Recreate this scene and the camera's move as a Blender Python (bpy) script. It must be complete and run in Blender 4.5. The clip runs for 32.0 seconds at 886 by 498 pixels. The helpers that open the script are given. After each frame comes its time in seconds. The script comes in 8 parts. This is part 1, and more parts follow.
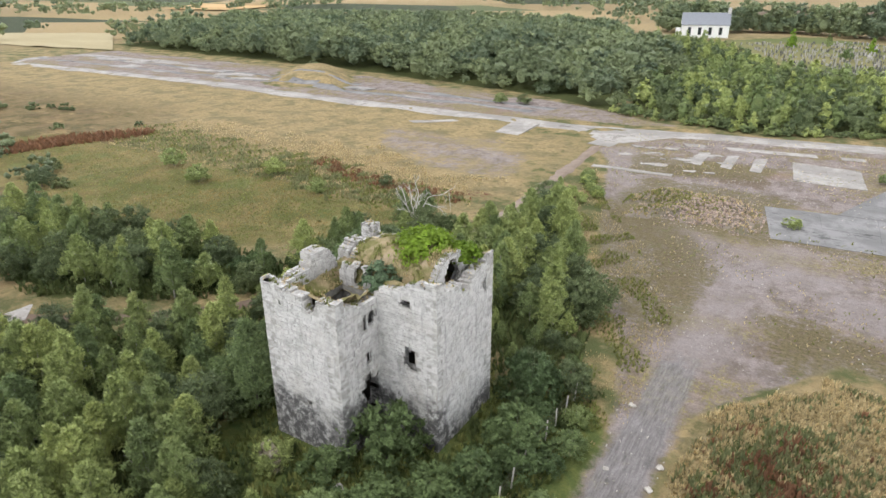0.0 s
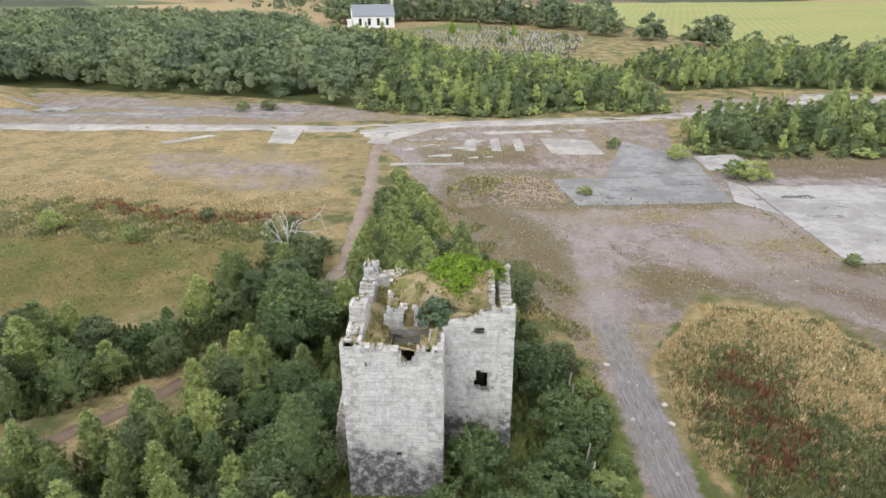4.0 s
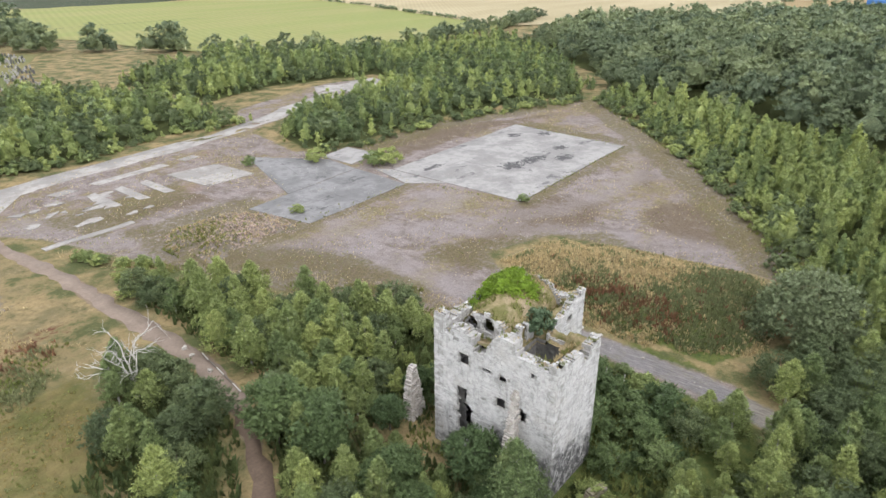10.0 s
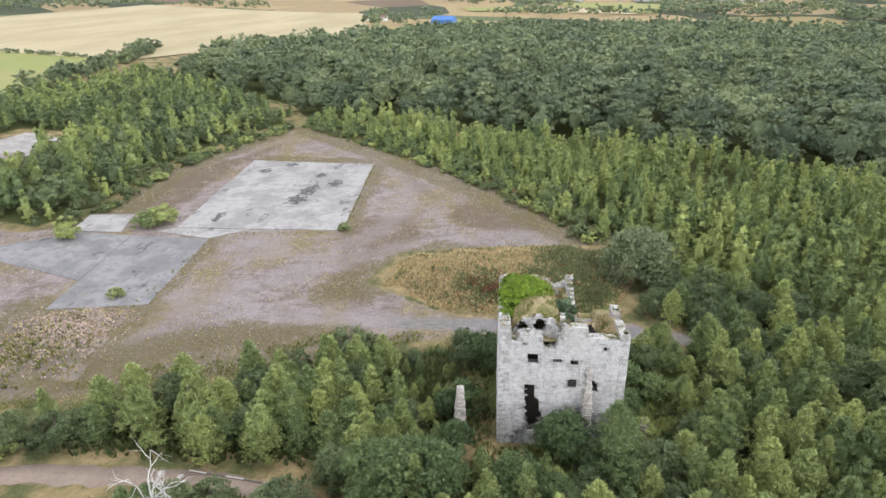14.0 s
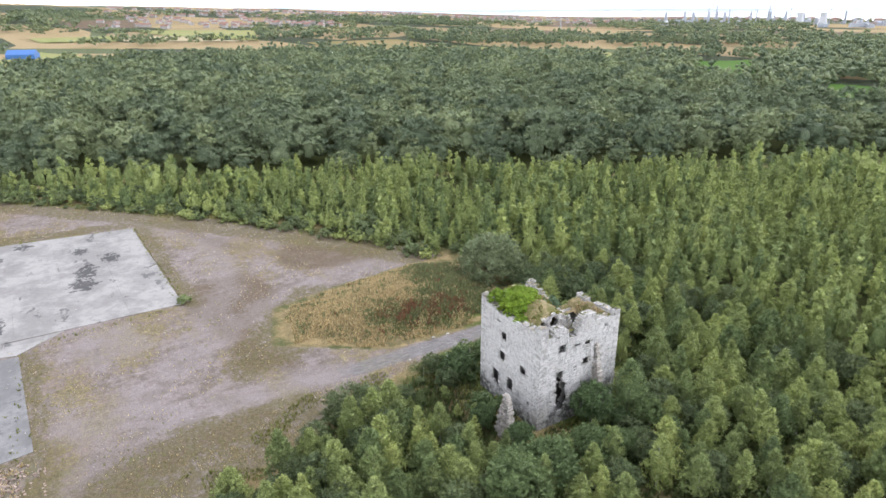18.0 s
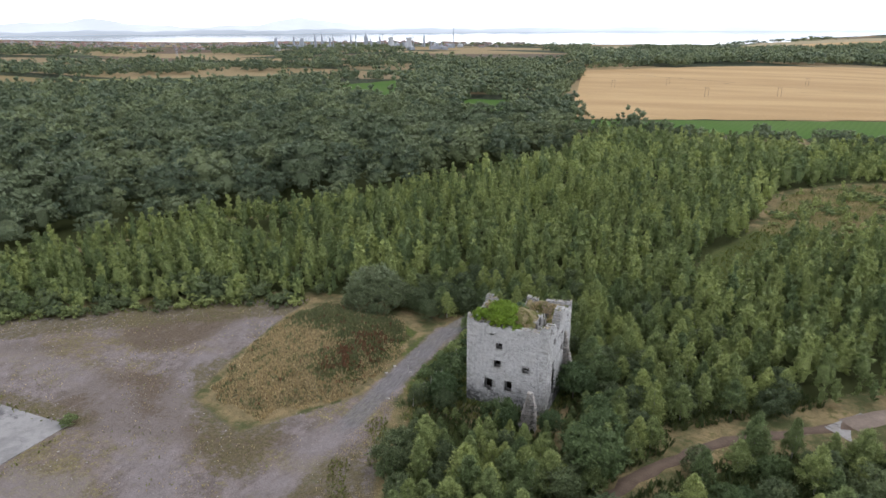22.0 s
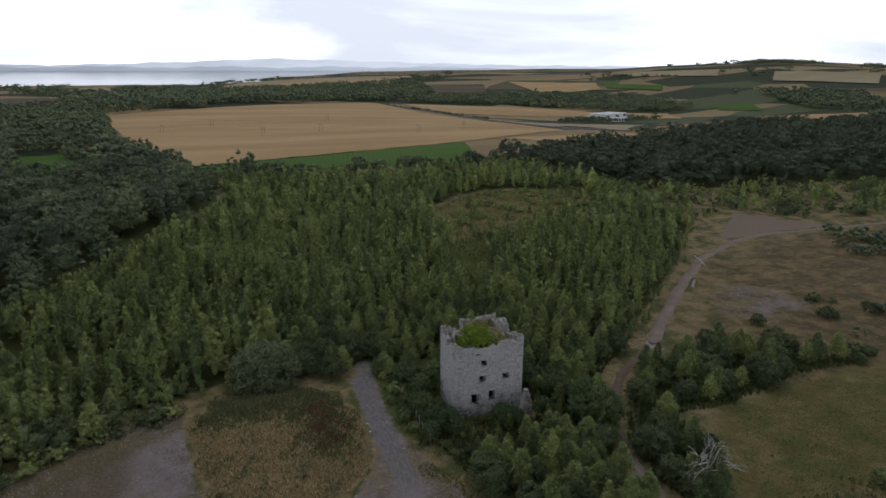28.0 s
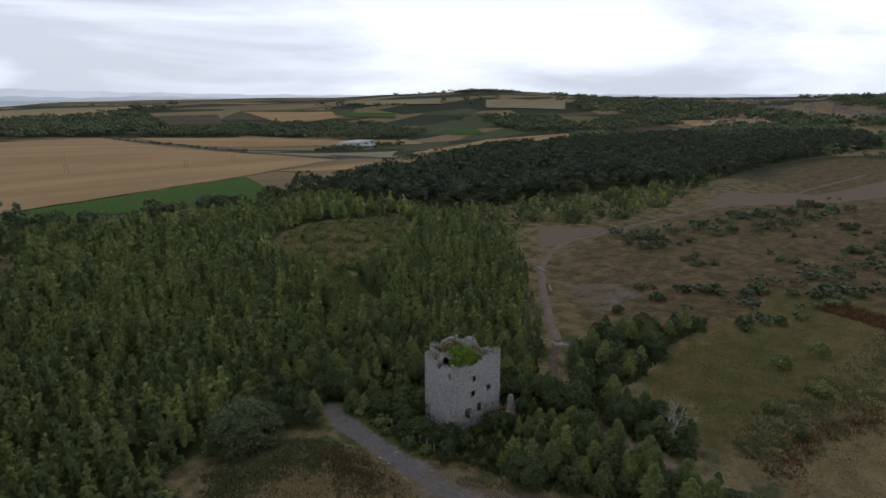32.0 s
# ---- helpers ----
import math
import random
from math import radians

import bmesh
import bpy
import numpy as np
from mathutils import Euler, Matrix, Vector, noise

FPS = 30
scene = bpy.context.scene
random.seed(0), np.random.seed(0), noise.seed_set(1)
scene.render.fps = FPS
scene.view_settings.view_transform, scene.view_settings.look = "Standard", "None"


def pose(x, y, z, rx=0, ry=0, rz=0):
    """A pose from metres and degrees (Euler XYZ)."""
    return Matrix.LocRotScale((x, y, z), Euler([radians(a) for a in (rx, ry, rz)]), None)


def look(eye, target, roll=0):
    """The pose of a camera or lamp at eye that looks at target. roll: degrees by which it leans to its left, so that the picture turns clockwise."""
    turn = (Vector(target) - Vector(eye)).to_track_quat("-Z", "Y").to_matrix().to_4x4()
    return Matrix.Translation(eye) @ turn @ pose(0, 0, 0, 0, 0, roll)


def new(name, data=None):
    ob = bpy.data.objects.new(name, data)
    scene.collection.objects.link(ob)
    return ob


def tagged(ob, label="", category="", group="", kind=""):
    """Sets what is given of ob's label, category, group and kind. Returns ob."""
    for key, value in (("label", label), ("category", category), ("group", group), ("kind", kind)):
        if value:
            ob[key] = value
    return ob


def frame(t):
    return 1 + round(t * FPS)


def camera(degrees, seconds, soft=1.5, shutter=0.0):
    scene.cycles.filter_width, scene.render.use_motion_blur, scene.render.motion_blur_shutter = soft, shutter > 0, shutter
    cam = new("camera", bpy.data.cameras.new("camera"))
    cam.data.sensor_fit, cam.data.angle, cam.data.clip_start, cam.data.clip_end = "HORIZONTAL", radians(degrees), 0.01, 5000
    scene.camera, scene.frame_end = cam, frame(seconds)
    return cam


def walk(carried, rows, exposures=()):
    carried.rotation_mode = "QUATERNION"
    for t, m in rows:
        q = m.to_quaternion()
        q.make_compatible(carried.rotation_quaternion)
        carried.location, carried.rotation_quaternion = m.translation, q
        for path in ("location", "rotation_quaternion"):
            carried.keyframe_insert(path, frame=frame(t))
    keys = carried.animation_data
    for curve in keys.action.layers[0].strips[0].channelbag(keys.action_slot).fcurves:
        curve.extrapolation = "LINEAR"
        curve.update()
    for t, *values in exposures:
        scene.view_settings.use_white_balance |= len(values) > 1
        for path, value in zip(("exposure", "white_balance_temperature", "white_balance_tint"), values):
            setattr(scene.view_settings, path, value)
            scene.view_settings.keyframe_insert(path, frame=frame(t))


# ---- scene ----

cam = camera(69.9, 32.0)
PATH = [
    (0, (0.541, 0.998, 31.273), (-0.446, 2.557, 30.503), -0.3),
    (0.5, (-1.851, -0.767, 31.784), (-2.736, 0.851, 31.009), -0.2),
    (1, (-4.451, -2.354, 32.237), (-5.229, -0.684, 31.459), -0.0),
    (1.5, (-7.227, -3.757, 32.692), (-7.894, -2.041, 31.909), 0.0),
    (2, (-10.154, -4.945, 33.135), (-10.707, -3.192, 32.346), -0.1),
    (2.5, (-13.197, -5.949, 33.566), (-13.632, -4.166, 32.772), -0.2),
    (3, (-16.407, -6.719, 33.972), (-16.719, -4.911, 33.175), -0.2),
    (3.5, (-19.77, -7.284, 34.429), (-19.956, -5.462, 33.626), -0.2),
    (5.5, (-34.07, -7.181, 36.395), (-33.735, -5.389, 35.574), -0.3),
    (6, (-37.715, -6.33, 36.805), (-37.247, -4.569, 35.979), -0.3),
    (6.5, (-41.11, -5.213, 37.164), (-40.521, -3.491, 36.334), -0.3),
    (7, (-44.746, -3.723, 37.643), (-44.025, -2.054, 36.809), -0.3),
    (7.5, (-48.136, -2.313, 38.129), (-47.297, -0.703, 37.291), -0.4),
    (8, (-52.103, -0.55, 38.631), (-51.135, 0.986, 37.792), -0.5),
    (8.5, (-55.579, 1.278, 38.949), (-54.503, 2.741, 38.112), -0.6),
    (9, (-59.354, 3.698, 39.278), (-58.159, 5.068, 38.445), -0.5),
    (9.5, (-62.451, 6.18, 39.462), (-61.158, 7.461, 38.635), -0.4),
    (10, (-65.841, 9.256, 39.754), (-64.445, 10.429, 38.933), -0.3),
    (10.5, (-68.687, 12.186, 39.955), (-67.206, 13.256, 39.141), -0.3),
    (11, (-71.697, 15.753, 40.405), (-70.131, 16.698, 39.596), -0.3),
    (11.5, (-74.119, 19.192, 40.804), (-72.486, 20.02, 39.999), -0.3),
    (12, (-76.531, 23.351, 41.211), (-74.835, 24.045, 40.411), -0.3),
    (12.5, (-78.384, 27.144, 41.575), (-76.641, 27.716, 40.779), -0.4),
    (13, (-80.196, 31.657, 41.958), (-78.408, 32.083, 41.17), -0.4),
    (13.5, (-81.555, 35.751, 42.203), (-79.737, 36.048, 41.425), -0.4),
    (14, (-82.813, 40.559, 42.536), (-80.972, 40.708, 41.768), -0.4),
    (14.5, (-83.637, 44.98, 42.896), (-81.787, 44.997, 42.137), -0.4),
    (16.5, (-83.226, 64.824, 44.823), (-81.448, 64.276, 44.09), -0.6),
    (17, (-81.97, 70.308, 45.412), (-80.241, 69.613, 44.685), -0.5),
    (17.5, (-80.577, 75.054, 46.002), (-78.902, 74.233, 45.28), -0.5),
    (18, (-78.528, 80.37, 46.432), (-76.924, 79.412, 45.72), -0.4),
    (18.5, (-76.39, 84.858, 46.873), (-74.855, 83.789, 46.167), -0.4),
    (19, (-73.579, 89.886, 47.548), (-72.133, 88.694, 46.848), -0.4),
    (19.5, (-70.786, 94.15, 48.007), (-69.427, 92.857, 47.314), -0.4),
    (20, (-67.149, 98.765, 48.661), (-65.895, 97.366, 47.976), -0.4),
    (20.5, (-63.806, 102.54, 49.196), (-62.647, 101.058, 48.518), -0.5),
    (21, (-59.606, 106.624, 49.741), (-58.563, 105.055, 49.07), -0.5),
    (21.5, (-55.643, 109.811, 50.229), (-54.706, 108.174, 49.564), -0.5),
    (22, (-50.831, 112.99, 50.611), (-50.018, 111.285, 49.955), -0.4),
    (22.5, (-46.241, 115.601, 50.849), (-45.541, 113.843, 50.2), -0.3),
    (23, (-41.106, 118.295, 51.341), (-40.536, 116.488, 50.701), -0.4),
    (23.5, (-36.38, 120.345, 51.785), (-35.927, 118.503, 51.151), -0.3),
    (24, (-30.815, 122.233, 52.089), (-30.495, 120.36, 51.466), -0.2),
    (24.5, (-25.825, 123.735, 52.492), (-25.622, 121.843, 51.876), -0.2),
    (25, (-20.125, 125.012, 52.862), (-20.053, 123.107, 52.257), -0.1),
    (25.5, (-15.108, 125.881, 53.252), (-15.15, 123.973, 52.657), -0.2),
    (27.5, (6.997, 126.074, 54.921), (6.483, 124.224, 54.359), 0.0),
    (28, (12.585, 125.291, 55.347), (11.956, 123.475, 54.794), 0.1),
    (28.5, (18.198, 124.3, 55.821), (17.457, 122.524, 55.277), 0.2),
    (29, (23.805, 123.083, 56.258), (22.96, 121.351, 55.724), 0.3),
    (29.5, (29.298, 121.598, 56.784), (28.354, 119.915, 56.26), 0.4),
    (30, (34.414, 119.939, 57.224), (33.377, 118.307, 56.713), 0.4),
    (30.5, (39.192, 118.1, 57.606), (38.069, 116.523, 57.107), 0.3),
    (31, (43.493, 116.096, 57.92), (42.295, 114.571, 57.432), 0.2),
    (31.5, (47.435, 114.052, 58.204), (46.168, 112.58, 57.726), 0.0),
    (32, (50.992, 111.903, 58.505), (49.665, 110.483, 58.033), -0.1),
]
EXPOSURES = [(0.0, -0.25, 6300, 10), (14.0, -0.17, 6100, 12), (18.0, -0.12, 6000, 13), (21.0, -0.68, 5980, 13), (25.0, -1.70, 5950, 13), (28.0, -2.32, 5880, 13), (32.0, -2.58, 5850, 13)]
walk(cam, [(t, look(eye, target, roll)) for t, eye, target, roll in PATH], EXPOSURES)

# ---- light ----
SUN_AZ, SUN_EL = radians(205.0), radians(52.0)   # compass: 0 is +y, 90 is +x


def build_world():
    world = bpy.data.worlds.new("sky")
    scene.world = world
    world.use_nodes = True
    nt = world.node_tree
    nt.nodes.clear()
    out = nt.nodes.new("ShaderNodeOutputWorld")
    bg = nt.nodes.new("ShaderNodeBackground")
    sky = nt.nodes.new("ShaderNodeTexSky")
    sky.sky_type = "NISHITA"
    sky.sun_disc = False
    sky.sun_elevation = SUN_EL
    sky.sun_rotation = SUN_AZ
    sky.dust_density = 3.0
    # broken overcast: bright cloud sheet with greyer bellies
    tc = nt.nodes.new("ShaderNodeTexCoord")
    mp = nt.nodes.new("ShaderNodeMapping")
    mp.inputs["Scale"].default_value = (1.5, 1.5, 7.0)
    n1 = nt.nodes.new("ShaderNodeTexNoise")
    n1.inputs["Scale"].default_value = 1.3
    n1.inputs["Detail"].default_value = 9.0
    n1.inputs["Roughness"].default_value = 0.55
    n1.inputs["Distortion"].default_value = 0.5
    ramp = nt.nodes.new("ShaderNodeValToRGB")
    ramp.color_ramp.elements[0].position = 0.36
    ramp.color_ramp.elements[0].color = (0.62, 0.635, 0.65, 1)
    ramp.color_ramp.elements[1].position = 0.56
    ramp.color_ramp.elements[1].color = (1.0, 1.0, 1.0, 1)
    # thin cloud near the skyline lets more light through than the thick deck overhead
    sep = nt.nodes.new("ShaderNodeSeparateXYZ")
    thin = nt.nodes.new("ShaderNodeMapRange")
    thin.interpolation_type = "SMOOTHSTEP"
    thin.inputs[1].default_value, thin.inputs[2].default_value = 0.09, 0.27
    thin.inputs[3].default_value, thin.inputs[4].default_value = 48.0, 0.0
    deck = nt.nodes.new("ShaderNodeMapRange")      # an overcast deck is three times as bright overhead as at the skyline
    deck.inputs[1].default_value, deck.inputs[2].default_value = 0.0, 1.0
    deck.inputs[3].default_value, deck.inputs[4].default_value = 7.0, 21.0
    both = nt.nodes.new("ShaderNodeMath")
    both.operation = "ADD"
    mul = nt.nodes.new("ShaderNodeVectorMath")
    mul.operation = "SCALE"
    mix = nt.nodes.new("ShaderNodeMix")
    mix.data_type = "RGBA"
    mix.inputs[0].default_value = 0.86
    nt.links.new(tc.outputs["Generated"], mp.inputs[0])
    nt.links.new(mp.outputs[0], n1.inputs["Vector"])
    nt.links.new(n1.outputs["Fac"], ramp.inputs[0])
    nt.links.new(sky.outputs[0], mix.inputs[6])
    nt.links.new(tc.outputs["Generated"], sep.inputs[0])
    nt.links.new(sep.outputs[2], deck.inputs[0])
    nt.links.new(sep.outputs[2], thin.inputs[0])
    nt.links.new(deck.outputs[0], both.inputs[0])
    nt.links.new(thin.outputs[0], both.inputs[1])
    nt.links.new(ramp.outputs[0], mul.inputs[0])
    nt.links.new(both.outputs[0], mul.inputs["Scale"])
    nt.links.new(mul.outputs[0], mix.inputs[7])
    nt.links.new(mix.outputs[2], bg.inputs[0])
    bg.inputs[1].default_value = 0.135
    nt.links.new(bg.outputs[0], out.inputs[0])


build_world()
sun_data = bpy.data.lights.new("sun", "SUN")
sun_data.energy, sun_data.angle, sun_data.color = 1.45, radians(20), (1.0, 0.975, 0.94)
sun = new("sun", sun_data)
sun_dir = Vector((math.sin(SUN_AZ) * math.cos(SUN_EL), math.cos(SUN_AZ) * math.cos(SUN_EL), math.sin(SUN_EL)))
sun.matrix_world = look(sun_dir * 200, (0, 0, 0))


# ---- materials ----
class Mat:
    """Small wrapper that strings shader nodes together."""

    def __init__(self, name, rough=0.85, spec=0.3):
        self.m = bpy.data.materials.new(name)
        self.m.use_nodes = True
        self.nt = self.m.node_tree
        self.b = self.nt.nodes["Principled BSDF"]
        self.b.inputs["Roughness"].default_value = rough
        self.b.inputs["Specular IOR Level"].default_value = spec
        self.geo = self.nt.nodes.new("ShaderNodeNewGeometry")
        self.pos = self.geo.outputs["Position"]

    def node(self, kind, **kw):
        n = self.nt.nodes.new(kind)
        for k, v in kw.items():
            n.inputs[k].default_value = v
        return n

    def link(self, a, b):
        self.nt.links.new(a, b)

    def noise(self, scale, detail=4.0, rough=0.6, stretch=None, vec=None):
        n = self.node("ShaderNodeTexNoise", Scale=scale, Detail=detail, Roughness=rough)
        v = vec or self.pos
        if stretch:
            mp = self.nt.nodes.new("ShaderNodeMapping")
            mp.inputs["Scale"].default_value = stretch
            self.link(v, mp.inputs[0])
            v = mp.outputs[0]
        self.link(v, n.inputs["Vector"])
        return n.outputs["Fac"]

    def step(self, val, lo, hi):
        n = self.nt.nodes.new("ShaderNodeMapRange")
        n.interpolation_type = "SMOOTHSTEP"
        n.inputs[1].default_value, n.inputs[2].default_value = lo, hi
        self.link(val, n.inputs[0])
        return n.outputs[0]

    def math(self, op, a, b):
        n = self.nt.nodes.new("ShaderNodeMath")
        n.operation = op
        for i, v in enumerate((a, b)):
            if isinstance(v, (int, float)):
                n.inputs[i].default_value = v
            else:
                self.link(v, n.inputs[i])
        return n.outputs[0]

    def mix(self, fac, a, b):
        n = self.nt.nodes.new("ShaderNodeMix")
        n.data_type = "RGBA"
        for i, v in ((0, fac), (6, a), (7, b)):
            if isinstance(v, (int, float)):
                n.inputs[i].default_value = v
            elif isinstance(v, tuple):
                n.inputs[i].default_value = (*v, 1)
            else:
                self.link(v, n.inputs[i])
        return n.outputs[2]

    def shade(self, col, fac, lo, hi):
        """col times a grey that runs from lo to hi with fac."""
        r = self.nt.nodes.new("ShaderNodeMapRange")
        r.inputs[3].default_value, r.inputs[4].default_value = lo, hi
        self.link(fac, r.inputs[0])
        n = self.nt.nodes.new("ShaderNodeMix")
        n.data_type, n.blend_type = "RGBA", "MULTIPLY"
        n.inputs[0].default_value = 1.0
        if isinstance(col, tuple):
            n.inputs[6].default_value = (*col, 1)
        else:
            self.link(col, n.inputs[6])
        self.link(r.outputs[0], n.inputs[7])
        return n.outputs[2]

    def attr(self, name, out="Fac"):
        n = self.nt.nodes.new("ShaderNodeAttribute")
        n.attribute_name = name
        return n.outputs[out]

    def bump(self, height, strength=0.4, dist=0.05):
        n = self.nt.nodes.new("ShaderNodeBump")
        n.inputs["Strength"].default_value, n.inputs["Distance"].default_value = strength, dist
        self.link(height, n.inputs["Height"])
        self.link(n.outputs[0], self.b.inputs["Normal"])

    def done(self, col):
        if isinstance(col, tuple):
            self.b.inputs["Base Color"].default_value = (*col, 1)
        else:
            self.link(col, self.b.inputs["Base Color"])
        return self.m


def mat_stone(name, base=(0.585, 0.57, 0.555), dark=(0.40, 0.385, 0.37), soot=True, per="random"):
    k = Mat(name, 0.92, 0.2)
    rnd = k.geo.outputs["Random Per Island"]
    if per == "object":
        rnd = k.nt.nodes.new("ShaderNodeObjectInfo").outputs["Random"]
    big = k.noise(0.45, 5)
    fine = k.noise(9.0, 6, 0.7)
    mid = k.noise(2.2, 5, 0.65)
    col = k.mix(k.step(mid, 0.42, 0.72), base, dark)
    col = k.shade(col, rnd, 0.91, 1.06)
    col = k.mix(k.math("MULTIPLY", k.step(big, 0.5, 0.72), 0.4), col, (0.42, 0.39, 0.345))
    streak = k.noise(1.0, 5, 0.65, (2.4, 2.4, 0.22))
    col = k.mix(k.math("MULTIPLY", k.step(streak, 0.54, 0.70), 0.42), col, (0.22, 0.215, 0.21))
    lich = k.noise(1.3, 6, 0.7)
    col = k.mix(k.math("MULTIPLY", k.step(lich, 0.60, 0.70), 0.45), col, (0.62, 0.61, 0.58))
    if soot:
        # black algae growth low on the walls, in ragged patches
        sep = k.nt.nodes.new("ShaderNodeSeparateXYZ")
        k.link(k.pos, sep.inputs[0])
        n = k.noise(0.38, 6, 0.62)
        shady = k.math("MULTIPLY", k.step(sep.outputs[1], 35.5, 32.0), 2.3)
        lift = k.math("ADD", k.math("MULTIPLY", k.math("SUBTRACT", n, 0.5), 13.0), k.math("ADD", shady, 1.3))
        low = k.step(k.math("SUBTRACT", sep.outputs[2], lift), 1.3, -1.3)
        col = k.mix(k.math("MULTIPLY", k.math("MULTIPLY", low, k.step(k.noise(1.6, 6, 0.75), 0.36, 0.56)), 0.88), col, (0.06, 0.058, 0.06))
    # open joints and cracks, in places only
    crack = k.noise(1.9, 9, 0.72, (1.0, 1.0, 1.5))
    thin = k.math("MULTIPLY", k.step(crack, 0.488, 0.5), k.step(crack, 0.512, 0.5))
    col = k.mix(k.math("MULTIPLY", k.math("MULTIPLY", thin, k.step(k.noise(0.7, 4), 0.40, 0.54)), 0.85), col, (0.13, 0.122, 0.112))
    pit = k.noise(4.2, 6, 0.75)
    col = k.mix(k.math("MULTIPLY", k.step(pit, 0.60, 0.68), 0.6), col, (0.15, 0.145, 0.14))
    col = k.shade(col, fine, 0.70, 1.25)
    k.bump(k.math("ADD", fine, k.math("MULTIPLY", mid, 2.0)), 0.4, 0.05)
    return k.done(col)


def mat_leaf(name, a, b, trans=0.35, warm=(0.20, 0.22, 0.05), lace=0.0):
    """Leaves: colour per tree (tint attribute and object), per spray (island) and by soft patches; fine leafy relief."""
    k = Mat(name, 0.6, 0.25)
    tint = k.attr("tint")
    obj = k.nt.nodes.new("ShaderNodeObjectInfo").outputs["Random"]
    t = k.math("FRACT", k.math("ADD", tint, obj), 0.0)
    col = k.mix(t, a, b)
    col = k.mix(k.math("MULTIPLY", k.step(k.noise(0.35, 3), 0.55, 0.8), 0.4), col, warm)
    col = k.shade(col, k.geo.outputs["Random Per Island"], 0.82, 1.18)
    grain = k.noise(5.5, 5, 0.8)
    col = k.shade(col, k.step(grain, 0.30, 0.70), 0.72, 1.26)
    col = k.shade(col, k.step(k.noise(1.7, 3, 0.6), 0.34, 0.66), 0.82, 1.15)
    k.bump(grain, 0.9, 0.22)
    k.done(col)
    tr = k.nt.nodes.new("ShaderNodeBsdfTranslucent")
    k.link(col, tr.inputs[0])
    ms = k.nt.nodes.new("ShaderNodeMixShader")
    ms.inputs[0].default_value = trans
    k.link(k.b.outputs[0], ms.inputs[1])
    k.link(tr.outputs[0], ms.inputs[2])
    out = k.nt.nodes["Material Output"]
    if lace:      # gaps between the leaves of a spray
        gap = k.step(k.noise(7.0, 3, 0.8), lace - 0.015, lace + 0.015)
        ls = k.nt.nodes.new("ShaderNodeMixShader")
        clear = k.nt.nodes.new("ShaderNodeBsdfTransparent")
        k.link(gap, ls.inputs[0])
        k.link(clear.outputs[0], ls.inputs[1])
        k.link(ms.outputs[0], ls.inputs[2])
        ms = ls
    k.link(ms.outputs[0], out.inputs[0])
    return k.m


def mat_plain(name, col, rough=0.8, var=0.25, scale=1.5, bump=0.2, metal=0.0, spec=0.3):
    k = Mat(name, rough, spec)
    k.b.inputs["Metallic"].default_value = metal
    f = k.noise(scale * 8, 5)
    c = k.shade(col, k.noise(scale, 5), 1 - var, 1 + var)
    c = k.shade(c, f, 1 - var * 0.6, 1 + var * 0.6)
    if bump:
        k.bump(f, bump, 0.03)
    return k.done(c)


def mat_concrete(name, base, dark, stain=0.5, damp=()):
    k = Mat(name, 0.9, 0.25)
    big = k.noise(0.12, 6, 0.65)
    mid = k.noise(0.55, 6, 0.7)
    fine = k.noise(5.0, 5, 0.7)
    col = k.mix(k.step(big, 0.42, 0.58), base, tuple(v * 0.72 for v in base))
    col = k.mix(k.math("MULTIPLY", k.step(mid, 0.48, 0.62), stain), col, dark)
    spots = k.noise(0.13, 7, 0.7, (1, 2.0, 1))
    col = k.mix(k.math("MULTIPLY", k.step(spots, 0.585, 0.63), 0.85), col, tuple(v * 0.6 for v in dark))
    sep = k.nt.nodes.new("ShaderNodeSeparateXYZ")
    k.link(k.pos, sep.inputs[0])
    for cx, cy, rx, ry in damp:      # damp hollows, at their places on the slab
        ex = k.math("DIVIDE", k.math("SUBTRACT", sep.outputs[0], cx), rx)
        ey = k.math("DIVIDE", k.math("SUBTRACT", sep.outputs[1], cy), ry)
        e = k.math("ADD", k.math("ADD", k.math("MULTIPLY", ex, ex), k.math("MULTIPLY", ey, ey)), k.math("MULTIPLY", k.math("SUBTRACT", k.noise(0.8, 6, 0.75), 0.5), 7.0))
        col = k.mix(k.math("MULTIPLY", k.step(e, 0.9, 0.4), 0.85), col, (0.055, 0.053, 0.056))
    moss = k.noise(0.31, 5, 0.7)
    col = k.mix(k.math("MULTIPLY", k.step(moss, 0.64, 0.72), 0.5), col, (0.20, 0.18, 0.075))
    col = k.shade(col, fine, 0.8, 1.2)
    k.bump(fine, 0.3, 0.02)
    return k.done(col)


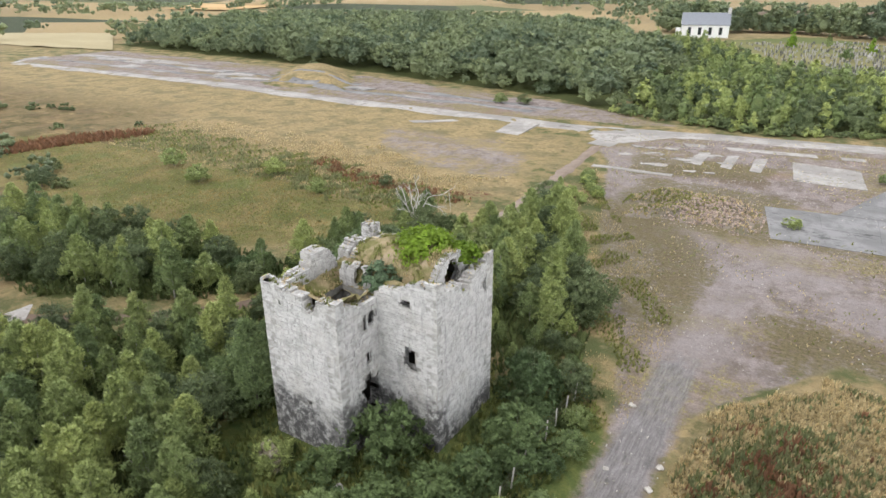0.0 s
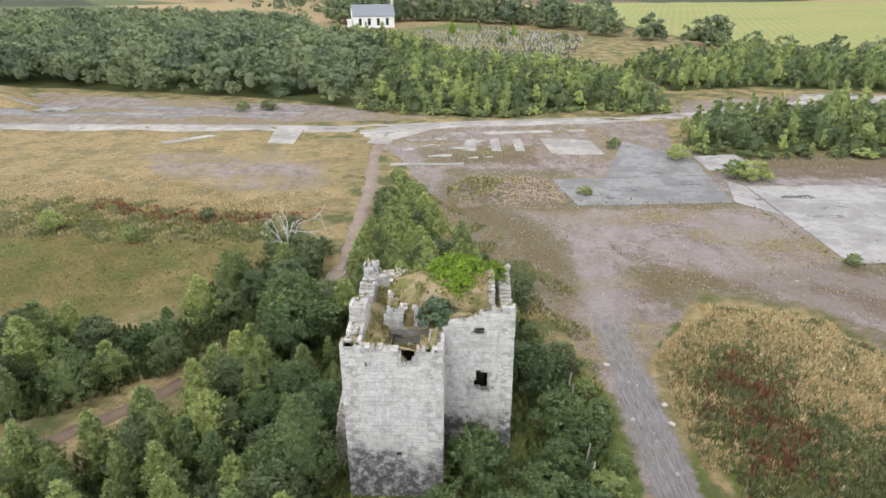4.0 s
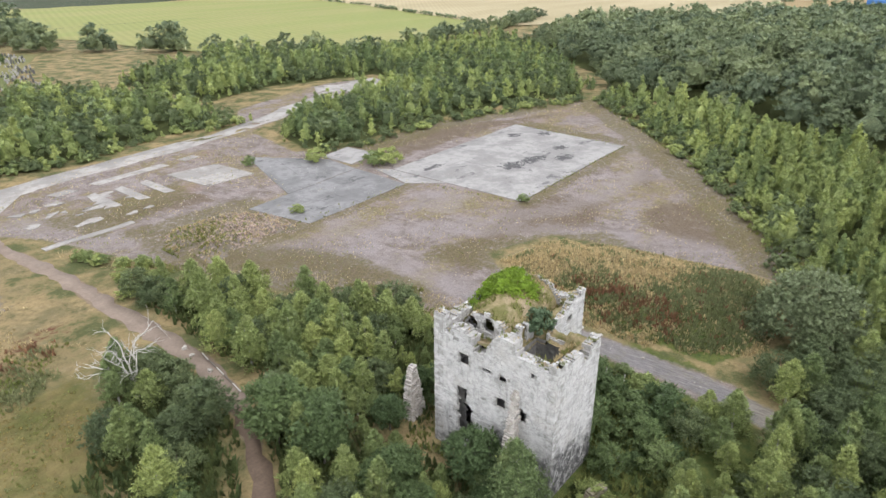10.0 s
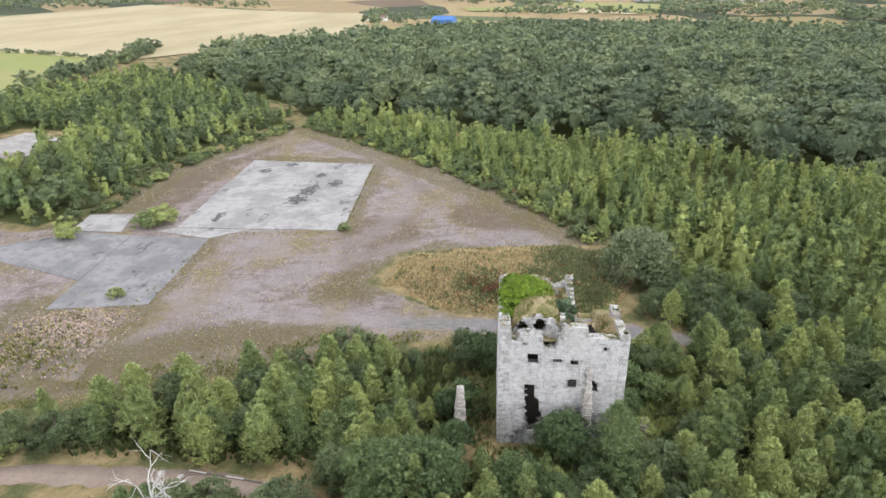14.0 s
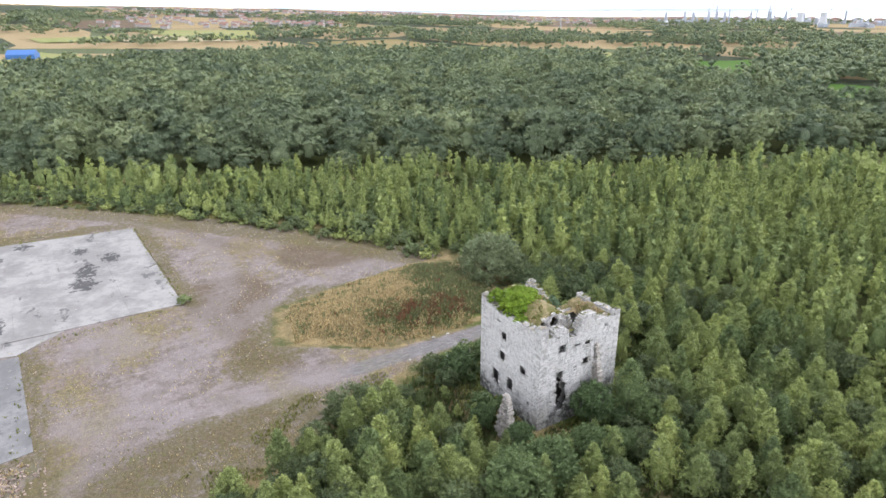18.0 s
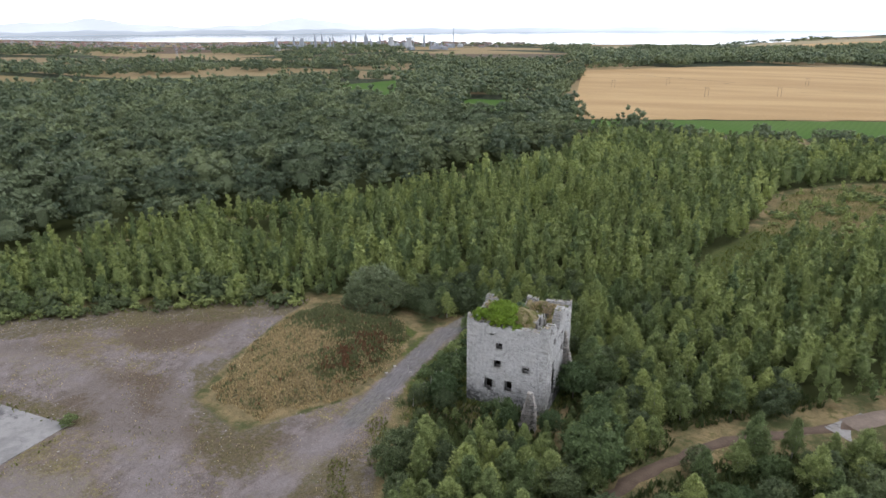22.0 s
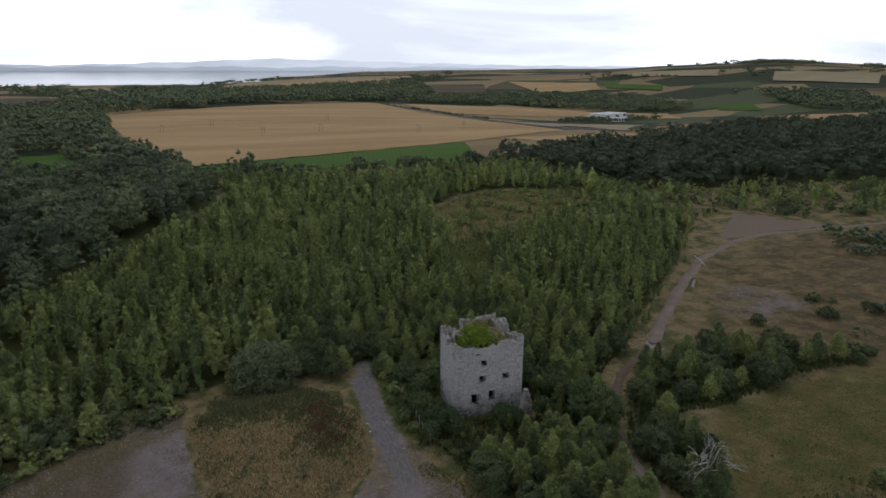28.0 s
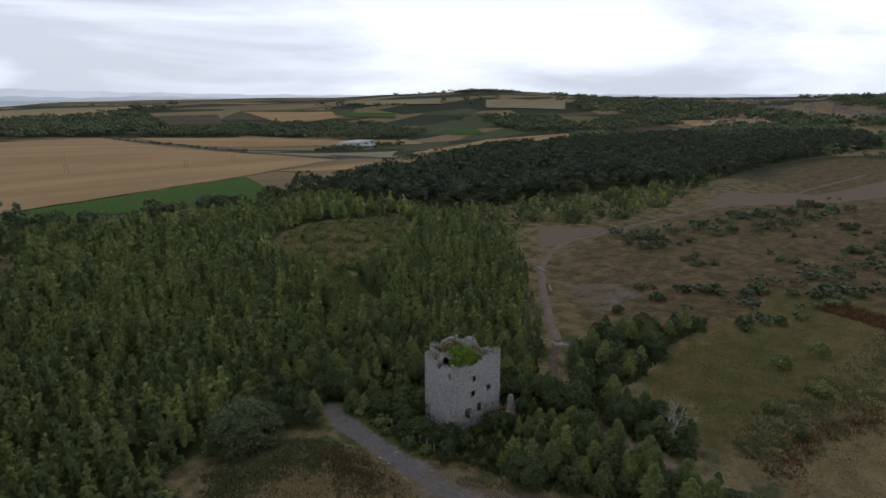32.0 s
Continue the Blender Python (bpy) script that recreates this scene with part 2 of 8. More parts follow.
def mat_ground():
    k = Mat("ground", 0.95, 0.15)
    za, zb = k.attr("zone_a", "Color"), k.attr("zone_b", "Color")
    sa, sb = k.nt.nodes.new("ShaderNodeSeparateColor"), k.nt.nodes.new("ShaderNodeSeparateColor")
    k.link(za, sa.inputs[0])
    k.link(zb, sb.inputs[0])
    gravel, path, dry = sa.outputs[0], sa.outputs[1], sa.outputs[2]
    lush, red, wood = sb.outputs[0], sb.outputs[1], sb.outputs[2]
    n_mid, n_fine, n_tuft = k.noise(0.16, 6, 0.65), k.noise(1.1, 5, 0.7), k.noise(5.0, 4, 0.75)

    def edge(mask, amp=1.8, lo=0.36, hi=0.64):
        return k.step(k.math("ADD", mask, k.math("MULTIPLY", k.math("SUBTRACT", n_fine_mid, 0.5), amp)), lo, hi)

    n_fine_mid = k.math("MULTIPLY", k.math("ADD", n_mid, n_fine), 0.5)
    green = k.mix(k.step(n_mid, 0.35, 0.65), (0.095, 0.108, 0.042), (0.165, 0.148, 0.068))
    straw = k.mix(k.step(n_fine, 0.3, 0.7), (0.400, 0.300, 0.155), (0.255, 0.192, 0.098))
    col = k.mix(k.step(k.math("ADD", n_mid, k.math("MULTIPLY", n_fine, 0.45)), 0.62, 0.84), green, straw)
    col = k.mix(edge(dry), col, k.mix(k.step(n_mid, 0.40, 0.66), straw, (0.19, 0.158, 0.082)))
    vor = k.node("ShaderNodeTexVoronoi", Scale=0.0058)
    mp = k.nt.nodes.new("ShaderNodeMapping")
    mp.inputs["Scale"].default_value = (0.75, 1.5, 0.0)
    mp.inputs["Rotation"].default_value = (0, 0, 0.5)
    k.link(k.pos, mp.inputs[0])
    k.link(mp.outputs[0], vor.inputs["Vector"])
    cell = k.nt.nodes.new("ShaderNodeSeparateColor")
    k.link(vor.outputs["Color"], cell.inputs[0])
    ramp = k.nt.nodes.new("ShaderNodeValToRGB")
    ramp.color_ramp.interpolation = "CONSTANT"
    for p, c in ((0.0, (0.048, 0.062, 0.035)), (0.24, (0.34, 0.255, 0.135)), (0.48, (0.105, 0.125, 0.06)), (0.58, (0.29, 0.22, 0.12)), (0.80, (0.05, 0.064, 0.038)), (0.94, (0.15, 0.108, 0.075))):
        e = ramp.color_ramp.elements.new(p) if p else ramp.color_ramp.elements[0]
        e.position, e.color = p, (*c, 1)
    ramp.color_ramp.elements.remove(ramp.color_ramp.elements[-1])
    k.link(cell.outputs[0], ramp.inputs[0])
    col = k.mix(k.attr("far"), col, ramp.outputs[0])
    heath = k.mix(k.step(n_mid, 0.38, 0.62), (0.105, 0.088, 0.040), (0.220, 0.155, 0.080))
    heath = k.mix(k.math("MULTIPLY", k.step(k.noise(0.06, 6, 0.7), 0.5, 0.62), 0.7), heath, (0.125, 0.085, 0.055))
    heath = k.mix(k.math("MULTIPLY", k.step(k.noise(0.11, 7, 0.75, (0.8, 1.6, 1)), 0.52, 0.62), 0.7), heath, (0.31, 0.222, 0.108))
    heath = k.shade(heath, k.noise(0.5, 6, 0.8), 0.55, 1.45)
    col = k.mix(k.math("MULTIPLY", k.attr("waste"), 0.92), col, heath)
    spots = k.noise(0.55, 6, 0.75)
    col = k.mix(k.math("MULTIPLY", k.step(spots, 0.52, 0.66), 0.55), col, (0.082, 0.09, 0.034))
    col = k.mix(k.math("MULTIPLY", k.step(spots, 0.46, 0.34), 0.45), col, (0.335, 0.262, 0.155))
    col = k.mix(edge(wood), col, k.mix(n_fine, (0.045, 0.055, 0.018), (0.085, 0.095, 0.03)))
    col = k.mix(edge(lush), col, k.mix(k.step(n_fine, 0.3, 0.7), (0.065, 0.095, 0.028), (0.14, 0.15, 0.045)))
    col = k.mix(k.math("MULTIPLY", edge(red), k.step(n_fine, 0.38, 0.62)), col, (0.145, 0.062, 0.038))
    # lower pasture: olive and ochre grass
    ley = k.mix(k.step(n_mid, 0.38, 0.64), (0.118, 0.120, 0.038), (0.205, 0.158, 0.066))
    ley = k.mix(k.math("MULTIPLY", k.step(k.noise(0.09, 5, 0.6), 0.52, 0.66), 0.6), ley, (0.112, 0.128, 0.038))
    ley = k.mix(k.math("MULTIPLY", k.step(k.noise(0.045, 7, 0.72, (0.8, 1.5, 1)), 0.47, 0.60), 0.75), ley, k.mix(n_fine, (0.30, 0.228, 0.105), (0.20, 0.175, 0.07)))
    ley = k.mix(k.math("MULTIPLY", k.step(k.noise(0.07, 7, 0.72, (1.4, 0.9, 1)), 0.54, 0.66), 0.7), ley, (0.105, 0.135, 0.040))
    ley = k.shade(ley, n_fine, 0.55, 1.45)
    ley = k.mix(k.math("MULTIPLY", k.step(k.noise(0.21, 6, 0.75), 0.58, 0.70), 0.45), ley, (0.125, 0.085, 0.046))
    ley = k.shade(ley, k.noise(0.35, 6, 0.75), 0.55, 1.42)
    col = k.mix(edge(k.attr("meadow"), 1.6), col, ley)
    # yard: crushed stone, bare worn lanes, thin moss and dry weed
    n_lane = k.noise(0.05, 5, 0.6, (0.7, 1.5, 1))
    n_patch = k.noise(0.28, 8, 0.74, (1.3, 0.8, 1))
    n_chip = k.noise(2.6, 6, 0.8)
    stone = k.mix(k.step(n_patch, 0.42, 0.60), (0.278, 0.236, 0.222), (0.182, 0.148, 0.129))
    stone = k.mix(k.math("MULTIPLY", k.step(n_lane, 0.44, 0.60), 0.65), stone, (0.200, 0.150, 0.108))
    stone = k.mix(k.math("MULTIPLY", k.step(k.noise(0.09, 7, 0.7), 0.53, 0.66), 0.45), stone, (0.325, 0.284, 0.276))
    weeds = k.step(k.math("ADD", k.math("MULTIPLY", n_lane, 0.6), k.math("MULTIPLY", k.math("ADD", n_patch, n_fine), 0.4)), 0.70, 0.765)
    stone = k.mix(k.math("MULTIPLY", weeds, k.step(n_chip, 0.40, 0.60)), stone, k.mix(k.step(n_fine, 0.4, 0.6), (0.165, 0.142, 0.058), (0.285, 0.245, 0.105)))
    stone = k.mix(k.math("MULTIPLY", k.step(n_chip, 0.60, 0.70), 0.5), stone, (0.38, 0.35, 0.33))
    brick = k.step(k.noise(0.055, 4), 0.58, 0.68)
    stone = k.mix(k.math("MULTIPLY", brick, 0.45), stone, (0.245, 0.170, 0.135))
    stone = k.shade(stone, k.noise(0.7, 8, 0.85, (1.0, 1.5, 1)), 0.28, 1.76)
    stone = k.shade(stone, k.noise(2.1, 6, 0.85), 0.36, 1.68)
    stone = k.shade(stone, k.noise(7.0, 5, 0.85), 0.35, 1.65)
    earth = k.mix(k.step(n_chip, 0.38, 0.62), (0.118, 0.086, 0.062), (0.205, 0.160, 0.115))
    stone = k.mix(k.math("MULTIPLY", edge(k.attr("brown"), 2.2, 0.3, 0.8), k.math("MULTIPLY", k.step(n_patch, 0.26, 0.50), 0.95)), stone, earth)
    lane = k.attr("lane")
    stone = k.mix(k.math("MULTIPLY", edge(lane, 3.4, 0.3, 1.0), 0.5), stone, k.mix(n_fine, (0.360, 0.318, 0.312), (0.245, 0.212, 0.204)))
    moss = k.mix(k.step(n_chip, 0.42, 0.62), (0.115, 0.098, 0.046), (0.205, 0.168, 0.092))
    moss = k.mix(k.math("MULTIPLY", k.step(k.noise(0.45, 5, 0.7), 0.56, 0.68), 0.7), moss, (0.125, 0.145, 0.045))
    stone = k.mix(k.math("MULTIPLY", edge(k.attr("olive"), 2.6, 0.3, 0.8), k.math("MULTIPLY", k.step(n_fine, 0.30, 0.56), 0.85)), stone, moss)
    col = k.mix(edge(gravel, 1.2), col, stone)
    rut = k.noise(2.4, 6, 0.72, (2.0, 0.22, 1))
    hard = k.mix(k.step(rut, 0.30, 0.72), (0.315, 0.300, 0.298), (0.115, 0.112, 0.116))
    col = k.mix(k.math("MULTIPLY", edge(k.attr("track"), 1.9, 0.3, 0.85), 0.72), col, hard)
    dirt = k.mix(n_fine, (0.30, 0.225, 0.165), (0.215, 0.165, 0.125))
    col = k.mix(edge(path, 0.8), col, dirt)
    col = k.shade(col, n_tuft, 0.66, 1.3)
    k.bump(k.math("ADD", n_tuft, k.math("MULTIPLY", n_fine, 1.5)), 0.85, 0.22)
    return k.done(col)


def mat_field(name, a, b, rows=0.0, ang=0.0):
    k = Mat(name, 0.95, 0.1)
    col = k.mix(k.step(k.noise(0.012, 5, 0.6, (0.4, 1.6, 1)), 0.35, 0.65), a, b)
    if rows:
        w = k.node("ShaderNodeTexWave", Scale=rows, Distortion=1.5)
        w.bands_direction = "X"
        mp = k.nt.nodes.new("ShaderNodeMapping")
        mp.inputs["Rotation"].default_value = (0, 0, ang)
        k.link(k.pos, mp.inputs[0])
        k.link(mp.outputs[0], w.inputs["Vector"])
        col = k.shade(col, w.outputs["Fac"], 0.94, 1.05)
    f = k.noise(0.6, 5, 0.75)
    col = k.shade(col, f, 0.82, 1.15)
    k.bump(f, 0.4, 0.3)
    return k.done(col)


M_STONE = mat_stone("weathered_ashlar")
M_STONE_OBJ = mat_stone("weathered_ashlar_block", per="object")
M_CORE = mat_stone("lime_mortar_core", (0.43, 0.415, 0.395), (0.28, 0.265, 0.25))
M_RUBBLE = mat_stone("rubble_stone", (0.53, 0.49, 0.445), (0.34, 0.305, 0.265), soot=False)
M_GROUND = mat_ground()
M_BIRCH = mat_leaf("birch_leaves", (0.440, 0.495, 0.170), (0.185, 0.247, 0.104), 0.17, (0.47, 0.47, 0.155), 0.45)
M_SALLOW = mat_leaf("sallow_leaves", (0.118, 0.155, 0.074), (0.190, 0.232, 0.102), 0.14, (0.235, 0.25, 0.10), 0.45)
M_DARK = mat_leaf("sycamore_leaves", (0.094, 0.142, 0.058), (0.155, 0.210, 0.080), 0.14, (0.21, 0.25, 0.09), 0.445)
M_OAK = mat_leaf("oak_leaves", (0.122, 0.160, 0.096), (0.240, 0.280, 0.140), 0.13, (0.29, 0.31, 0.135), 0.43)
M_PINE = mat_leaf("plantation_leaves", (0.082, 0.108, 0.066), (0.118, 0.145, 0.080), 0.2, (0.125, 0.14, 0.066), 0.46)
M_BRIGHT = mat_leaf("bright_shrub_leaves", (0.255, 0.37, 0.040), (0.175, 0.28, 0.036), 0.35, (0.33, 0.38, 0.07))
M_IVY = mat_leaf("ivy_leaves", (0.15, 0.22, 0.125), (0.20, 0.27, 0.15), 0.35, (0.21, 0.25, 0.12))
M_STRAW = mat_leaf("dry_grass", (0.67, 0.545, 0.31), (0.53, 0.425, 0.235), 0.42, (0.59, 0.465, 0.265))
M_WEED = mat_leaf("green_weeds", (0.20, 0.235, 0.070), (0.285, 0.285, 0.092), 0.36, (0.33, 0.30, 0.11))
M_HERB = mat_leaf("tall_herbs", (0.205, 0.235, 0.110), (0.310, 0.305, 0.150), 0.38, (0.27, 0.28, 0.125))
M_OCHRE = mat_leaf("ochre_grass", (0.42, 0.315, 0.125), (0.33, 0.265, 0.095), 0.42, (0.36, 0.30, 0.10))
# weed leaves in a darker colour, with the shade under trees painted in
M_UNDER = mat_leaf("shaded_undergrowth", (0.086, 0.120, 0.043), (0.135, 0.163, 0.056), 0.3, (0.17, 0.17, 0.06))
M_BRICK = mat_stone("brick_rubble", (0.46, 0.36, 0.30), (0.29, 0.21, 0.17), soot=False)
M_GRAVE = mat_plain("grave_stone", (0.36, 0.345, 0.325), 0.9, 0.6, 0.3)
M_GRAVE_DARK = mat_plain("polished_grave_stone", (0.105, 0.10, 0.098), 0.35, 0.5, 0.3)
M_DOCK = mat_leaf("dock_seed_heads", (0.315, 0.155, 0.085), (0.240, 0.140, 0.080), 0.35, (0.33, 0.21, 0.115))
M_BARK = mat_plain("grey_bark", (0.17, 0.15, 0.13), 0.9, 0.35, 3.0)
M_BIRCHBARK = mat_plain("birch_bark", (0.42, 0.40, 0.37), 0.85, 0.4, 4.0)
M_DEAD = mat_plain("bleached_dead_wood", (0.54, 0.51, 0.47), 0.85, 0.25, 3.0)
M_SLAB = mat_concrete("slab_concrete", (0.350, 0.333, 0.318), (0.21, 0.20, 0.20), 0.45, ((44.5, 82.5, 3.2, 2.4), (51, 81.5, 4.5, 2.0), (57, 77, 3.0, 1.8), (67, 97, 2.2, 1.6), (73, 92, 2.2, 2.0), (33, 95, 3, 1.2), (64, 82, 2.4, 1.4)))
M_ROADC = mat_concrete("road_concrete", (0.395, 0.37, 0.345), (0.25, 0.22, 0.195), 0.6)
M_TAR = mat_concrete("old_tarmac", (0.248, 0.240, 0.238), (0.15, 0.146, 0.143), 0.6)
M_MUD = mat_plain("brown_earth_path", (0.155, 0.110, 0.080), 0.95, 0.45, 0.5, 0.4)
M_DIRT = mat_plain("trodden_dirt", (0.24, 0.186, 0.148), 0.95, 0.4, 0.35, 0.4)


# ---- helpers for meshes ----
RNG = np.random.default_rng(7)
FLAT = {"wall", "stone", "stonework", "bricks", "loose_stones", "gravestones", "boulder", "houses", "column"}


def mesh_arrays(name, verts, quads, material, tint=None):
    """A mesh from numpy arrays of vertices and quads."""
    me = bpy.data.meshes.new(name)
    verts = np.ascontiguousarray(verts, dtype=np.float32)
    quads = np.ascontiguousarray(quads, dtype=np.int32)
    me.vertices.add(len(verts))
    me.vertices.foreach_set("co", verts.ravel())
    me.loops.add(quads.size)
    me.loops.foreach_set("vertex_index", quads.ravel())
    me.polygons.add(len(quads))
    me.polygons.foreach_set("loop_start", np.arange(len(quads), dtype=np.int32) * quads.shape[1])
    me.polygons.foreach_set("loop_total", np.full(len(quads), quads.shape[1], dtype=np.int32))
    if tint is not None:
        at = me.attributes.new("tint", "FLOAT", "POINT")
        at.data.foreach_set("value", np.ascontiguousarray(tint, dtype=np.float32))
    me.update(calc_edges=True)
    if name in FLAT:
        me.polygons.foreach_set("use_smooth", np.zeros(len(quads), dtype=bool))
    me.materials.append(material)
    return me


def part(name, data, material, parent=None, label=""):
    """Links a bmesh or a mesh as one object under a thing or a part."""
    if isinstance(data, bmesh.types.BMesh):
        me = bpy.data.meshes.new(name)
        data.to_mesh(me)
        data.free()
        me.materials.append(material)
        data = me
    ob = new(name, data)
    ob.parent = parent
    if label:
        tagged(ob, label)
    return ob


def thing(name, label, category, at=(0, 0, 0), group="", kind="", rz=0.0):
    ob = new(name)
    ob.empty_display_size = 0.3
    ob.matrix_basis = pose(*at, 0, 0, rz)
    return tagged(ob, label, category, group, kind)


def smooth(me):
    me.polygons.foreach_set("use_smooth", np.ones(len(me.polygons), dtype=bool))
    return me


def box(bm, x0, x1, y0, y1, z0, z1):
    v = [bm.verts.new(p) for p in ((x0, y0, z0), (x1, y0, z0), (x1, y1, z0), (x0, y1, z0), (x0, y0, z1), (x1, y0, z1), (x1, y1, z1), (x0, y1, z1))]
    for f in ((0, 3, 2, 1), (4, 5, 6, 7), (0, 1, 5, 4), (1, 2, 6, 5), (2, 3, 7, 6), (3, 0, 4, 7)):
        bm.faces.new([v[i] for i in f])
    return v


def bevelled(bm, width):
    bmesh.ops.bevel(bm, geom=bm.edges[:], offset=width, segments=1, affect="EDGES")
    return bm


def tube(points, radii, sides=6):
    """Vertices and quads of a tapering tube along points."""
    pts = [Vector(p) for p in points]
    verts, quads = [], []
    for i, p in enumerate(pts):
        d = (pts[min(i + 1, len(pts) - 1)] - pts[max(i - 1, 0)]).normalized()
        a = d.orthogonal().normalized()
        b = d.cross(a)
        for s in range(sides):
            t = 2 * math.pi * s / sides
            verts.append(p + (a * math.cos(t) + b * math.sin(t)) * radii[i])
    for i in range(len(pts) - 1):
        for s in range(sides):
            quads.append((i * sides + s, i * sides + (s + 1) % sides, (i + 1) * sides + (s + 1) % sides, (i + 1) * sides + s))
    return np.array([tuple(v) for v in verts]), np.array(quads)


def join_arrays(parts):
    vs, qs, n = [], [], 0
    for v, q in parts:
        vs.append(v)
        qs.append(q + n)
        n += len(v)
    return np.concatenate(vs), np.concatenate(qs)


def inside(poly, x, y):
    """Signed distance to a polygon, positive inside; x and y are arrays."""
    p = np.array(poly, float)
    q = np.roll(p, -1, axis=0)
    best = np.full(np.shape(x), 1e9)
    odd = np.zeros(np.shape(x), bool)
    for (ax, ay), (bx, by) in zip(p, q):
        dx, dy = bx - ax, by - ay
        t = np.clip(((x - ax) * dx + (y - ay) * dy) / (dx * dx + dy * dy), 0, 1)
        best = np.minimum(best, np.hypot(x - ax - t * dx, y - ay - t * dy))
        odd ^= ((ay > y) != (by > y)) & (x < (bx - ax) * (y - ay) / (by - ay + 1e-12) + ax)
    return np.where(odd, best, -best)


def along(line, x, y):
    """Distance to a polyline."""
    best = np.full(np.shape(x), 1e9)
    for (ax, ay), (bx, by) in zip(line[:-1], line[1:]):
        dx, dy = bx - ax, by - ay
        t = np.clip(((x - ax) * dx + (y - ay) * dy) / (dx * dx + dy * dy), 0, 1)
        best = np.minimum(best, np.hypot(x - ax - t * dx, y - ay - t * dy))
    return best


def ease(v, a, b):
    t = np.clip((v - a) / (b - a), 0, 1)
    return t * t * (3 - 2 * t)


def noise_mask(x, y, f):
    """Smooth pseudo-random field, about -1 to 1."""
    return (np.sin(x * f * 5.1 + np.sin(y * f * 3.7) * 1.8) + np.sin(y * f * 4.3 + 1.7 + np.sin(x * f * 2.9) * 2.1)) / 2


# ---- plan ----
YARD = [(-36, 118), (-27, 88), (-20, 67), (-13, 54), (-9.5, 40), (-10, 20), (-5.5, 20), (-5.2, 44), (5, 60), (17, 56), (20, 44), (23, 20), (33, 25),
        (57, 41), (88, 68), (121, 104), (67, 122), (36, 120), (22, 128), (27, 152), (9, 156), (-24, 153), (-46, 141), (-42, 128)]
MOUND = [(-4.5, 30), (-4, 46), (4, 57), (15, 55), (19, 44), (22, 27), (18, 20), (2, 20)]
PATH_W = [(-42, 128), (-39.5, 100), (-38.7, 80), (-38.2, 67), (-40, 57), (-45, 46), (-54, 34.5), (-68.5, 24.5), (-89, 5), (-117, -19), (-141, -33),
          (-160, -38), (-198, -37), (-275, -34), (-360, -21), (-500, -18)]
ROAD_N = [(-312, 146), (-182, 149), (-134, 144), (-77, 144.7), (-50, 143.5), (-25, 149), (9, 153.5), (30, 158), (62, 172), (90, 182)]
TRACK = [(-7.4, 64), (-7.3, 50), (-7.6, 38), (-7.5, 30), (-7.6, 23), (-9.5, 15)]
CLEARING = [(-66, -112), (-84, -130), (-104, -142), (-144, -132), (-128, -100), (-108, -82), (-84, -70), (-72, -58), (-58, -66), (-62, -90)]
GLADE = [(-48, -24), (-53, -40), (-62, -64)]
WOOD_S = [(-47, 36), (-36, 26), (-30, 20), (-20, 16), (-7, 16), (0, 18), (12, 15), (23, 18), (33, 22), (58, 37), (90, 64), (125, 101), (128, 75), (98, 32), (80, -14), (54, -46), (44, -76), (26, -120), (12, -160),
          (20, -204), (-60, -190), (-140, -205), (-165, -130), (-150, -60), (-118, -26), (-88, 2), (-66, 21)]
WOOD_OAK = [(126, 103), (160, 120), (235, 205), (330, 225), (500, 120), (550, 10), (500, -190), (420, -290), (330, -310), (235, -285), (165, -262), (110, -226), (60, -225), (22, -210), (14, -160), (28, -120), (46, -76), (56, -46), (82, -14), (100, 32), (130, 75)]
WOOD_N = [(-360, 222), (-222, 208), (-160, 199), (-90, 184), (-52, 168), (-54, 200), (-52, 250), (-62, 300), (-90, 330), (-128, 420), (-230, 470), (-480, 420)]
WOOD_LOW = [(-52, 168), (-24, 158), (9, 165), (32, 162), (36, 190), (22, 250), (-14, 258), (-34, 300), (-62, 366), (-112, 392), (-90, 330), (-62, 300), (-52, 250), (-54, 200)]
WOOD_E = [(23, 127), (37, 122), (68, 125), (106, 117), (126, 107), (205, 165), (240, 215), (150, 238), (100, 285), (38, 255), (40, 195), (70, 203), (112, 194), (104, 166), (62, 164), (30, 148)]
STRIP = [(-35.5, 92), (-31, 84), (-23, 67), (-17, 58), (-14.5, 46), (-16, 43), (-24, 45), (-33, 43), (-36, 50), (-36, 66), (-36, 84)]
SCRUB_W = [(-40, 62), (-43, 73), (-50, 66), (-55, 58), (-53, 50), (-66, 50), (-82, 46), (-102, 45), (-92, 33), (-68, 28), (-54, 39), (-46, 48), (-41, 56)]
TOWER_W = [(-48, 38), (-43, 50), (-38, 60), (-35, 45), (-33.5, 40), (-33.5, 27), (-37, 25)]
WOOD_SW = [(-135, -243), (-172, -120), (-230, -108), (-280, -110), (-356, -80), (-480, -88), (-609, -90), (-816, -75), (-1050, -150), (-900, -400), (-560, -430), (-290, -290)]

BANK_N = [(-169, 157), (-192, 190), (-174, 203), (-150, 178), (-139, 160)]


def mound_height(x, y):
    d = inside(MOUND, x, y)
    return 2.0 * ease(d, -1.0, 8.0)


SKYLINE = ((0, 0), (60, 0), (80, 50), (88, 48), (98, 40), (107, 33), (116, 20), (125, 6), (132, 0), (178, 0), (183, 5), (188, 17), (192, 21), (200, 32), (209, 39), (214, 42), (217, 53),
           (222, 64), (226.5, 76), (230, 71), (234, 55), (238, 40), (245, 38), (255, 43), (270, 45), (290, 32), (310, 0), (360, 0))   # compass bearing, height of the far rise
SHORE = ((110, 3600), (122, 3300), (140, 3050), (150, 2850), (157, 2500), (165, 2230), (178, 2200), (186, 2500), (192, 3600))          # compass bearing, distance of the firth's near shore


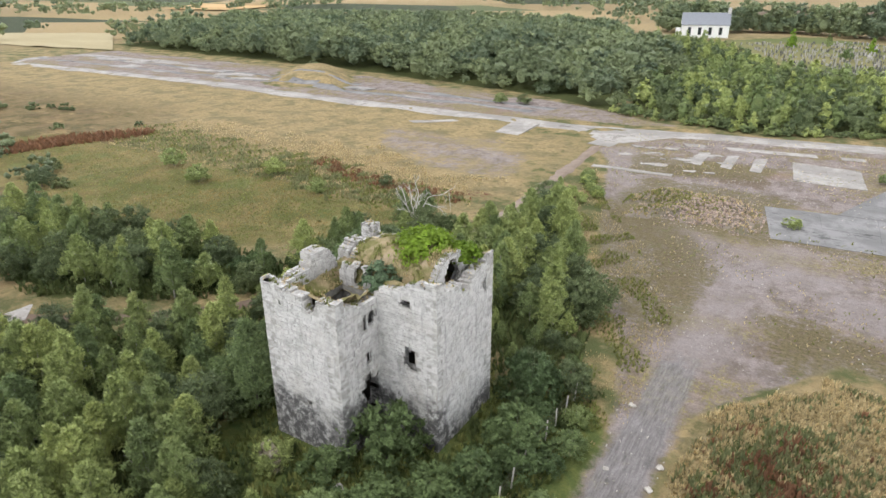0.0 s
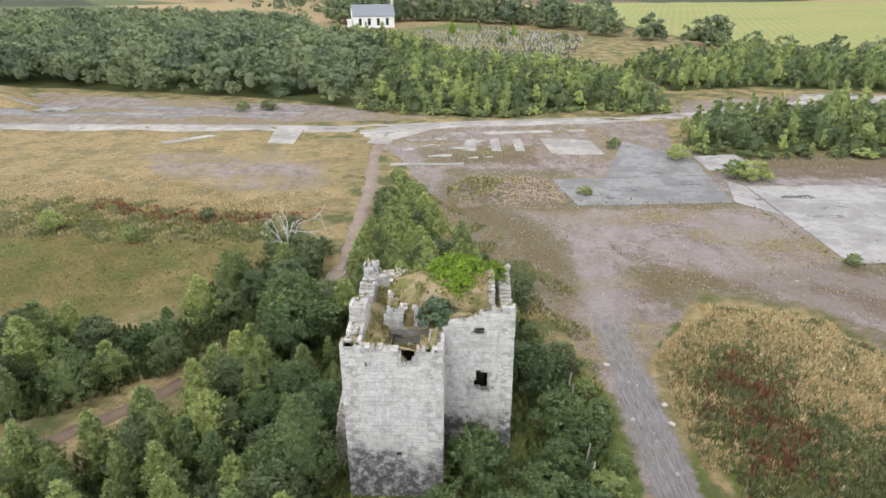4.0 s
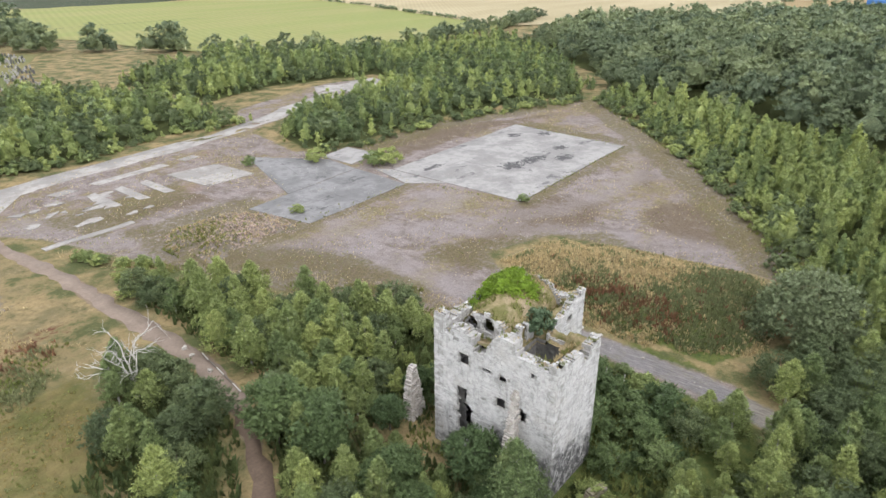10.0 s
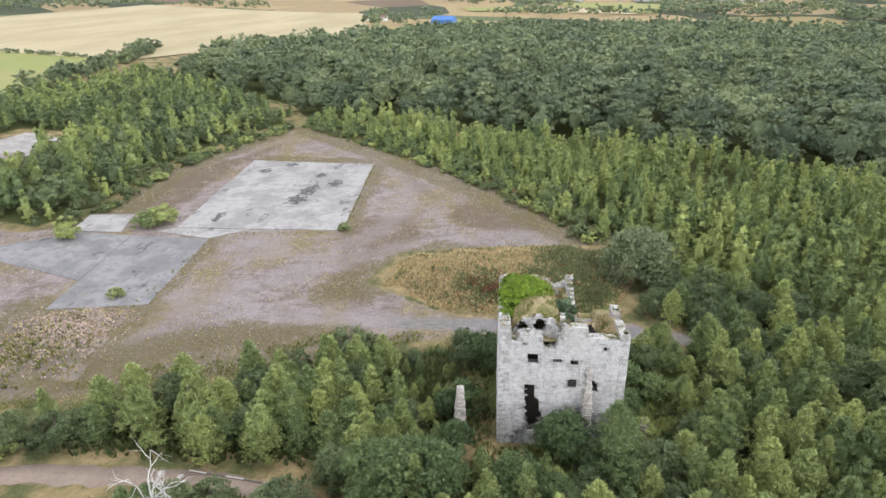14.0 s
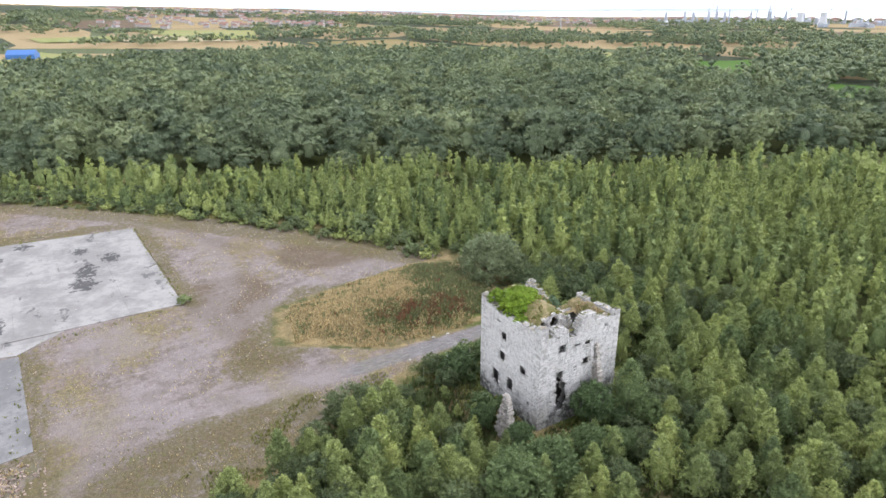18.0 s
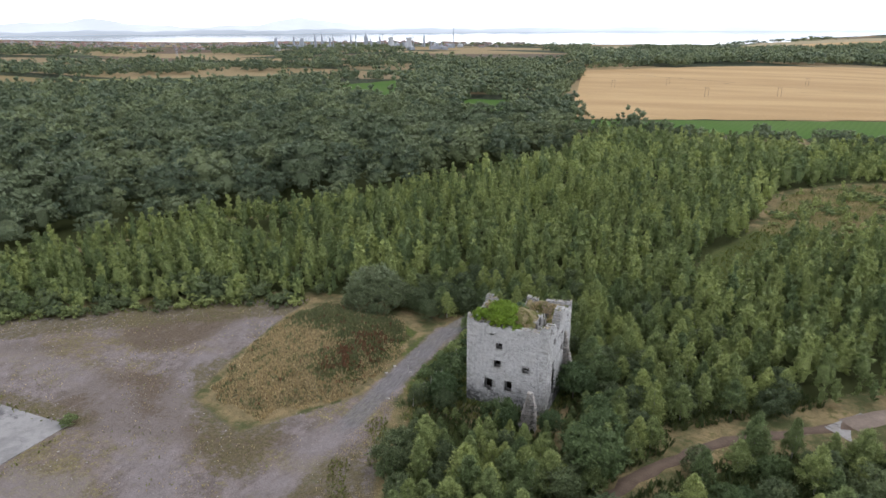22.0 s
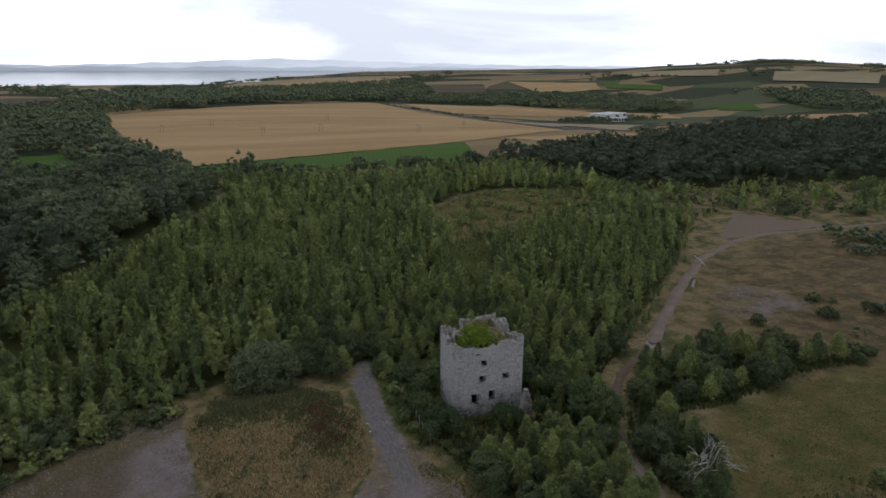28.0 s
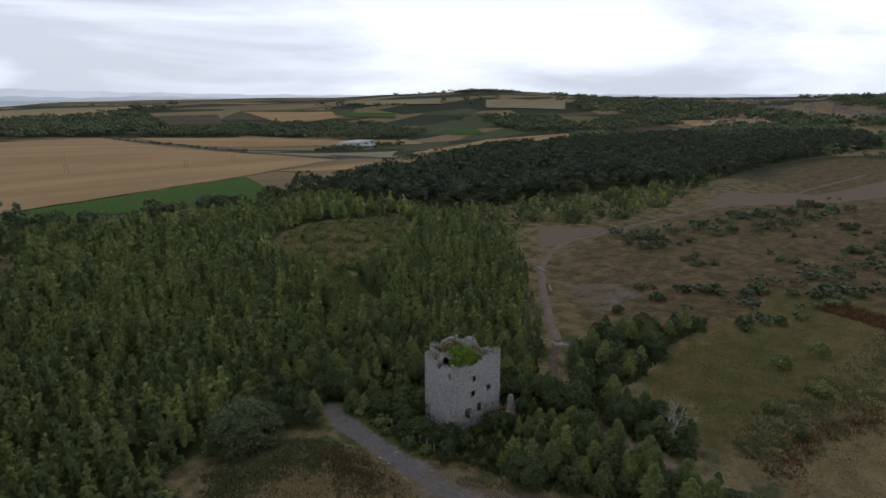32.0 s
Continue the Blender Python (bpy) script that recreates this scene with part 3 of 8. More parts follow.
def height(x, y):
    """Height of the land: level works ground, a valley to the south-west, far rises, and the firth to the south."""
    x, y = np.asarray(x, float), np.asarray(y, float)
    r = np.hypot(x + 10, y - 50)
    h = mound_height(x, y)
    h = h + 0.25 * np.sin(x * 0.21 + 1.3) * np.sin(y * 0.17) * ease(r, 30, 70) * (inside(YARD, x, y) < -2)
    d = inside(BANK_N, x, y)
    h = h + 3.2 * ease(d, -2.0, 9.0)
    az = np.degrees(np.arctan2(x + 10, y - 50)) % 360          # 0 is +y, 90 is +x
    sw = np.exp(-(((az - 218 + 180) % 360 - 180) / 22.0) ** 2)
    h = h - sw * 30 * ease(r, 450, 1050) * (1 - ease(r, 1200, 2300))
    rise = np.interp(az, [p[0] for p in SKYLINE], [p[1] for p in SKYLINE])
    h = h + rise * ease(r, 1150, 2500) * (1 + 0.10 * np.sin(x * 0.006) * np.sin(y * 0.005))
    north = np.exp(-(((az - 20 + 180) % 360 - 180) / 70.0) ** 2)
    h = h + north * 46 * ease(r, 350, 2200)
    h = h + 2.2 * np.sin(x * 0.0041 + 0.6) * np.sin(y * 0.0047) * ease(r, 350, 900)
    shore = np.interp(az, [p[0] for p in SHORE], [p[1] for p in SHORE])
    h = h - 9 * ease(r, shore - 130, shore + 130) * ease(az, 108, 112) * (1 - ease(az, 188, 192))
    return h


def ground_z(x, y):
    return float(height(np.array([x]), np.array([y]))[0])


# ---- ground ----
def grid_lines(lo, hi, step, far):
    inner = list(np.arange(lo, hi + 1e-6, step))
    out, d, p = [], step, hi
    while p < far:
        d *= 1.075
        p += d
        out.append(min(p, far))
    neg, d, p = [], step, lo
    while p > -far:
        d *= 1.075
        p -= d
        neg.append(max(p, -far))
    return np.array(neg[::-1] + inner + out)


def build_ground():
    xs, ys = grid_lines(-125, 125, 1.2, 4850), grid_lines(-45, 165, 1.2, 4850)
    gx, gy = np.meshgrid(xs, ys)
    x, y = gx.ravel(), gy.ravel()
    z = height(x, y)
    n = len(xs)
    i = (np.arange(len(ys) - 1)[:, None] * n + np.arange(n - 1)[None, :]).ravel()
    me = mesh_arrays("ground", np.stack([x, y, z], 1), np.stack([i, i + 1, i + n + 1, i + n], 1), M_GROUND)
    yard = ease(inside(YARD, x, y), -2.5, 2.5) * (1 - ease(inside(MOUND, x, y), -1.5, 1.0))
    works = ease(inside([(-330, 152), (-135, 140), (-60, 150), (-30, 156), (-60, 172), (-150, 190), (-340, 206)], x, y), -3, 3)
    bare = ease(inside([(-110, -4), (-97, 6), (-90, 20), (-104, 24), (-121, 20), (-123, 8)], x, y), -9, 6) * 0.52
    pad_w = np.maximum(ease(inside([(-140, -37), (-176, -68), (-194, -40), (-158, -40)], x, y), -3, 3),
                       ease(inside([(-282, -40), (-339, -54), (-374, -8), (-476, 1), (-470, 22), (-388, 21), (-342, 5), (-295, -26)], x, y), -5, 5))
    spot = ease(inside([(-90, 120), (-83, 107), (-66, 98), (-48, 97), (-48, 110), (-62, 122)], x, y), -9, 4) * 0.56
    tank = ease(inside([(23, 150), (60, 168), (100, 170), (106, 190), (79, 193), (40, 178)], x, y), -3, 3)
    gravel = np.clip(np.maximum.reduce([yard, works * 0.8 * (1 - ease(inside(BANK_N, x, y), -4, 2)), bare, spot, tank]), 0, 1)
    path = np.maximum.reduce([1 - ease(along(PATH_W[:5], x, y), 0.4, 1.7), (1 - ease(along(PATH_W[4:8], x, y), 0.3, 1.3)) * 0.8, 1 - ease(along(PATH_W[7:], x, y), 0.4, 1.9), pad_w])
    dry = np.maximum.reduce([
        ease(inside([(-330, 60), (-150, 88), (-100, 92), (-48, 80), (-43, 128), (-80, 142), (-330, 148)], x, y), -18, 8) * 0.75,
        ease(inside(MOUND, x, y), -2, 1) * 0.9, ease(inside(CLEARING, x, y), -6, 4) * 0.5, ease(inside(BANK_N, x, y), -3, 3),
        ease(inside([(-150, 108), (-82, 108), (-61, 99), (-43, 98), (-43, 88), (-52, 88), (-62, 85), (-77, 91), (-150, 97)], x, y), -6, 4) * 0.95,
        ease(inside([(-160, -30), (-120, -16), (-90, 12), (-98, 34), (-200, 60), (-330, 20), (-280, -28)], x, y), -20, 20) * 0.42])
    red = np.maximum.reduce([
        ease(inside([(-1, 45), (-3, 36), (-2.5, 29), (4, 28), (5.0, 35), (4.4, 43)], x, y), -3, 2) * 0.5,
        ease(inside([(-150, 62), (-146, 74), (-136, 88), (-134, 84), (-138, 66)], x, y), -3, 2),
        ease(inside([(-80, 91), (-62, 84), (-52, 88), (-44, 89), (-44, 85), (-52, 84), (-62, 80), (-80, 86)], x, y), -3, 2) * 0.5])
    green_m = [(-1, 45), (-3, 37), (-3, 24), (4, 21), (18, 21), (21, 30), (14, 33), (9, 32.5), (5.0, 36), (4.5, 44)]
    bank = [(-140, 92), (-75, 85), (-61, 78), (-49, 78), (-46, 70), (-52, 64), (-60, 64), (-71, 67), (-140, 75)]
    lush = np.maximum.reduce([ease(inside(green_m, x, y), -2, 1.5), ease(inside(bank, x, y), -6, 5) * 0.42,
        1 - ease(np.hypot((x + 20) / 1.2, y - 28), 11, 15), (1 - ease(along([(-40, 57), (-45, 46), (-54, 35), (-66, 26)], x, y), 5, 10)) * 0.3, 1 - ease(np.hypot(x + 14, (y - 36) / 1.4), 4, 6),
        ease(inside([(-60, 56), (-100, 52), (-110, 70), (-70, 78)], x, y), -16, 12) * 0.6,
        ease(inside(CLEARING, x, y), -8, 4) * 0.40, (1 - ease(along(GLADE, x, y), 4, 9)) * 0.75])
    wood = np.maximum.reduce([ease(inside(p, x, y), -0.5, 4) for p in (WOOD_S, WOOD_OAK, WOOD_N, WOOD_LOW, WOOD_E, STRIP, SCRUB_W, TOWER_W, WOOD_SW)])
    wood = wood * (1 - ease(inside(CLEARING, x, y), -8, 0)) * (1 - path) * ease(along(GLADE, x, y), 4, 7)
    one = np.ones_like(x)
    r = np.hypot(x, y - 30)
    far = np.maximum(ease(r, 380, 470), ease(-y, 200, 240) * ease(r, 150, 200)) * (1 - wood)
    lanes = ([(-7, 55), (-6, 72), (-2, 86)], [(-4, 82), (2, 78), (10, 69), (19, 57), (26, 42), (27, 27)], [(10, 70), (30, 60), (60, 58), (95, 85)], [(-6, 72), (-14, 86), (-30, 108)], [(16, 82), (27, 83)], [(-30, 112), (-36, 128)])
    olives_w = ([(-30, 95), (-27, 80), (-20, 66), (-12, 56), (-9.5, 60), (-9, 74), (-13, 84), (-20, 92)], [(-3, 66), (1, 56), (15, 53), (20, 44), (23, 50), (13, 60), (3, 67)],
              [(21, 20), (57, 41), (88, 68), (119, 104), (110, 102), (82, 74), (52, 48), (22, 27)], [(24, 128), (36, 121), (67, 122), (119, 106), (108, 104), (66, 115), (36, 113), (22, 116)],
              [(25, 66), (76, 68), (76, 70.5), (26, 68)])
    olives_n = ( [(-33, 126), (-30, 112), (-10, 118), (-8, 128)], [(-7, 89), (22, 89.5), (22, 92), (-7, 92)], [(76, 70), (80, 70), (82, 102), (77, 104)],
              [(-28, 88), (-4, 88), (-3, 110), (-26, 110)])
    waste = np.maximum.reduce([
        ease(inside([(-380, -30), (-280, -34), (-160, -34), (-118, -18), (-92, 10), (-76, 28), (-80, 46), (-110, 62), (-160, 110), (-400, 110), (-640, 90), (-640, -70), (-480, -70)], x, y), -14, 16),
        ease(inside([(-62, 58), (-100, 50), (-150, 60), (-150, 96), (-80, 92), (-56, 76)], x, y), -14, 14) * 0.32])
    meadow = ease(inside([(-47, 76), (-58, 73), (-80, 76), (-150, 78), (-165, 60), (-150, 48), (-105, 46), (-64, 50), (-50, 60)], x, y), -5, 6)
    meadow = np.maximum(meadow, ease(inside(CLEARING, x, y), -6, 5))
    far = far * (1 - waste)
    olive = np.maximum.reduce([ease(inside(p, x, y), -3.5, 2.5) for p in olives_w + olives_n])
    lane = np.maximum.reduce([1 - ease(along(p, x, y), 0.5, 7.5) for p in lanes]) * 0.85
    brown = np.maximum.reduce([ease(inside(p, x, y), -4, 4) for p in (
        [(-3, 57), (6, 61), (17, 58), (24, 52), (36, 56), (34, 66), (24, 68), (10, 65), (0, 67)], [(28, 30), (40, 34), (46, 46), (36, 50), (29, 44)], [(-30, 116), (-8, 112), (-8, 121), (-28, 122)],
        [(46, 52), (70, 60), (88, 84), (76, 66), (52, 58)], [(-28, 90), (-18, 80), (-12, 62), (-9, 66), (-9, 82), (-20, 94)], [(30, 105), (68, 106), (100, 100), (64, 117), (36, 118)])])
    lane = np.maximum(lane, ease(inside([(20, 88), (26, 77), (14, 74), (10, 82)], x, y), -2.5, 2.5))
    track = 1 - ease(along(TRACK, x, y), 1.0, 2.4)
    track = track * (1 - ease(y, 47, 62))
    for name, val in (("lane", lane), ("track", track), ("olive", olive), ("waste", waste), ("brown", brown), ("meadow", meadow), ("far", far)):
        at = me.attributes.new(name, "FLOAT", "POINT")
        at.data.foreach_set("value", val.astype(np.float32))
    for name, cols in (("zone_a", (gravel, path, dry)), ("zone_b", (lush, red, wood))):
        at = me.attributes.new(name, "FLOAT_COLOR", "POINT")
        at.data.foreach_set("color", np.stack([*cols, one], 1).astype(np.float32).ravel())
    smooth(me)
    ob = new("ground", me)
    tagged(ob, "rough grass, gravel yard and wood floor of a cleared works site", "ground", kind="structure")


build_ground()


def sheet(name, corners, material, label, category, lift=0.35, n=20, kind="structure"):
    """A field: four corners, draped over the land."""
    a, b, c, d = [np.array(p, float) for p in corners]
    u, v = np.meshgrid(np.linspace(0, 1, n + 1), np.linspace(0, 1, n + 1))
    u, v = u.ravel()[:, None], v.ravel()[:, None]
    p = a * (1 - u) * (1 - v) + b * u * (1 - v) + c * u * v + d * (1 - u) * v
    z = height(p[:, 0], p[:, 1]) + lift
    i = (np.arange(n)[:, None] * (n + 1) + np.arange(n)[None, :]).ravel()
    me = smooth(mesh_arrays(name, np.column_stack([p, z]), np.stack([i, i + 1, i + n + 2, i + n + 1], 1), material))
    return tagged(new(name, me), label, category, kind=kind)


def ribbon(name, line, half, material, label, category, lift=0.03, seg=3.0, wob=0.25):
    """A road or track: a strip with slightly uneven edges, a few centimetres proud."""
    pts = []
    for (ax, ay), (bx, by) in zip(line[:-1], line[1:]):
        m = max(1, int(math.hypot(bx - ax, by - ay) / seg))
        pts += [(ax + (bx - ax) * i / m, ay + (by - ay) * i / m) for i in range(m)]
    pts.append(line[-1])
    p = np.array(pts)
    for _ in range(3):
        p[1:-1] = (p[:-2] + 2 * p[1:-1] + p[2:]) / 4
    d = np.gradient(p, axis=0)
    d /= np.linalg.norm(d, axis=1)[:, None]
    nrm = np.stack([-d[:, 1], d[:, 0]], 1)
    w = half + RNG.uniform(-wob, wob, (len(p), 2))
    offs = [w[:, :1] * 1.0, w[:, :1] * 0.97, -w[:, 1:] * 0.97, -w[:, 1:]]
    rows = [p + nrm * o for o in offs]
    zs = [height(r[:, 0], r[:, 1]) + l for r, l in zip(rows, (-0.08, lift, lift, -0.08))]
    v = np.concatenate([np.column_stack([r, z]) for r, z in zip(rows, zs)])
    n = len(p)
    i = np.arange(n - 1)
    q = np.concatenate([np.stack([k * n + i, (k + 1) * n + i, (k + 1) * n + i + 1, k * n + i + 1], 1) for k in range(3)])
    return tagged(new(name, mesh_arrays(name, v, q, material)), label, category, kind="structure")


# ---- trees ----
def ball_arrays(rng, centre, radius, n=3, rough=0.18):
    """A lumpy ball of quads (a cube pushed round), the shaded heart of a crown."""
    vs, qs = [], []
    t = np.linspace(-1, 1, n + 1)
    for ax in range(3):
        for sgn in (-1, 1):
            a, b = np.meshgrid(t, t)
            p = np.zeros((len(a.ravel()), 3))
            p[:, ax], p[:, (ax + 1) % 3], p[:, (ax + 2) % 3] = sgn, a.ravel() * sgn, b.ravel()
            i = (np.arange(n)[:, None] * (n + 1) + np.arange(n)[None, :]).ravel()
            qs.append(np.stack([i, i + 1, i + n + 2, i + n + 1], 1) + sum(len(v) for v in vs))
            vs.append(p)
    v = np.concatenate(vs)
    v /= np.linalg.norm(v, axis=1)[:, None]
    ph = rng.uniform(0, 6.3, 3)
    lump = 1 + rough * (np.sin(v[:, 0] * 4 + ph[0]) + np.sin(v[:, 1] * 4.4 + ph[1]) + np.sin(v[:, 2] * 3.7 + ph[2])) / 1.5
    return np.array(centre) + v * np.array(radius) * lump[:, None], np.concatenate(qs)


def leaf_tris(rng, centres, normals, size):
    """One three-cornered leaf spray at each centre, for far trees."""
    n = len(centres)
    nrm = normals + rng.normal(0, 0.5, (n, 3))
    nrm /= np.linalg.norm(nrm, axis=1)[:, None]
    a = np.cross(nrm, rng.normal(0, 1, (n, 3)))
    a /= np.linalg.norm(a, axis=1)[:, None] + 1e-9
    b = np.cross(nrm, a)
    s = size * rng.uniform(0.6, 1.4, (n, 1))
    k = rng.uniform(0.7, 1.1, (n, 1))
    v = np.stack([centres - a * s - b * s * 0.6 * k, centres + a * s - b * s * 0.5 * k, centres + b * s * k], 1).reshape(-1, 3)
    return v, np.arange(3 * n).reshape(-1, 3)


def leaf_slivers(rng, centres, dirs, normals, size, slim=0.27):
    """One slim pointed leaf spray at each centre, growing along dirs."""
    n = len(centres)
    d = dirs + rng.normal(0, 0.42, (n, 3))
    d /= np.linalg.norm(d, axis=1)[:, None]
    a = np.cross(d, normals + rng.normal(0, 0.3, (n, 3)))
    a /= np.linalg.norm(a, axis=1)[:, None] + 1e-9
    s = size * rng.uniform(0.55, 1.4, (n, 1))
    w = s * slim * rng.uniform(0.7, 1.3, (n, 1))
    v = np.stack([centres - a * w - d * s * 0.5, centres + a * w - d * s * 0.35, centres + d * s * 0.65], 1).reshape(-1, 3)
    return v, np.arange(3 * n).reshape(-1, 3)


OCT_V = np.array([(1, 0, 0), (-1, 0, 0), (0, 1, 0), (0, -1, 0), (0, 0, 1), (0, 0, -1)], float)
OCT_F = np.array([(0, 2, 4), (2, 1, 4), (1, 3, 4), (3, 0, 4), (2, 0, 5), (1, 2, 5), (3, 1, 5), (0, 3, 5)])


def crown_arrays(rng, kind, h, r, clumps, per, leaf, slim=0.0, lobe=0.0):
    """Crown of a tree of height h and radius r: many leafy lobes with leaf sprays about a shaded heart."""
    cs = []
    for _ in range(clumps):
        ang = rng.uniform(0, 2 * math.pi)
        if kind == "birch":
            t = rng.uniform(0.0, 1.0) ** 0.8
            rad = r * min(1.0, 0.5 + t * 2.0) * (1 - t) ** 0.70
            z = h * (0.10 + 0.86 * t)
            cr = r * (0.27 - 0.13 * t)
        elif kind == "ovate":
            t = rng.uniform(0.0, 1.0) ** 0.75
            rad = r * (1 - t ** 1.45) ** 0.95 * min(1.0, 0.66 + 1.4 * t)
            z = h * (0.05 + 0.92 * t)
            cr = r * (0.27 - 0.10 * t)
        elif kind == "cone":
            t = rng.uniform(0, 1)
            rad, z, cr = r * (1 - t) ** 0.9, h * (0.08 + 0.92 * t), r * 0.24
        elif kind == "bush":
            t = rng.uniform(0, 1)
            rad = r * math.sqrt(max(0.0, 1 - (t * 0.98) ** 2))
            z, cr = h * (0.12 + 0.8 * t), r * 0.24
        else:
            t = rng.uniform(-0.55, 1.0)
            rad = r * math.sqrt(max(0.0, 1 - t * t))
            z, cr = h * 0.58 + t * h * 0.40, r * 0.26
        rad *= rng.uniform(0.7, 1.08)
        cs.append((rad * math.cos(ang), rad * math.sin(ang), z, cr * rng.uniform(0.7, 1.3)))
    cs = np.array(cs)
    zs = {"birch": 1.3, "cone": 1.4, "ovate": 1.1}.get(kind, 0.92)
    idx = np.repeat(np.arange(clumps), per)
    d = rng.normal(0, 1, (len(idx), 3))
    d /= np.linalg.norm(d, axis=1)[:, None]
    d[:, 2] = np.where(d[:, 2] < -0.3, -d[:, 2] * 0.5, d[:, 2])
    rr = cs[idx, 3][:, None] * rng.uniform(0.45, 1.15, (len(idx), 1))
    cen = cs[idx, :3] + d * rr * np.array([1, 1, zs])
    out = cen * np.array([1, 1, 0]) / r
    rel = (cen - np.array([0, 0, h * 0.5])) / np.array([r, r, h * 0.45])
    nrm = d * 0.5 + rel * 0.9 + np.array([0, 0, 0.25])      # leaves lie along the crown's outline
    if slim:
        grow = out * 0.45 + d * 0.45 + np.array([0, 0, 0.4 if kind in ("birch", "ovate") else 0.2])
        parts = [leaf_slivers(rng, cen, grow, nrm, leaf, slim)]
    else:
        parts = [leaf_tris(rng, cen, nrm, leaf)]
    # leafy lobes under the sprays
    if lobe:
        fat = cs[:, 3] * lobe
        jit = 1 + rng.uniform(-0.24, 0.24, (clumps, 6, 1))
        v = cs[:, None, :3] + OCT_V[None] * fat[:, None, None] * np.array([1, 1, zs]) * jit
        parts.append((v.reshape(-1, 3), (OCT_F[None] + (np.arange(clumps) * 6)[:, None, None]).reshape(-1, 3)))
    # shaded heart that the lobes sit on
    mid, rx, rz = {"ovate": (0.44, 0.46, 0.32), "birch": (0.46, 0.40, 0.30), "cone": (0.40, 0.5, 0.36), "bush": (0.38, 0.50, 0.27)}.get(kind, (0.52, 0.52, 0.28))
    v, q = ball_arrays(rng, (0, 0, h * mid), (r * rx, r * rx, h * rz), 1 if clumps < 12 else 2)
    parts.append((v, np.concatenate([q[:, [0, 1, 2]], q[:, [0, 2, 3]]])))
    return join_arrays(parts)


def trunk_arrays(rng, h, rad, limbs=5):
    lean = rng.uniform(-0.06, 0.06, 2) * h
    pts = [(lean[0] * t * t, lean[1] * t * t, h * 0.85 * t - 0.25 * (t == 0)) for t in (0, 0.15, 0.4, 0.7, 1.0)]
    parts = [tube(pts, [rad * 1.3, rad, rad * 0.75, rad * 0.45, rad * 0.12], 6)]
    for i in range(limbs):
        t = rng.uniform(0.22, 0.7)
        a = rng.uniform(0, 2 * math.pi)
        p = np.array([lean[0] * t * t, lean[1] * t * t, h * 0.85 * t])
        q = p + np.array([math.cos(a), math.sin(a), 0.9]) * h * rng.uniform(0.12, 0.2)
        parts.append(tube([p, (p + q) / 2 + rng.uniform(-.1, .1, 3), q], [rad * 0.4, rad * 0.28, rad * 0.06], 4))
    return join_arrays(parts)


def tree_kind(kind, h, r, leafmat, barkmat, clumps, per, leaf, seed, slim=0.27):
    rng = np.random.default_rng(seed)
    v, q = crown_arrays(rng, kind, h, r, clumps, per, leaf, slim)
    crown = mesh_arrays("crown", v, q, leafmat)
    v, q = trunk_arrays(rng, h, 0.016 * h + 0.02, 5 if kind != "bush" else 3)
    return crown, mesh_arrays("trunk", v, q, barkmat)


KINDS = {
    "birch": [tree_kind("birch" if i % 3 == 2 else "ovate", 6.8 - 0.15 * i, 1.75 + 0.14 * i, M_BIRCH, M_BIRCHBARK, 88, 31, 0.295, 10 + i, 0.36) for i in range(8)],
    "sallow": [tree_kind("bush", 4.6, 2.2 + 0.2 * i, M_SALLOW, M_BARK, 88, 31, 0.295, 30 + i, 0.38) for i in range(4)],
    "sycamore": [tree_kind("round", 6.5, 2.8, M_DARK, M_BARK, 96, 30, 0.36, 40 + i, 0.46) for i in range(3)],
    "greenbush": [tree_kind("bush", 2.4, 1.6, M_BIRCH, M_BARK, 44, 26, 0.27, 50 + i, 0.38) for i in range(3)],
    "darkbush": [tree_kind("bush", 2.6, 1.9, M_DARK, M_BARK, 50, 28, 0.28, 60 + i, 0.42) for i in range(3)],
    "ash": [tree_kind("ovate", 8.4, 3.3, M_BIRCH, M_BARK, 150, 40, 0.22, 70 + i, 0.38) for i in range(2)],
    "willow": [tree_kind("bush", 8.0, 5.6, M_OAK, M_BARK, 210, 44, 0.42, 75, 0.4)],
}
LABELS = {
    "birch": ("tree", "young silver birch with pale trunk and light green leaves", "tree", "birches"),
    "sallow": ("tree", "rounded grey-green sallow in the scrub", "tree", "sallows"),
    "sycamore": ("tree", "dark green sycamore growing close to the ruin", "tree", "sycamores"),
    "greenbush": ("shrub", "low bright green shrub in rough grass", "shrub", "low shrubs"),
    "darkbush": ("shrub", "dark green bramble bush in the undergrowth", "shrub", "bramble bushes"),
    "ash": ("tree", "yellow-green leafy ash beside the tower", "tree", "ash trees"),
    "willow": ("tree", "broad domed grey-green willow at the wood edge", "tree", "willows"),
}
count_trees = [0]


def plant(kind, x, y, scale=1.0, rng=random, tall=1.0):
    meshes = KINDS[kind]
    crown, trunk = meshes[count_trees[0] % len(meshes)]
    count_trees[0] += 1
    name, label, cat, group = LABELS[kind]
    ob = thing(name, label, cat, (x, y, ground_z(x, y)), group, rz=rng.uniform(0, 360))
    ob.scale = (scale, scale, scale * tall)
    part("trunk", trunk, None, ob)
    part("crown", crown, None, ob)
    return ob


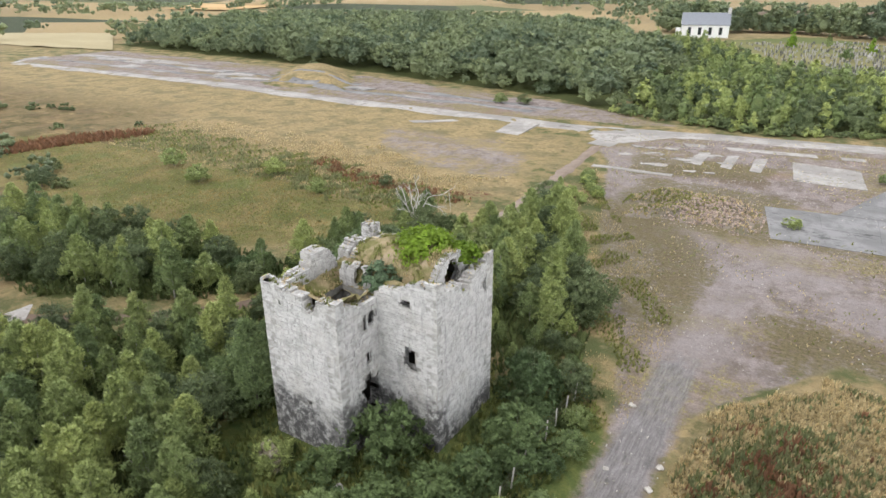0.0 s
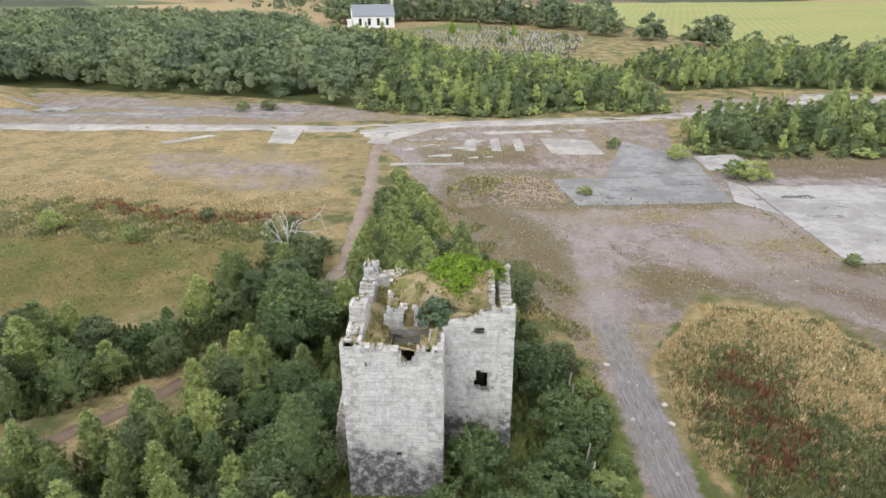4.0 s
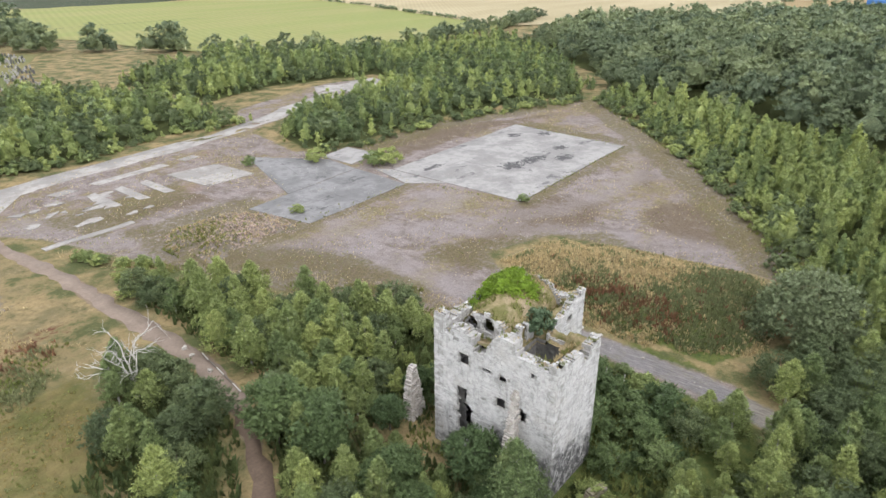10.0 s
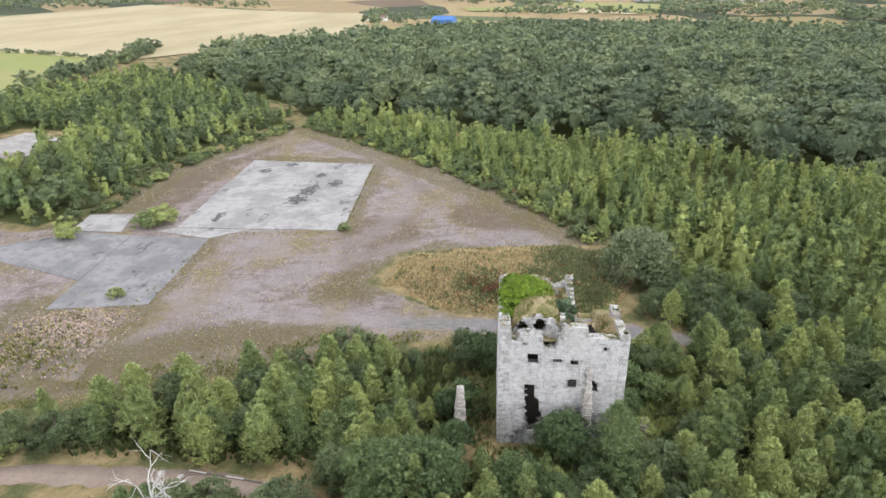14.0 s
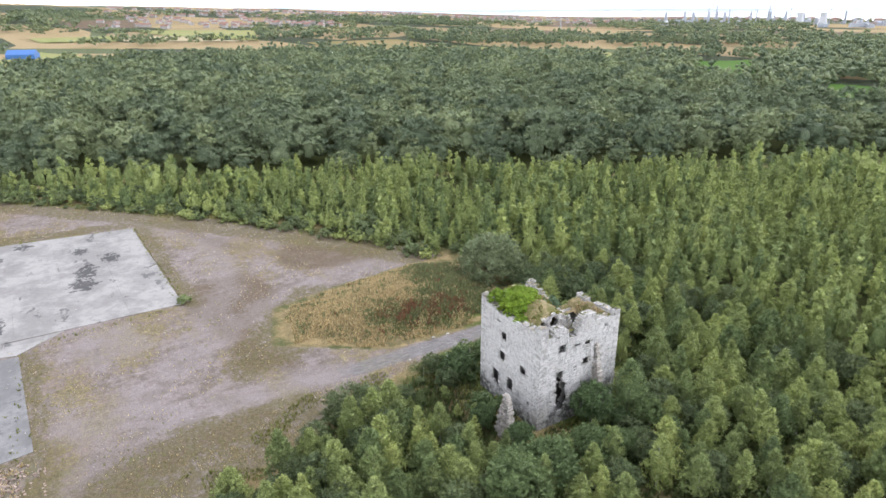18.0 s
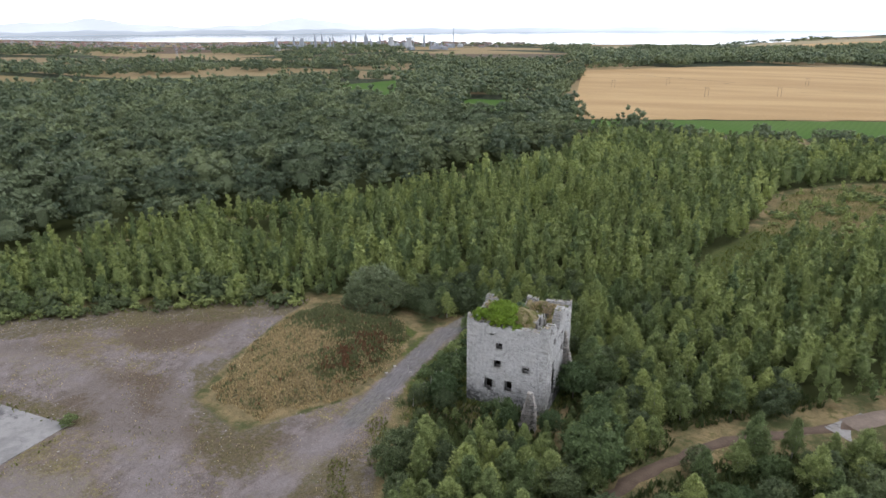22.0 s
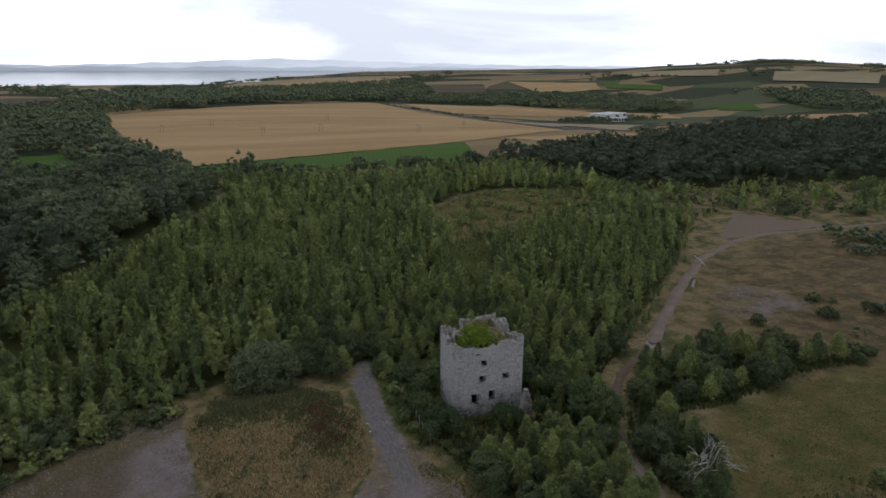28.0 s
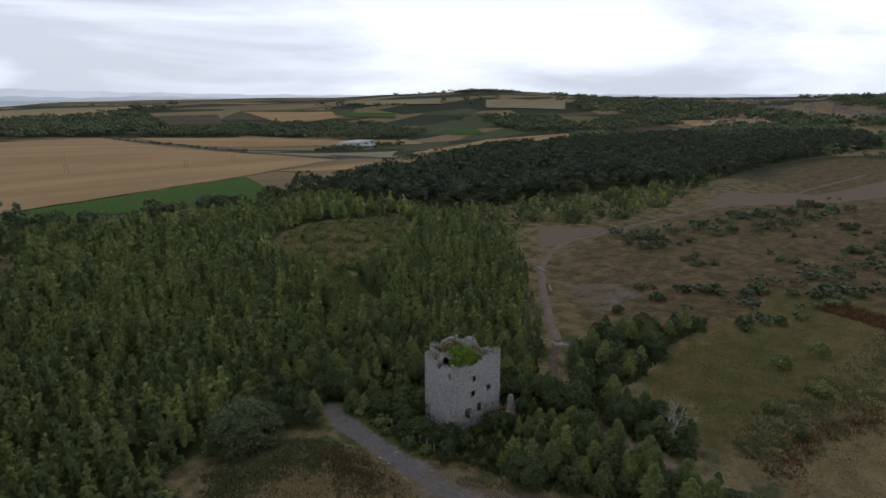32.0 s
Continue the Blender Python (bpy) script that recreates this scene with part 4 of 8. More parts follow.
def scatter(poly, step, seed, skip=None, jit=0.42, ragged=0.0):
    """Points of a jittered lattice inside a polygon."""
    rng = np.random.default_rng(seed)
    p = np.array(poly)
    xs, ys = np.arange(p[:, 0].min(), p[:, 0].max(), step), np.arange(p[:, 1].min(), p[:, 1].max(), step * 0.87)
    gx, gy = np.meshgrid(xs, ys)
    gx = gx + (np.arange(len(ys))[:, None] % 2) * step / 2
    x = gx.ravel() + rng.uniform(-jit, jit, gx.size) * step
    y = gy.ravel() + rng.uniform(-jit, jit, gx.size) * step
    keep = inside(poly, x, y) > ragged * (noise_mask(x, y, 0.07) + noise_mask(x, y, 0.21))
    if skip is not None:
        keep &= ~skip(x, y)
    return x[keep], y[keep]


def forest(name, x, y, kind, h, r, material, label, clumps, per, leaf, seed, hvar=0.25, slim=0.0, poly=None, brim=9.0, lobe=0.95):
    """Many trees in one mesh, for woods that nobody could count."""
    if len(x) == 0:
        return
    rng = np.random.default_rng(seed)
    temps = [crown_arrays(rng, kind, 1.0 * h, r * rng.uniform(0.88, 1.12), clumps, per, leaf, slim, lobe) for _ in range(7)]
    z = height(x, y)
    which = rng.integers(0, 7, len(x))
    s = rng.uniform(1 - hvar, 1 + hvar, len(x)) * (1 + 0.12 * np.sin(x * 0.11) * np.cos(y * 0.13))
    if poly is not None:      # lower growth towards the wood's edge
        s = s * (0.5 + 0.5 * ease(inside(poly, x, y), 0, brim))
    w = s * rng.uniform(0.85, 1.2, len(x))
    ang = rng.uniform(0, 2 * math.pi, len(x))
    tin = np.clip(0.5 + 0.2 * np.sin(x * 0.045 + 1) * np.cos(y * 0.05) + 0.3 * noise_mask(x, y, 0.011) + rng.normal(0, 0.3, len(x)) + 0.3 * ease(x, 30, 90) * (x < 200) - 0.12, 0, 0.999)
    vs, qs, ts, n = [], [], [], 0
    for k, (tv, tq) in enumerate(temps):
        i = np.where(which == k)[0]
        if len(i) == 0:
            continue
        c, sn = np.cos(ang[i])[:, None], np.sin(ang[i])[:, None]
        vx = (tv[None, :, 0] * c - tv[None, :, 1] * sn) * w[i][:, None] + x[i][:, None]
        vy = (tv[None, :, 0] * sn + tv[None, :, 1] * c) * w[i][:, None] + y[i][:, None]
        vz = tv[None, :, 2] * s[i][:, None] + z[i][:, None]
        vs.append(np.stack([vx, vy, vz], -1).reshape(-1, 3))
        qs.append((tq[None] + (np.arange(len(i)) * len(tv))[:, None, None]).reshape(-1, 3) + n)
        ts.append(np.repeat(tin[i], len(tv)))
        n += len(i) * len(tv)
    me = mesh_arrays(name, np.concatenate(vs), np.concatenate(qs), material, np.concatenate(ts))
    return tagged(new(name, me), label, "woodland", kind="stuff")


def tufts(name, x, y, size, material, label, seed, blades=5, lift=0.0, zs=None, tall=1.0):
    """Grass or weed tufts: upright blades leaning outwards, one mesh."""
    rng = np.random.default_rng(seed)
    n = len(x)
    z = (height(x, y) if zs is None else zs) + lift
    k = np.repeat(np.arange(n), blades)
    a = rng.uniform(0, 2 * math.pi, len(k))
    s = size * rng.uniform(0.5, 1.4, len(k)) * np.repeat(rng.uniform(0.7, 1.3, n), blades)
    base = np.stack([x[k], y[k], z[k]], 1) + np.stack([np.cos(a), np.sin(a), 0 * a], 1) * (s * 0.25)[:, None]
    out = np.stack([np.cos(a), np.sin(a), 0 * a], 1)
    side = np.stack([-np.sin(a), np.cos(a), 0 * a], 1)
    wd = (s * rng.uniform(0.12, 0.26, len(k)))[:, None]
    up = np.array([0, 0, 1.0]) * (s * tall)[:, None]
    lean = out * (s * rng.uniform(0.1, 0.6, len(k)))[:, None]
    v = np.stack([base - side * wd, base + side * wd, base + up * 0.7 + lean * 0.6 + side * wd * 0.7, base + up + lean - side * wd * 0.5], 1).reshape(-1, 3)
    tin = np.repeat(np.repeat(np.clip(0.5 + 0.3 * noise_mask(x, y, 0.2) + rng.normal(0, 0.1, n), 0.05, 0.95), blades), 4)
    me = mesh_arrays(name, v, np.arange(len(v)).reshape(-1, 4), material, tin)
    return tagged(new(name, me), label, "grass", kind="stuff")


# ---- the ruined tower ----
TX0, TX1, TXW = -31.1, -19.4, -24.4      # west face, east face, east face of the wing
TY0, TY1, TY2 = 27.5, 31.7, 39.5         # south face of the wing, south face of the main block, north face
tower = thing("ruined_tower", "roofless pale stone tower house with a broken jagged top", "tower", ((TX0 + TX1) / 2, 33.5, 0))
TBASE = Matrix.Translation(tower.location).inverted()


def profile(points):
    """Top of a ruined wall: height by distance along it, with small teeth."""
    px, pz = [p[0] for p in points], [p[1] for p in points]

    def top(u):
        return float(np.interp(u, px, pz)) + 0.16 * noise.noise(Vector((u * 2.3, px[-1], 0.5))) + 0.10 * noise.noise(Vector((u * 6.1, 3.3, pz[0])))
    return top


WALL_HEADS = []


def unit_stones(seed, n=10):
    """Dressed blocks in unit size: chipped front edges and corners."""
    rng = np.random.default_rng(seed)
    meshes = []
    for _ in range(n):
        j = rng.uniform(-0.03, 0.03, (4, 2))
        cor = np.array([(0, 0), (1, 0), (1, 1), (0, 1)]) + j
        mid = cor.mean(0)
        ins = mid + (cor - mid) * rng.uniform(0.97, 0.992, (4, 1))
        back = np.column_stack([cor[:, 0], np.ones(4), cor[:, 1]])
        rim = np.column_stack([cor[:, 0], np.full(4, 0.045), cor[:, 1]])
        front = np.column_stack([ins[:, 0], rng.uniform(-0.02, 0.02, 4), ins[:, 1]])
        v = np.concatenate([back, rim, front])
        q = [(8, 9, 10, 11)]
        for i in range(4):
            k = (i + 1) % 4
            q += [(4 + i, 4 + k, 8 + k, 8 + i), (i, k, 4 + k, 4 + i)]
        meshes.append((v, np.array(q)))
    return meshes


STONES = unit_stones(5)
STONE_MESHES = [mesh_arrays("stone", v, q, M_STONE_OBJ) for v, q in STONES]
stones_single = [0]


def ruined_wall(name, p0, p1, thick, top, holes, parent, base=-0.6, label="", single=0, inner_from=9.3, course=0.31, seed=1, inner=True):
    """A wall from p0 to p1 (outer face; the inside lies to the left of that line): a mortar core with real openings,
    and courses of blocks set on both faces. holes: functions of (u, z) that say whether a place is open."""
    rng = np.random.default_rng(seed)
    p0, p1 = Vector((*p0, 0)), Vector((*p1, 0))
    length = (p1 - p0).length
    d = (p1 - p0) / length
    n = Vector((-d.y, d.x, 0))
    cs = 0.17
    nu = max(2, round(length / cs))
    du = length / nu
    tops = [top((i + 0.5) * du) for i in range(nu)]
    nz = int((max(tops) - base) / cs) + 1
    us = (np.arange(nu) + 0.5) * du
    zs = base + (np.arange(nz) + 0.5) * cs
    solid = zs[None, :] < (np.array(tops)[:, None] - 0.06)
    for i in range(nu):
        for k in range(nz):
            if solid[i, k] and any(f(us[i], zs[k]) for f in holes):
                solid[i, k] = False

    def open_at(u, z):
        i = min(max(int(u / du), 0), nu - 1)
        k = int((z - base) / cs)
        return k < 0 or k >= nz or not solid[i, k]

    verts, quads = [], []

    def quad(pts):
        m = len(verts)
        verts.extend(tuple(p0 + d * u + n * w + Vector((0, 0, z))) for u, w, z in pts)
        quads.append((m, m + 1, m + 2, m + 3))

    w0, w1 = 0.035, thick - 0.03
    for i in range(nu):
        u0, u1 = i * du, (i + 1) * du
        k = 0
        while k < nz:
            if not solid[i, k]:
                k += 1
                continue
            e = k
            while e < nz and solid[i, e]:
                e += 1
            z0, z1 = base + k * cs, base + e * cs
            quad([(u0, w0, z0), (u1, w0, z0), (u1, w0, z1), (u0, w0, z1)])
            quad([(u1, w1, z0), (u0, w1, z0), (u0, w1, z1), (u1, w1, z1)])
            wt = w0 + 0.15 if e < nz and z1 < tops[i] - 0.3 else w1      # reveal stops 15 cm in; the hollow behind makes openings look dark
            quad([(u0, w0, z1), (u1, w0, z1), (u1, wt, z1), (u0, wt, z1)])
            if k > 0:
                quad([(u0, w0, z0), (u0, w0 + 0.15, z0), (u1, w0 + 0.15, z0), (u1, w0, z0)])
            k = e
        for side in (-1, 1):
            j = i + side
            other = solid[j] if 0 <= j < nu else np.zeros(nz, bool)
            bare = solid[i] & ~other
            u = u0 if side < 0 else u1
            k = 0
            while k < nz:
                if not bare[k]:
                    k += 1
                    continue
                e = k
                while e < nz and bare[e]:
                    e += 1
                z0, z1 = base + k * cs, base + e * cs
                ws = w0 + 0.15 if 0 <= j < nu and z1 < tops[j] - 0.05 else w1
                quad([(u, w0, z0), (u, w0, z1), (u, ws, z1), (u, ws, z0)])
                k = e
    if parent is tower:
        for i in range(nu):
            for w in (0.25, 0.5, 0.75):
                WALL_HEADS.append(tuple(p0 + d * us[i] + n * (w * thick) + Vector((0, 0, tops[i] - 0.02))))
    core = part("wall", mesh_arrays("wall", np.array(verts), np.array(quads), M_CORE), None, parent, label)
    core.matrix_parent_inverse = TBASE if parent is tower else Matrix.Translation(parent.location).inverted()
    # blocks on the faces
    placed = []
    for face in ((0, 1) if inner else (0,)):
        z = base if face == 0 else inner_from
        while z < max(tops):
            hgt = course * rng.uniform(0.55, 1.35)
            u = -rng.uniform(0.0, 0.4)
            while u < length:
                ln = rng.uniform(0.26, 0.78)
                a, b = max(u, 0.0), min(u + ln, length)
                u += ln
                if b - a < 0.16:
                    continue
                mu, mz = (a + b) / 2, z + hgt / 2
                tests = [open_at(mu, mz), open_at(a + 0.06, mz), open_at(b - 0.06, mz), open_at(mu, z + hgt * 0.85)]
                if any(tests[:3]):
                    continue
                if hgt > 0.26 and rng.uniform() < 0.3:      # two thin stones in place of one
                    k = hgt * rng.uniform(0.35, 0.65)
                    placed.append((face, a, b, z, k, rng.integers(0, len(STONES)), rng.uniform(-0.012, 0.022)))
                    placed.append((face, a, b, z + k, hgt - k, rng.integers(0, len(STONES)), rng.uniform(-0.012, 0.022)))
                    continue
                placed.append((face, a, b, z, hgt, rng.integers(0, len(STONES)), rng.uniform(-0.012, 0.022)))
            z += hgt
    # loose blocks on the broken top
    for i in range(0, nu, 2):
        if rng.uniform() < 0.5 and not open_at(us[i], tops[i] - 0.35):
            for w in np.arange(0.1, thick - 0.35, 0.45):
                if rng.uniform() < 0.5:
                    placed.append((2 + w, us[i] - 0.18, us[i] + rng.uniform(0.02, 0.18), tops[i] - 0.16, rng.uniform(0.12, 0.26), rng.integers(0, len(STONES)), 0.0))
    parts, n_single = [], 0
    for face, a, b, z, hgt, kind, proud in placed:
        g = 0.011
        if face == 1:
            org, ax, ay = p0 + d * (b - g) + n * (thick + proud), -d, -n
        elif face == 0:
            org, ax, ay = p0 + d * (a + g) + n * (-proud), d, n
        else:
            org, ax, ay = p0 + d * a + n * (face - 2), (d + n * rng.uniform(-0.3, 0.3)).normalized(), n
        depth = 0.26 if face < 2 else rng.uniform(0.2, 0.4)
        sx, sz = b - a - 2 * g, hgt - 2 * g
        if face == 0 and single and n_single < single and 2.0 < z < 11.0:
            m = Matrix((ax, ay, Vector((0, 0, 1)))).transposed().to_4x4()
            ob = new("stone", STONE_MESHES[kind])
            ob.parent = core
            ob.matrix_parent_inverse = Matrix.Identity(4)
            ob.matrix_basis = Matrix.Translation(org + Vector((0, 0, z + g))) @ m @ Matrix.Diagonal((sx, depth, sz, 1))
            n_single += 1
            continue
        v, q = STONES[kind]
        w = np.outer(v[:, 0] * sx, ax) + np.outer(v[:, 1] * depth, ay) + np.outer(v[:, 2] * sz, (0, 0, 1)) + np.array(org + Vector((0, 0, z + g)))
        parts.append((w, q))
    if parts:
        v, q = join_arrays(parts)
        ob = part("stonework", mesh_arrays("stonework", v, q, M_STONE), None, core)
        tagged(ob, kind="stuff")
    return core


def rect(u0, u1, z0, z1, ragged=0.0):
    def f(u, z):
        r = ragged * noise.noise(Vector((u * 2.1, z * 2.1, u0)))
        return u0 - r < u < u1 + r and z0 - r < z < z1 + r
    return f


def oval(uc, zc, ru, rz, ragged=0.15):
    def f(u, z):
        return ((u - uc) / ru) ** 2 + ((z - zc) / rz) ** 2 < 1 + ragged * 4 * noise.noise(Vector((u * 1.7, z * 1.7, uc)))
    return f


# west face, from the north-west corner to the south-west corner (u = TY2 - y)
WEST_TOP = profile([(0, 13.35), (0.75, 13.3), (0.95, 11.9), (1.5, 11.8), (2.0, 12.6), (3.2, 12.6), (4.0, 12.2), (4.2, 11.0), (5.3, 11.2), (5.7, 12.3),
                    (6.3, 13.3), (8.0, 13.4), (8.3, 12.4), (10.6, 12.2), (10.9, 11.9), (11.25, 12.1), (11.5, 12.6), (12, 12.7)])
ruined_wall("wall", (TX0, TY2), (TX0, TY0), 1.15, WEST_TOP, [
    rect(2.74, 3.68, 9.2, 10.4), rect(2.5, 3.6, 5.8, 7.1), oval(3.3, 4.9, 0.75, 1.6, 0.3), oval(3.6, 3.0, 0.95, 1.4, 0.3), rect(5.1, 5.85, 9.6, 10.15),
    rect(6.66, 7.5, 6.85, 7.82), rect(6.74, 7.42, 9.42, 10.0), rect(5.2, 5.6, 6.8, 7.1, 0.1), rect(2.2, 2.5, 11.28, 11.65), rect(9.6, 9.95, 11.0, 11.5, 0.1),
    rect(1.76, 1.98, 3.2, 3.5), rect(6.92, 7.1, 8.64, 9.22), rect(6.85, 7.0, 11.19, 11.58), rect(8.7, 9.5, 6.4, 7.6, 0.15)], tower, label="west wall with ragged breach", single=110, seed=11)
# south face of the wing (u = x - TX0)
ruined_wall("wall", (TX0, TY0), (TXW, TY0), 0.85, profile([(0, 12.8), (1.2, 12.6), (3.7, 12.3), (4.0, 11.6), (4.4, 11.1), (4.8, 11.6), (5.05, 12.25), (6.7, 12.55)]), [
    rect(1.5, 1.8, 11.15, 11.5), rect(3.5, 3.75, 3.6, 3.95, 0.1)], tower, label="south gable wall blackened near its foot", single=95, seed=12)
# east face of the wing (u = y - TY0)
ruined_wall("wall", (TXW, TY0), (TXW, TY1 + 0.2), 1.1, profile([(0, 12.5), (1.3, 11.8), (2.4, 11.4), (3.4, 11.25), (4.4, 11.6)]), [
    rect(2.75, 3.1, 9.2, 10.4), rect(2.95, 3.35, 6.5, 7.6, 0.05), oval(3.6, 10.0, 0.4, 0.5, 0.1), oval(3.4, 3.6, 1.0, 2.4, 0.3)], tower, label="wing wall beside the broken doorway", single=30, seed=13)
# south face of the main block (u = x - TXW)
ruined_wall("wall", (TXW - 0.2, TY1), (TX1, TY1), 0.7, profile([(0, 11.6), (0.9, 12.2), (1.9, 12.35), (2.9, 12.9), (3.7, 13.3), (4.3, 12.95), (4.8, 13.2), (5.2, 13.45)]), [
    rect(2.4, 3.4, 6.35, 7.85, 0.3), oval(2.6, 11.35, 0.45, 0.3, 0.2)], tower, label="south wall with one broken window", single=65, seed=14)
# east face (u = y - TY1)
ruined_wall("wall", (TX1, TY1), (TX1, TY2), 0.9, profile([(0, 13.45), (0.5, 13.2), (1.2, 12.6), (1.8, 12.4), (3.1, 12.35), (3.4, 11.4), (3.9, 11.35), (4.3, 12.15), (6.4, 12.6), (7.4, 12.8), (7.8, 12.9)]), [
    oval(6.75, 10.9, 0.4, 0.6, 0.2)], tower, label="plain east wall with a dark stained foot", seed=15)
# north face (u = TX1 - x)
ruined_wall("wall", (TX1, TY2), (TX0, TY2), 1.05, profile([(0, 13.3), (0.8, 12.7), (2.0, 12.4), (3.0, 12.5), (4.0, 12.1), (5.2, 12.2), (6.2, 12.5), (7.5, 12.3), (9.0, 12.7), (10.4, 12.4), (11.2, 13.2), (11.7, 13.3)]), [
    rect(4.36, 5.2, 9.0, 9.88), rect(4.05, 5.02, 6.0, 7.2), rect(2.72, 3.9, 2.2, 4.05, 0.12), rect(5.72, 6.78, 2.65, 4.3), rect(8.2, 9.12, 6.05, 6.95, 0.12),
    rect(3.45, 4.1, 10.85, 11.13, 0.1), rect(9.7, 9.95, 2.6, 2.9)], tower, label="north wall with five small square windows", seed=16)

# dressed lintels and sills of the north and west windows
for wx, wz, ww in ((-24.2, 9.88, 1.1), (-23.95, 7.2, 1.2), (-25.65, 4.3, 1.3)):
    bm = bmesh.new()
    box(bm, -ww / 2, ww / 2, -0.12, 0.05, 0, 0.24)
    bevelled(bm, 0.025)
    o = part("lintel", bm, M_STONE_OBJ, tower)
    o.location = Vector((wx, TY2 + 0.0, wz)) - tower.location


def shell(name, fn, nu, nv, material, parent, label="", keep=None):
    """A surface from a function of two numbers 0 to 1; keep drops cells."""
    u, v = np.meshgrid(np.linspace(0, 1, nu + 1), np.linspace(0, 1, nv + 1))
    pts = np.array([fn(a, b) for a, b in zip(u.ravel(), v.ravel())])
    i = (np.arange(nv)[:, None] * (nu + 1) + np.arange(nu)[None, :]).ravel()
    q = np.stack([i, i + 1, i + nu + 2, i + nu + 1], 1)
    if keep is not None:
        c = pts[q].mean(1)
        q = q[[keep(*p) for p in c]]
    me = smooth(mesh_arrays(name, pts, q, material))
    ob = part(name, me, None, parent, label)
    ob.matrix_parent_inverse = Matrix.Translation(parent.location).inverted()
    return ob


def mat_turf():
    k = Mat("dry_turf", 0.95, 0.1)
    a, f = k.noise(0.8, 5, 0.65), k.noise(7.0, 5, 0.75)
    col = k.mix(k.step(a, 0.38, 0.62), (0.33, 0.26, 0.155), (0.15, 0.145, 0.055))
    col = k.mix(k.step(k.noise(0.5, 4), 0.55, 0.7), col, (0.36, 0.285, 0.195))
    k.bump(f, 0.8, 0.1)
    return k.done(k.shade(col, f, 0.6, 1.35))


M_TURF = mat_turf()
# near-black colour standing in for the dark inside vault and rooms
M_UNLIT = mat_plain("unlit_dark", (0.07, 0.06, 0.05), 0.95, 0.3, 1.0, 0.5)
VX0, VX1, VY, VR, VZ = -28.7, -20.75, 35.9, 2.75, 10.9


def vault(out):
    def f(u, v):
        x = VX0 + (VX1 - VX0) * u
        a = math.pi * v
        r = VR - (0 if out else 0.5)
        hgt = (3.25 if out else 2.75) * (0.80 + 0.20 * ease(u, 0.0, 0.3))
        k = 0.16 * noise.noise(Vector((x * 0.9, a * 2.0, 1.0))) if out else 0
        return (x, VY - math.cos(a) * r * (0.95 if out else 1), VZ - 0.3 + (math.sin(a) ** 0.9) * hgt + k)
    return f


shell("vault_turf", vault(True), 44, 26, M_TURF, tower, "turf-grown back of the broken stone vault")
shell("vault_soffit", vault(False), 20, 14, M_UNLIT, tower, "rough underside of the vault")


def arc_top(u):
    c = (u - 2.4) / 2.4
    return VZ + 2.35 * math.sqrt(max(0.0, 1 - c * c)) + 0.25 * noise.noise(Vector((u * 1.1, 4, 2))) + 0.12 * noise.noise(Vector((u * 3, 0, 2)))


def arc_top_e(u):
    c = (u - 2.6) / 2.75
    return VZ + 3.05 * math.sqrt(max(0.0, 1 - c * c)) + 0.12 * noise.noise(Vector((u * 3, 0, 2)))


ruined_wall("wall", (VX0, VY + 2.4), (VX0, VY - 2.4), 0.6, arc_top, [
    oval(1.05, 12.0, 0.6, 0.5, 0.14), oval(2.6, 12.2, 0.6, 0.72, 0.12)], tower, base=10.2, label="end of the vault with two dark openings", inner=False, seed=21, course=0.28)
ruined_wall("wall", (VX1, VY - 2.75), (VX1, VY + 2.75), 0.5, arc_top_e, [oval(2.7, 12.35, 1.0, 1.0, 0.08)], tower, base=10.2, label="east end of the vault with a dark arch", inner=False, seed=22, course=0.28)
SHAFT = (-28.4, -25.6, 29.7, 32.7)


def turf_floor(u, v):
    x, y = TX0 + 0.6 + (TX1 - TX0 - 1.2) * u, TY0 + 0.6 + (TY2 - TY0 - 1.2) * v
    z = 10.85 + 0.25 * noise.noise(Vector((x * 0.6, y * 0.6, 0))) + 0.14 * noise.noise(Vector((x * 2.1, y * 2.1, 4)))
    # turf banks up against the wall heads
    rim = min(x - TX0, TX1 - x, TY2 - y, (y - TY1) if x > TXW else 9, (y - TY0) if x < TXW else 9, (TXW - x) if (y < TY1 and x < TXW) else 9)
    z += (1.25 if y < 30.2 else 0.75) * max(0.0, 1 - max(0.0, rim - 0.9) / 1.1)
    z += 0.7 * math.exp(-((y - 32.6) / 1.3) ** 2) * max(0.0, min(1.0, (x + 25.4) / 0.8))
    e = max(SHAFT[0] - x, x - SHAFT[1], SHAFT[2] - y, y - SHAFT[3])
    z -= 0.6 * max(0.0, 1 - abs(e) / 0.5)
    return (x, y, z)


def floor_keep(x, y, z):
    e = max(SHAFT[0] - x, x - SHAFT[1], SHAFT[2] - y, y - SHAFT[3])
    if e < -0.7 * abs(noise.noise(Vector((x * 0.9, y * 0.9, 7)))):
        return False
    return not (x > TXW - 0.4 and y < TY1 + 0.5)


shell("turf_floor", turf_floor, 50, 50, M_TURF, tower, "dry grass growing on the fallen upper floor", floor_keep)
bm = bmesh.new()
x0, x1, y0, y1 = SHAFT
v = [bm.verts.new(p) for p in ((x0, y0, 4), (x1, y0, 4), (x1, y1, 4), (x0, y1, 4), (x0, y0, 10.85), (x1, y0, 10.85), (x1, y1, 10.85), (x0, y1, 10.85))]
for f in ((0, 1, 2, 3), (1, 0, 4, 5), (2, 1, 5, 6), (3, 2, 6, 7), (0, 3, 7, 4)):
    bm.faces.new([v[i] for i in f])
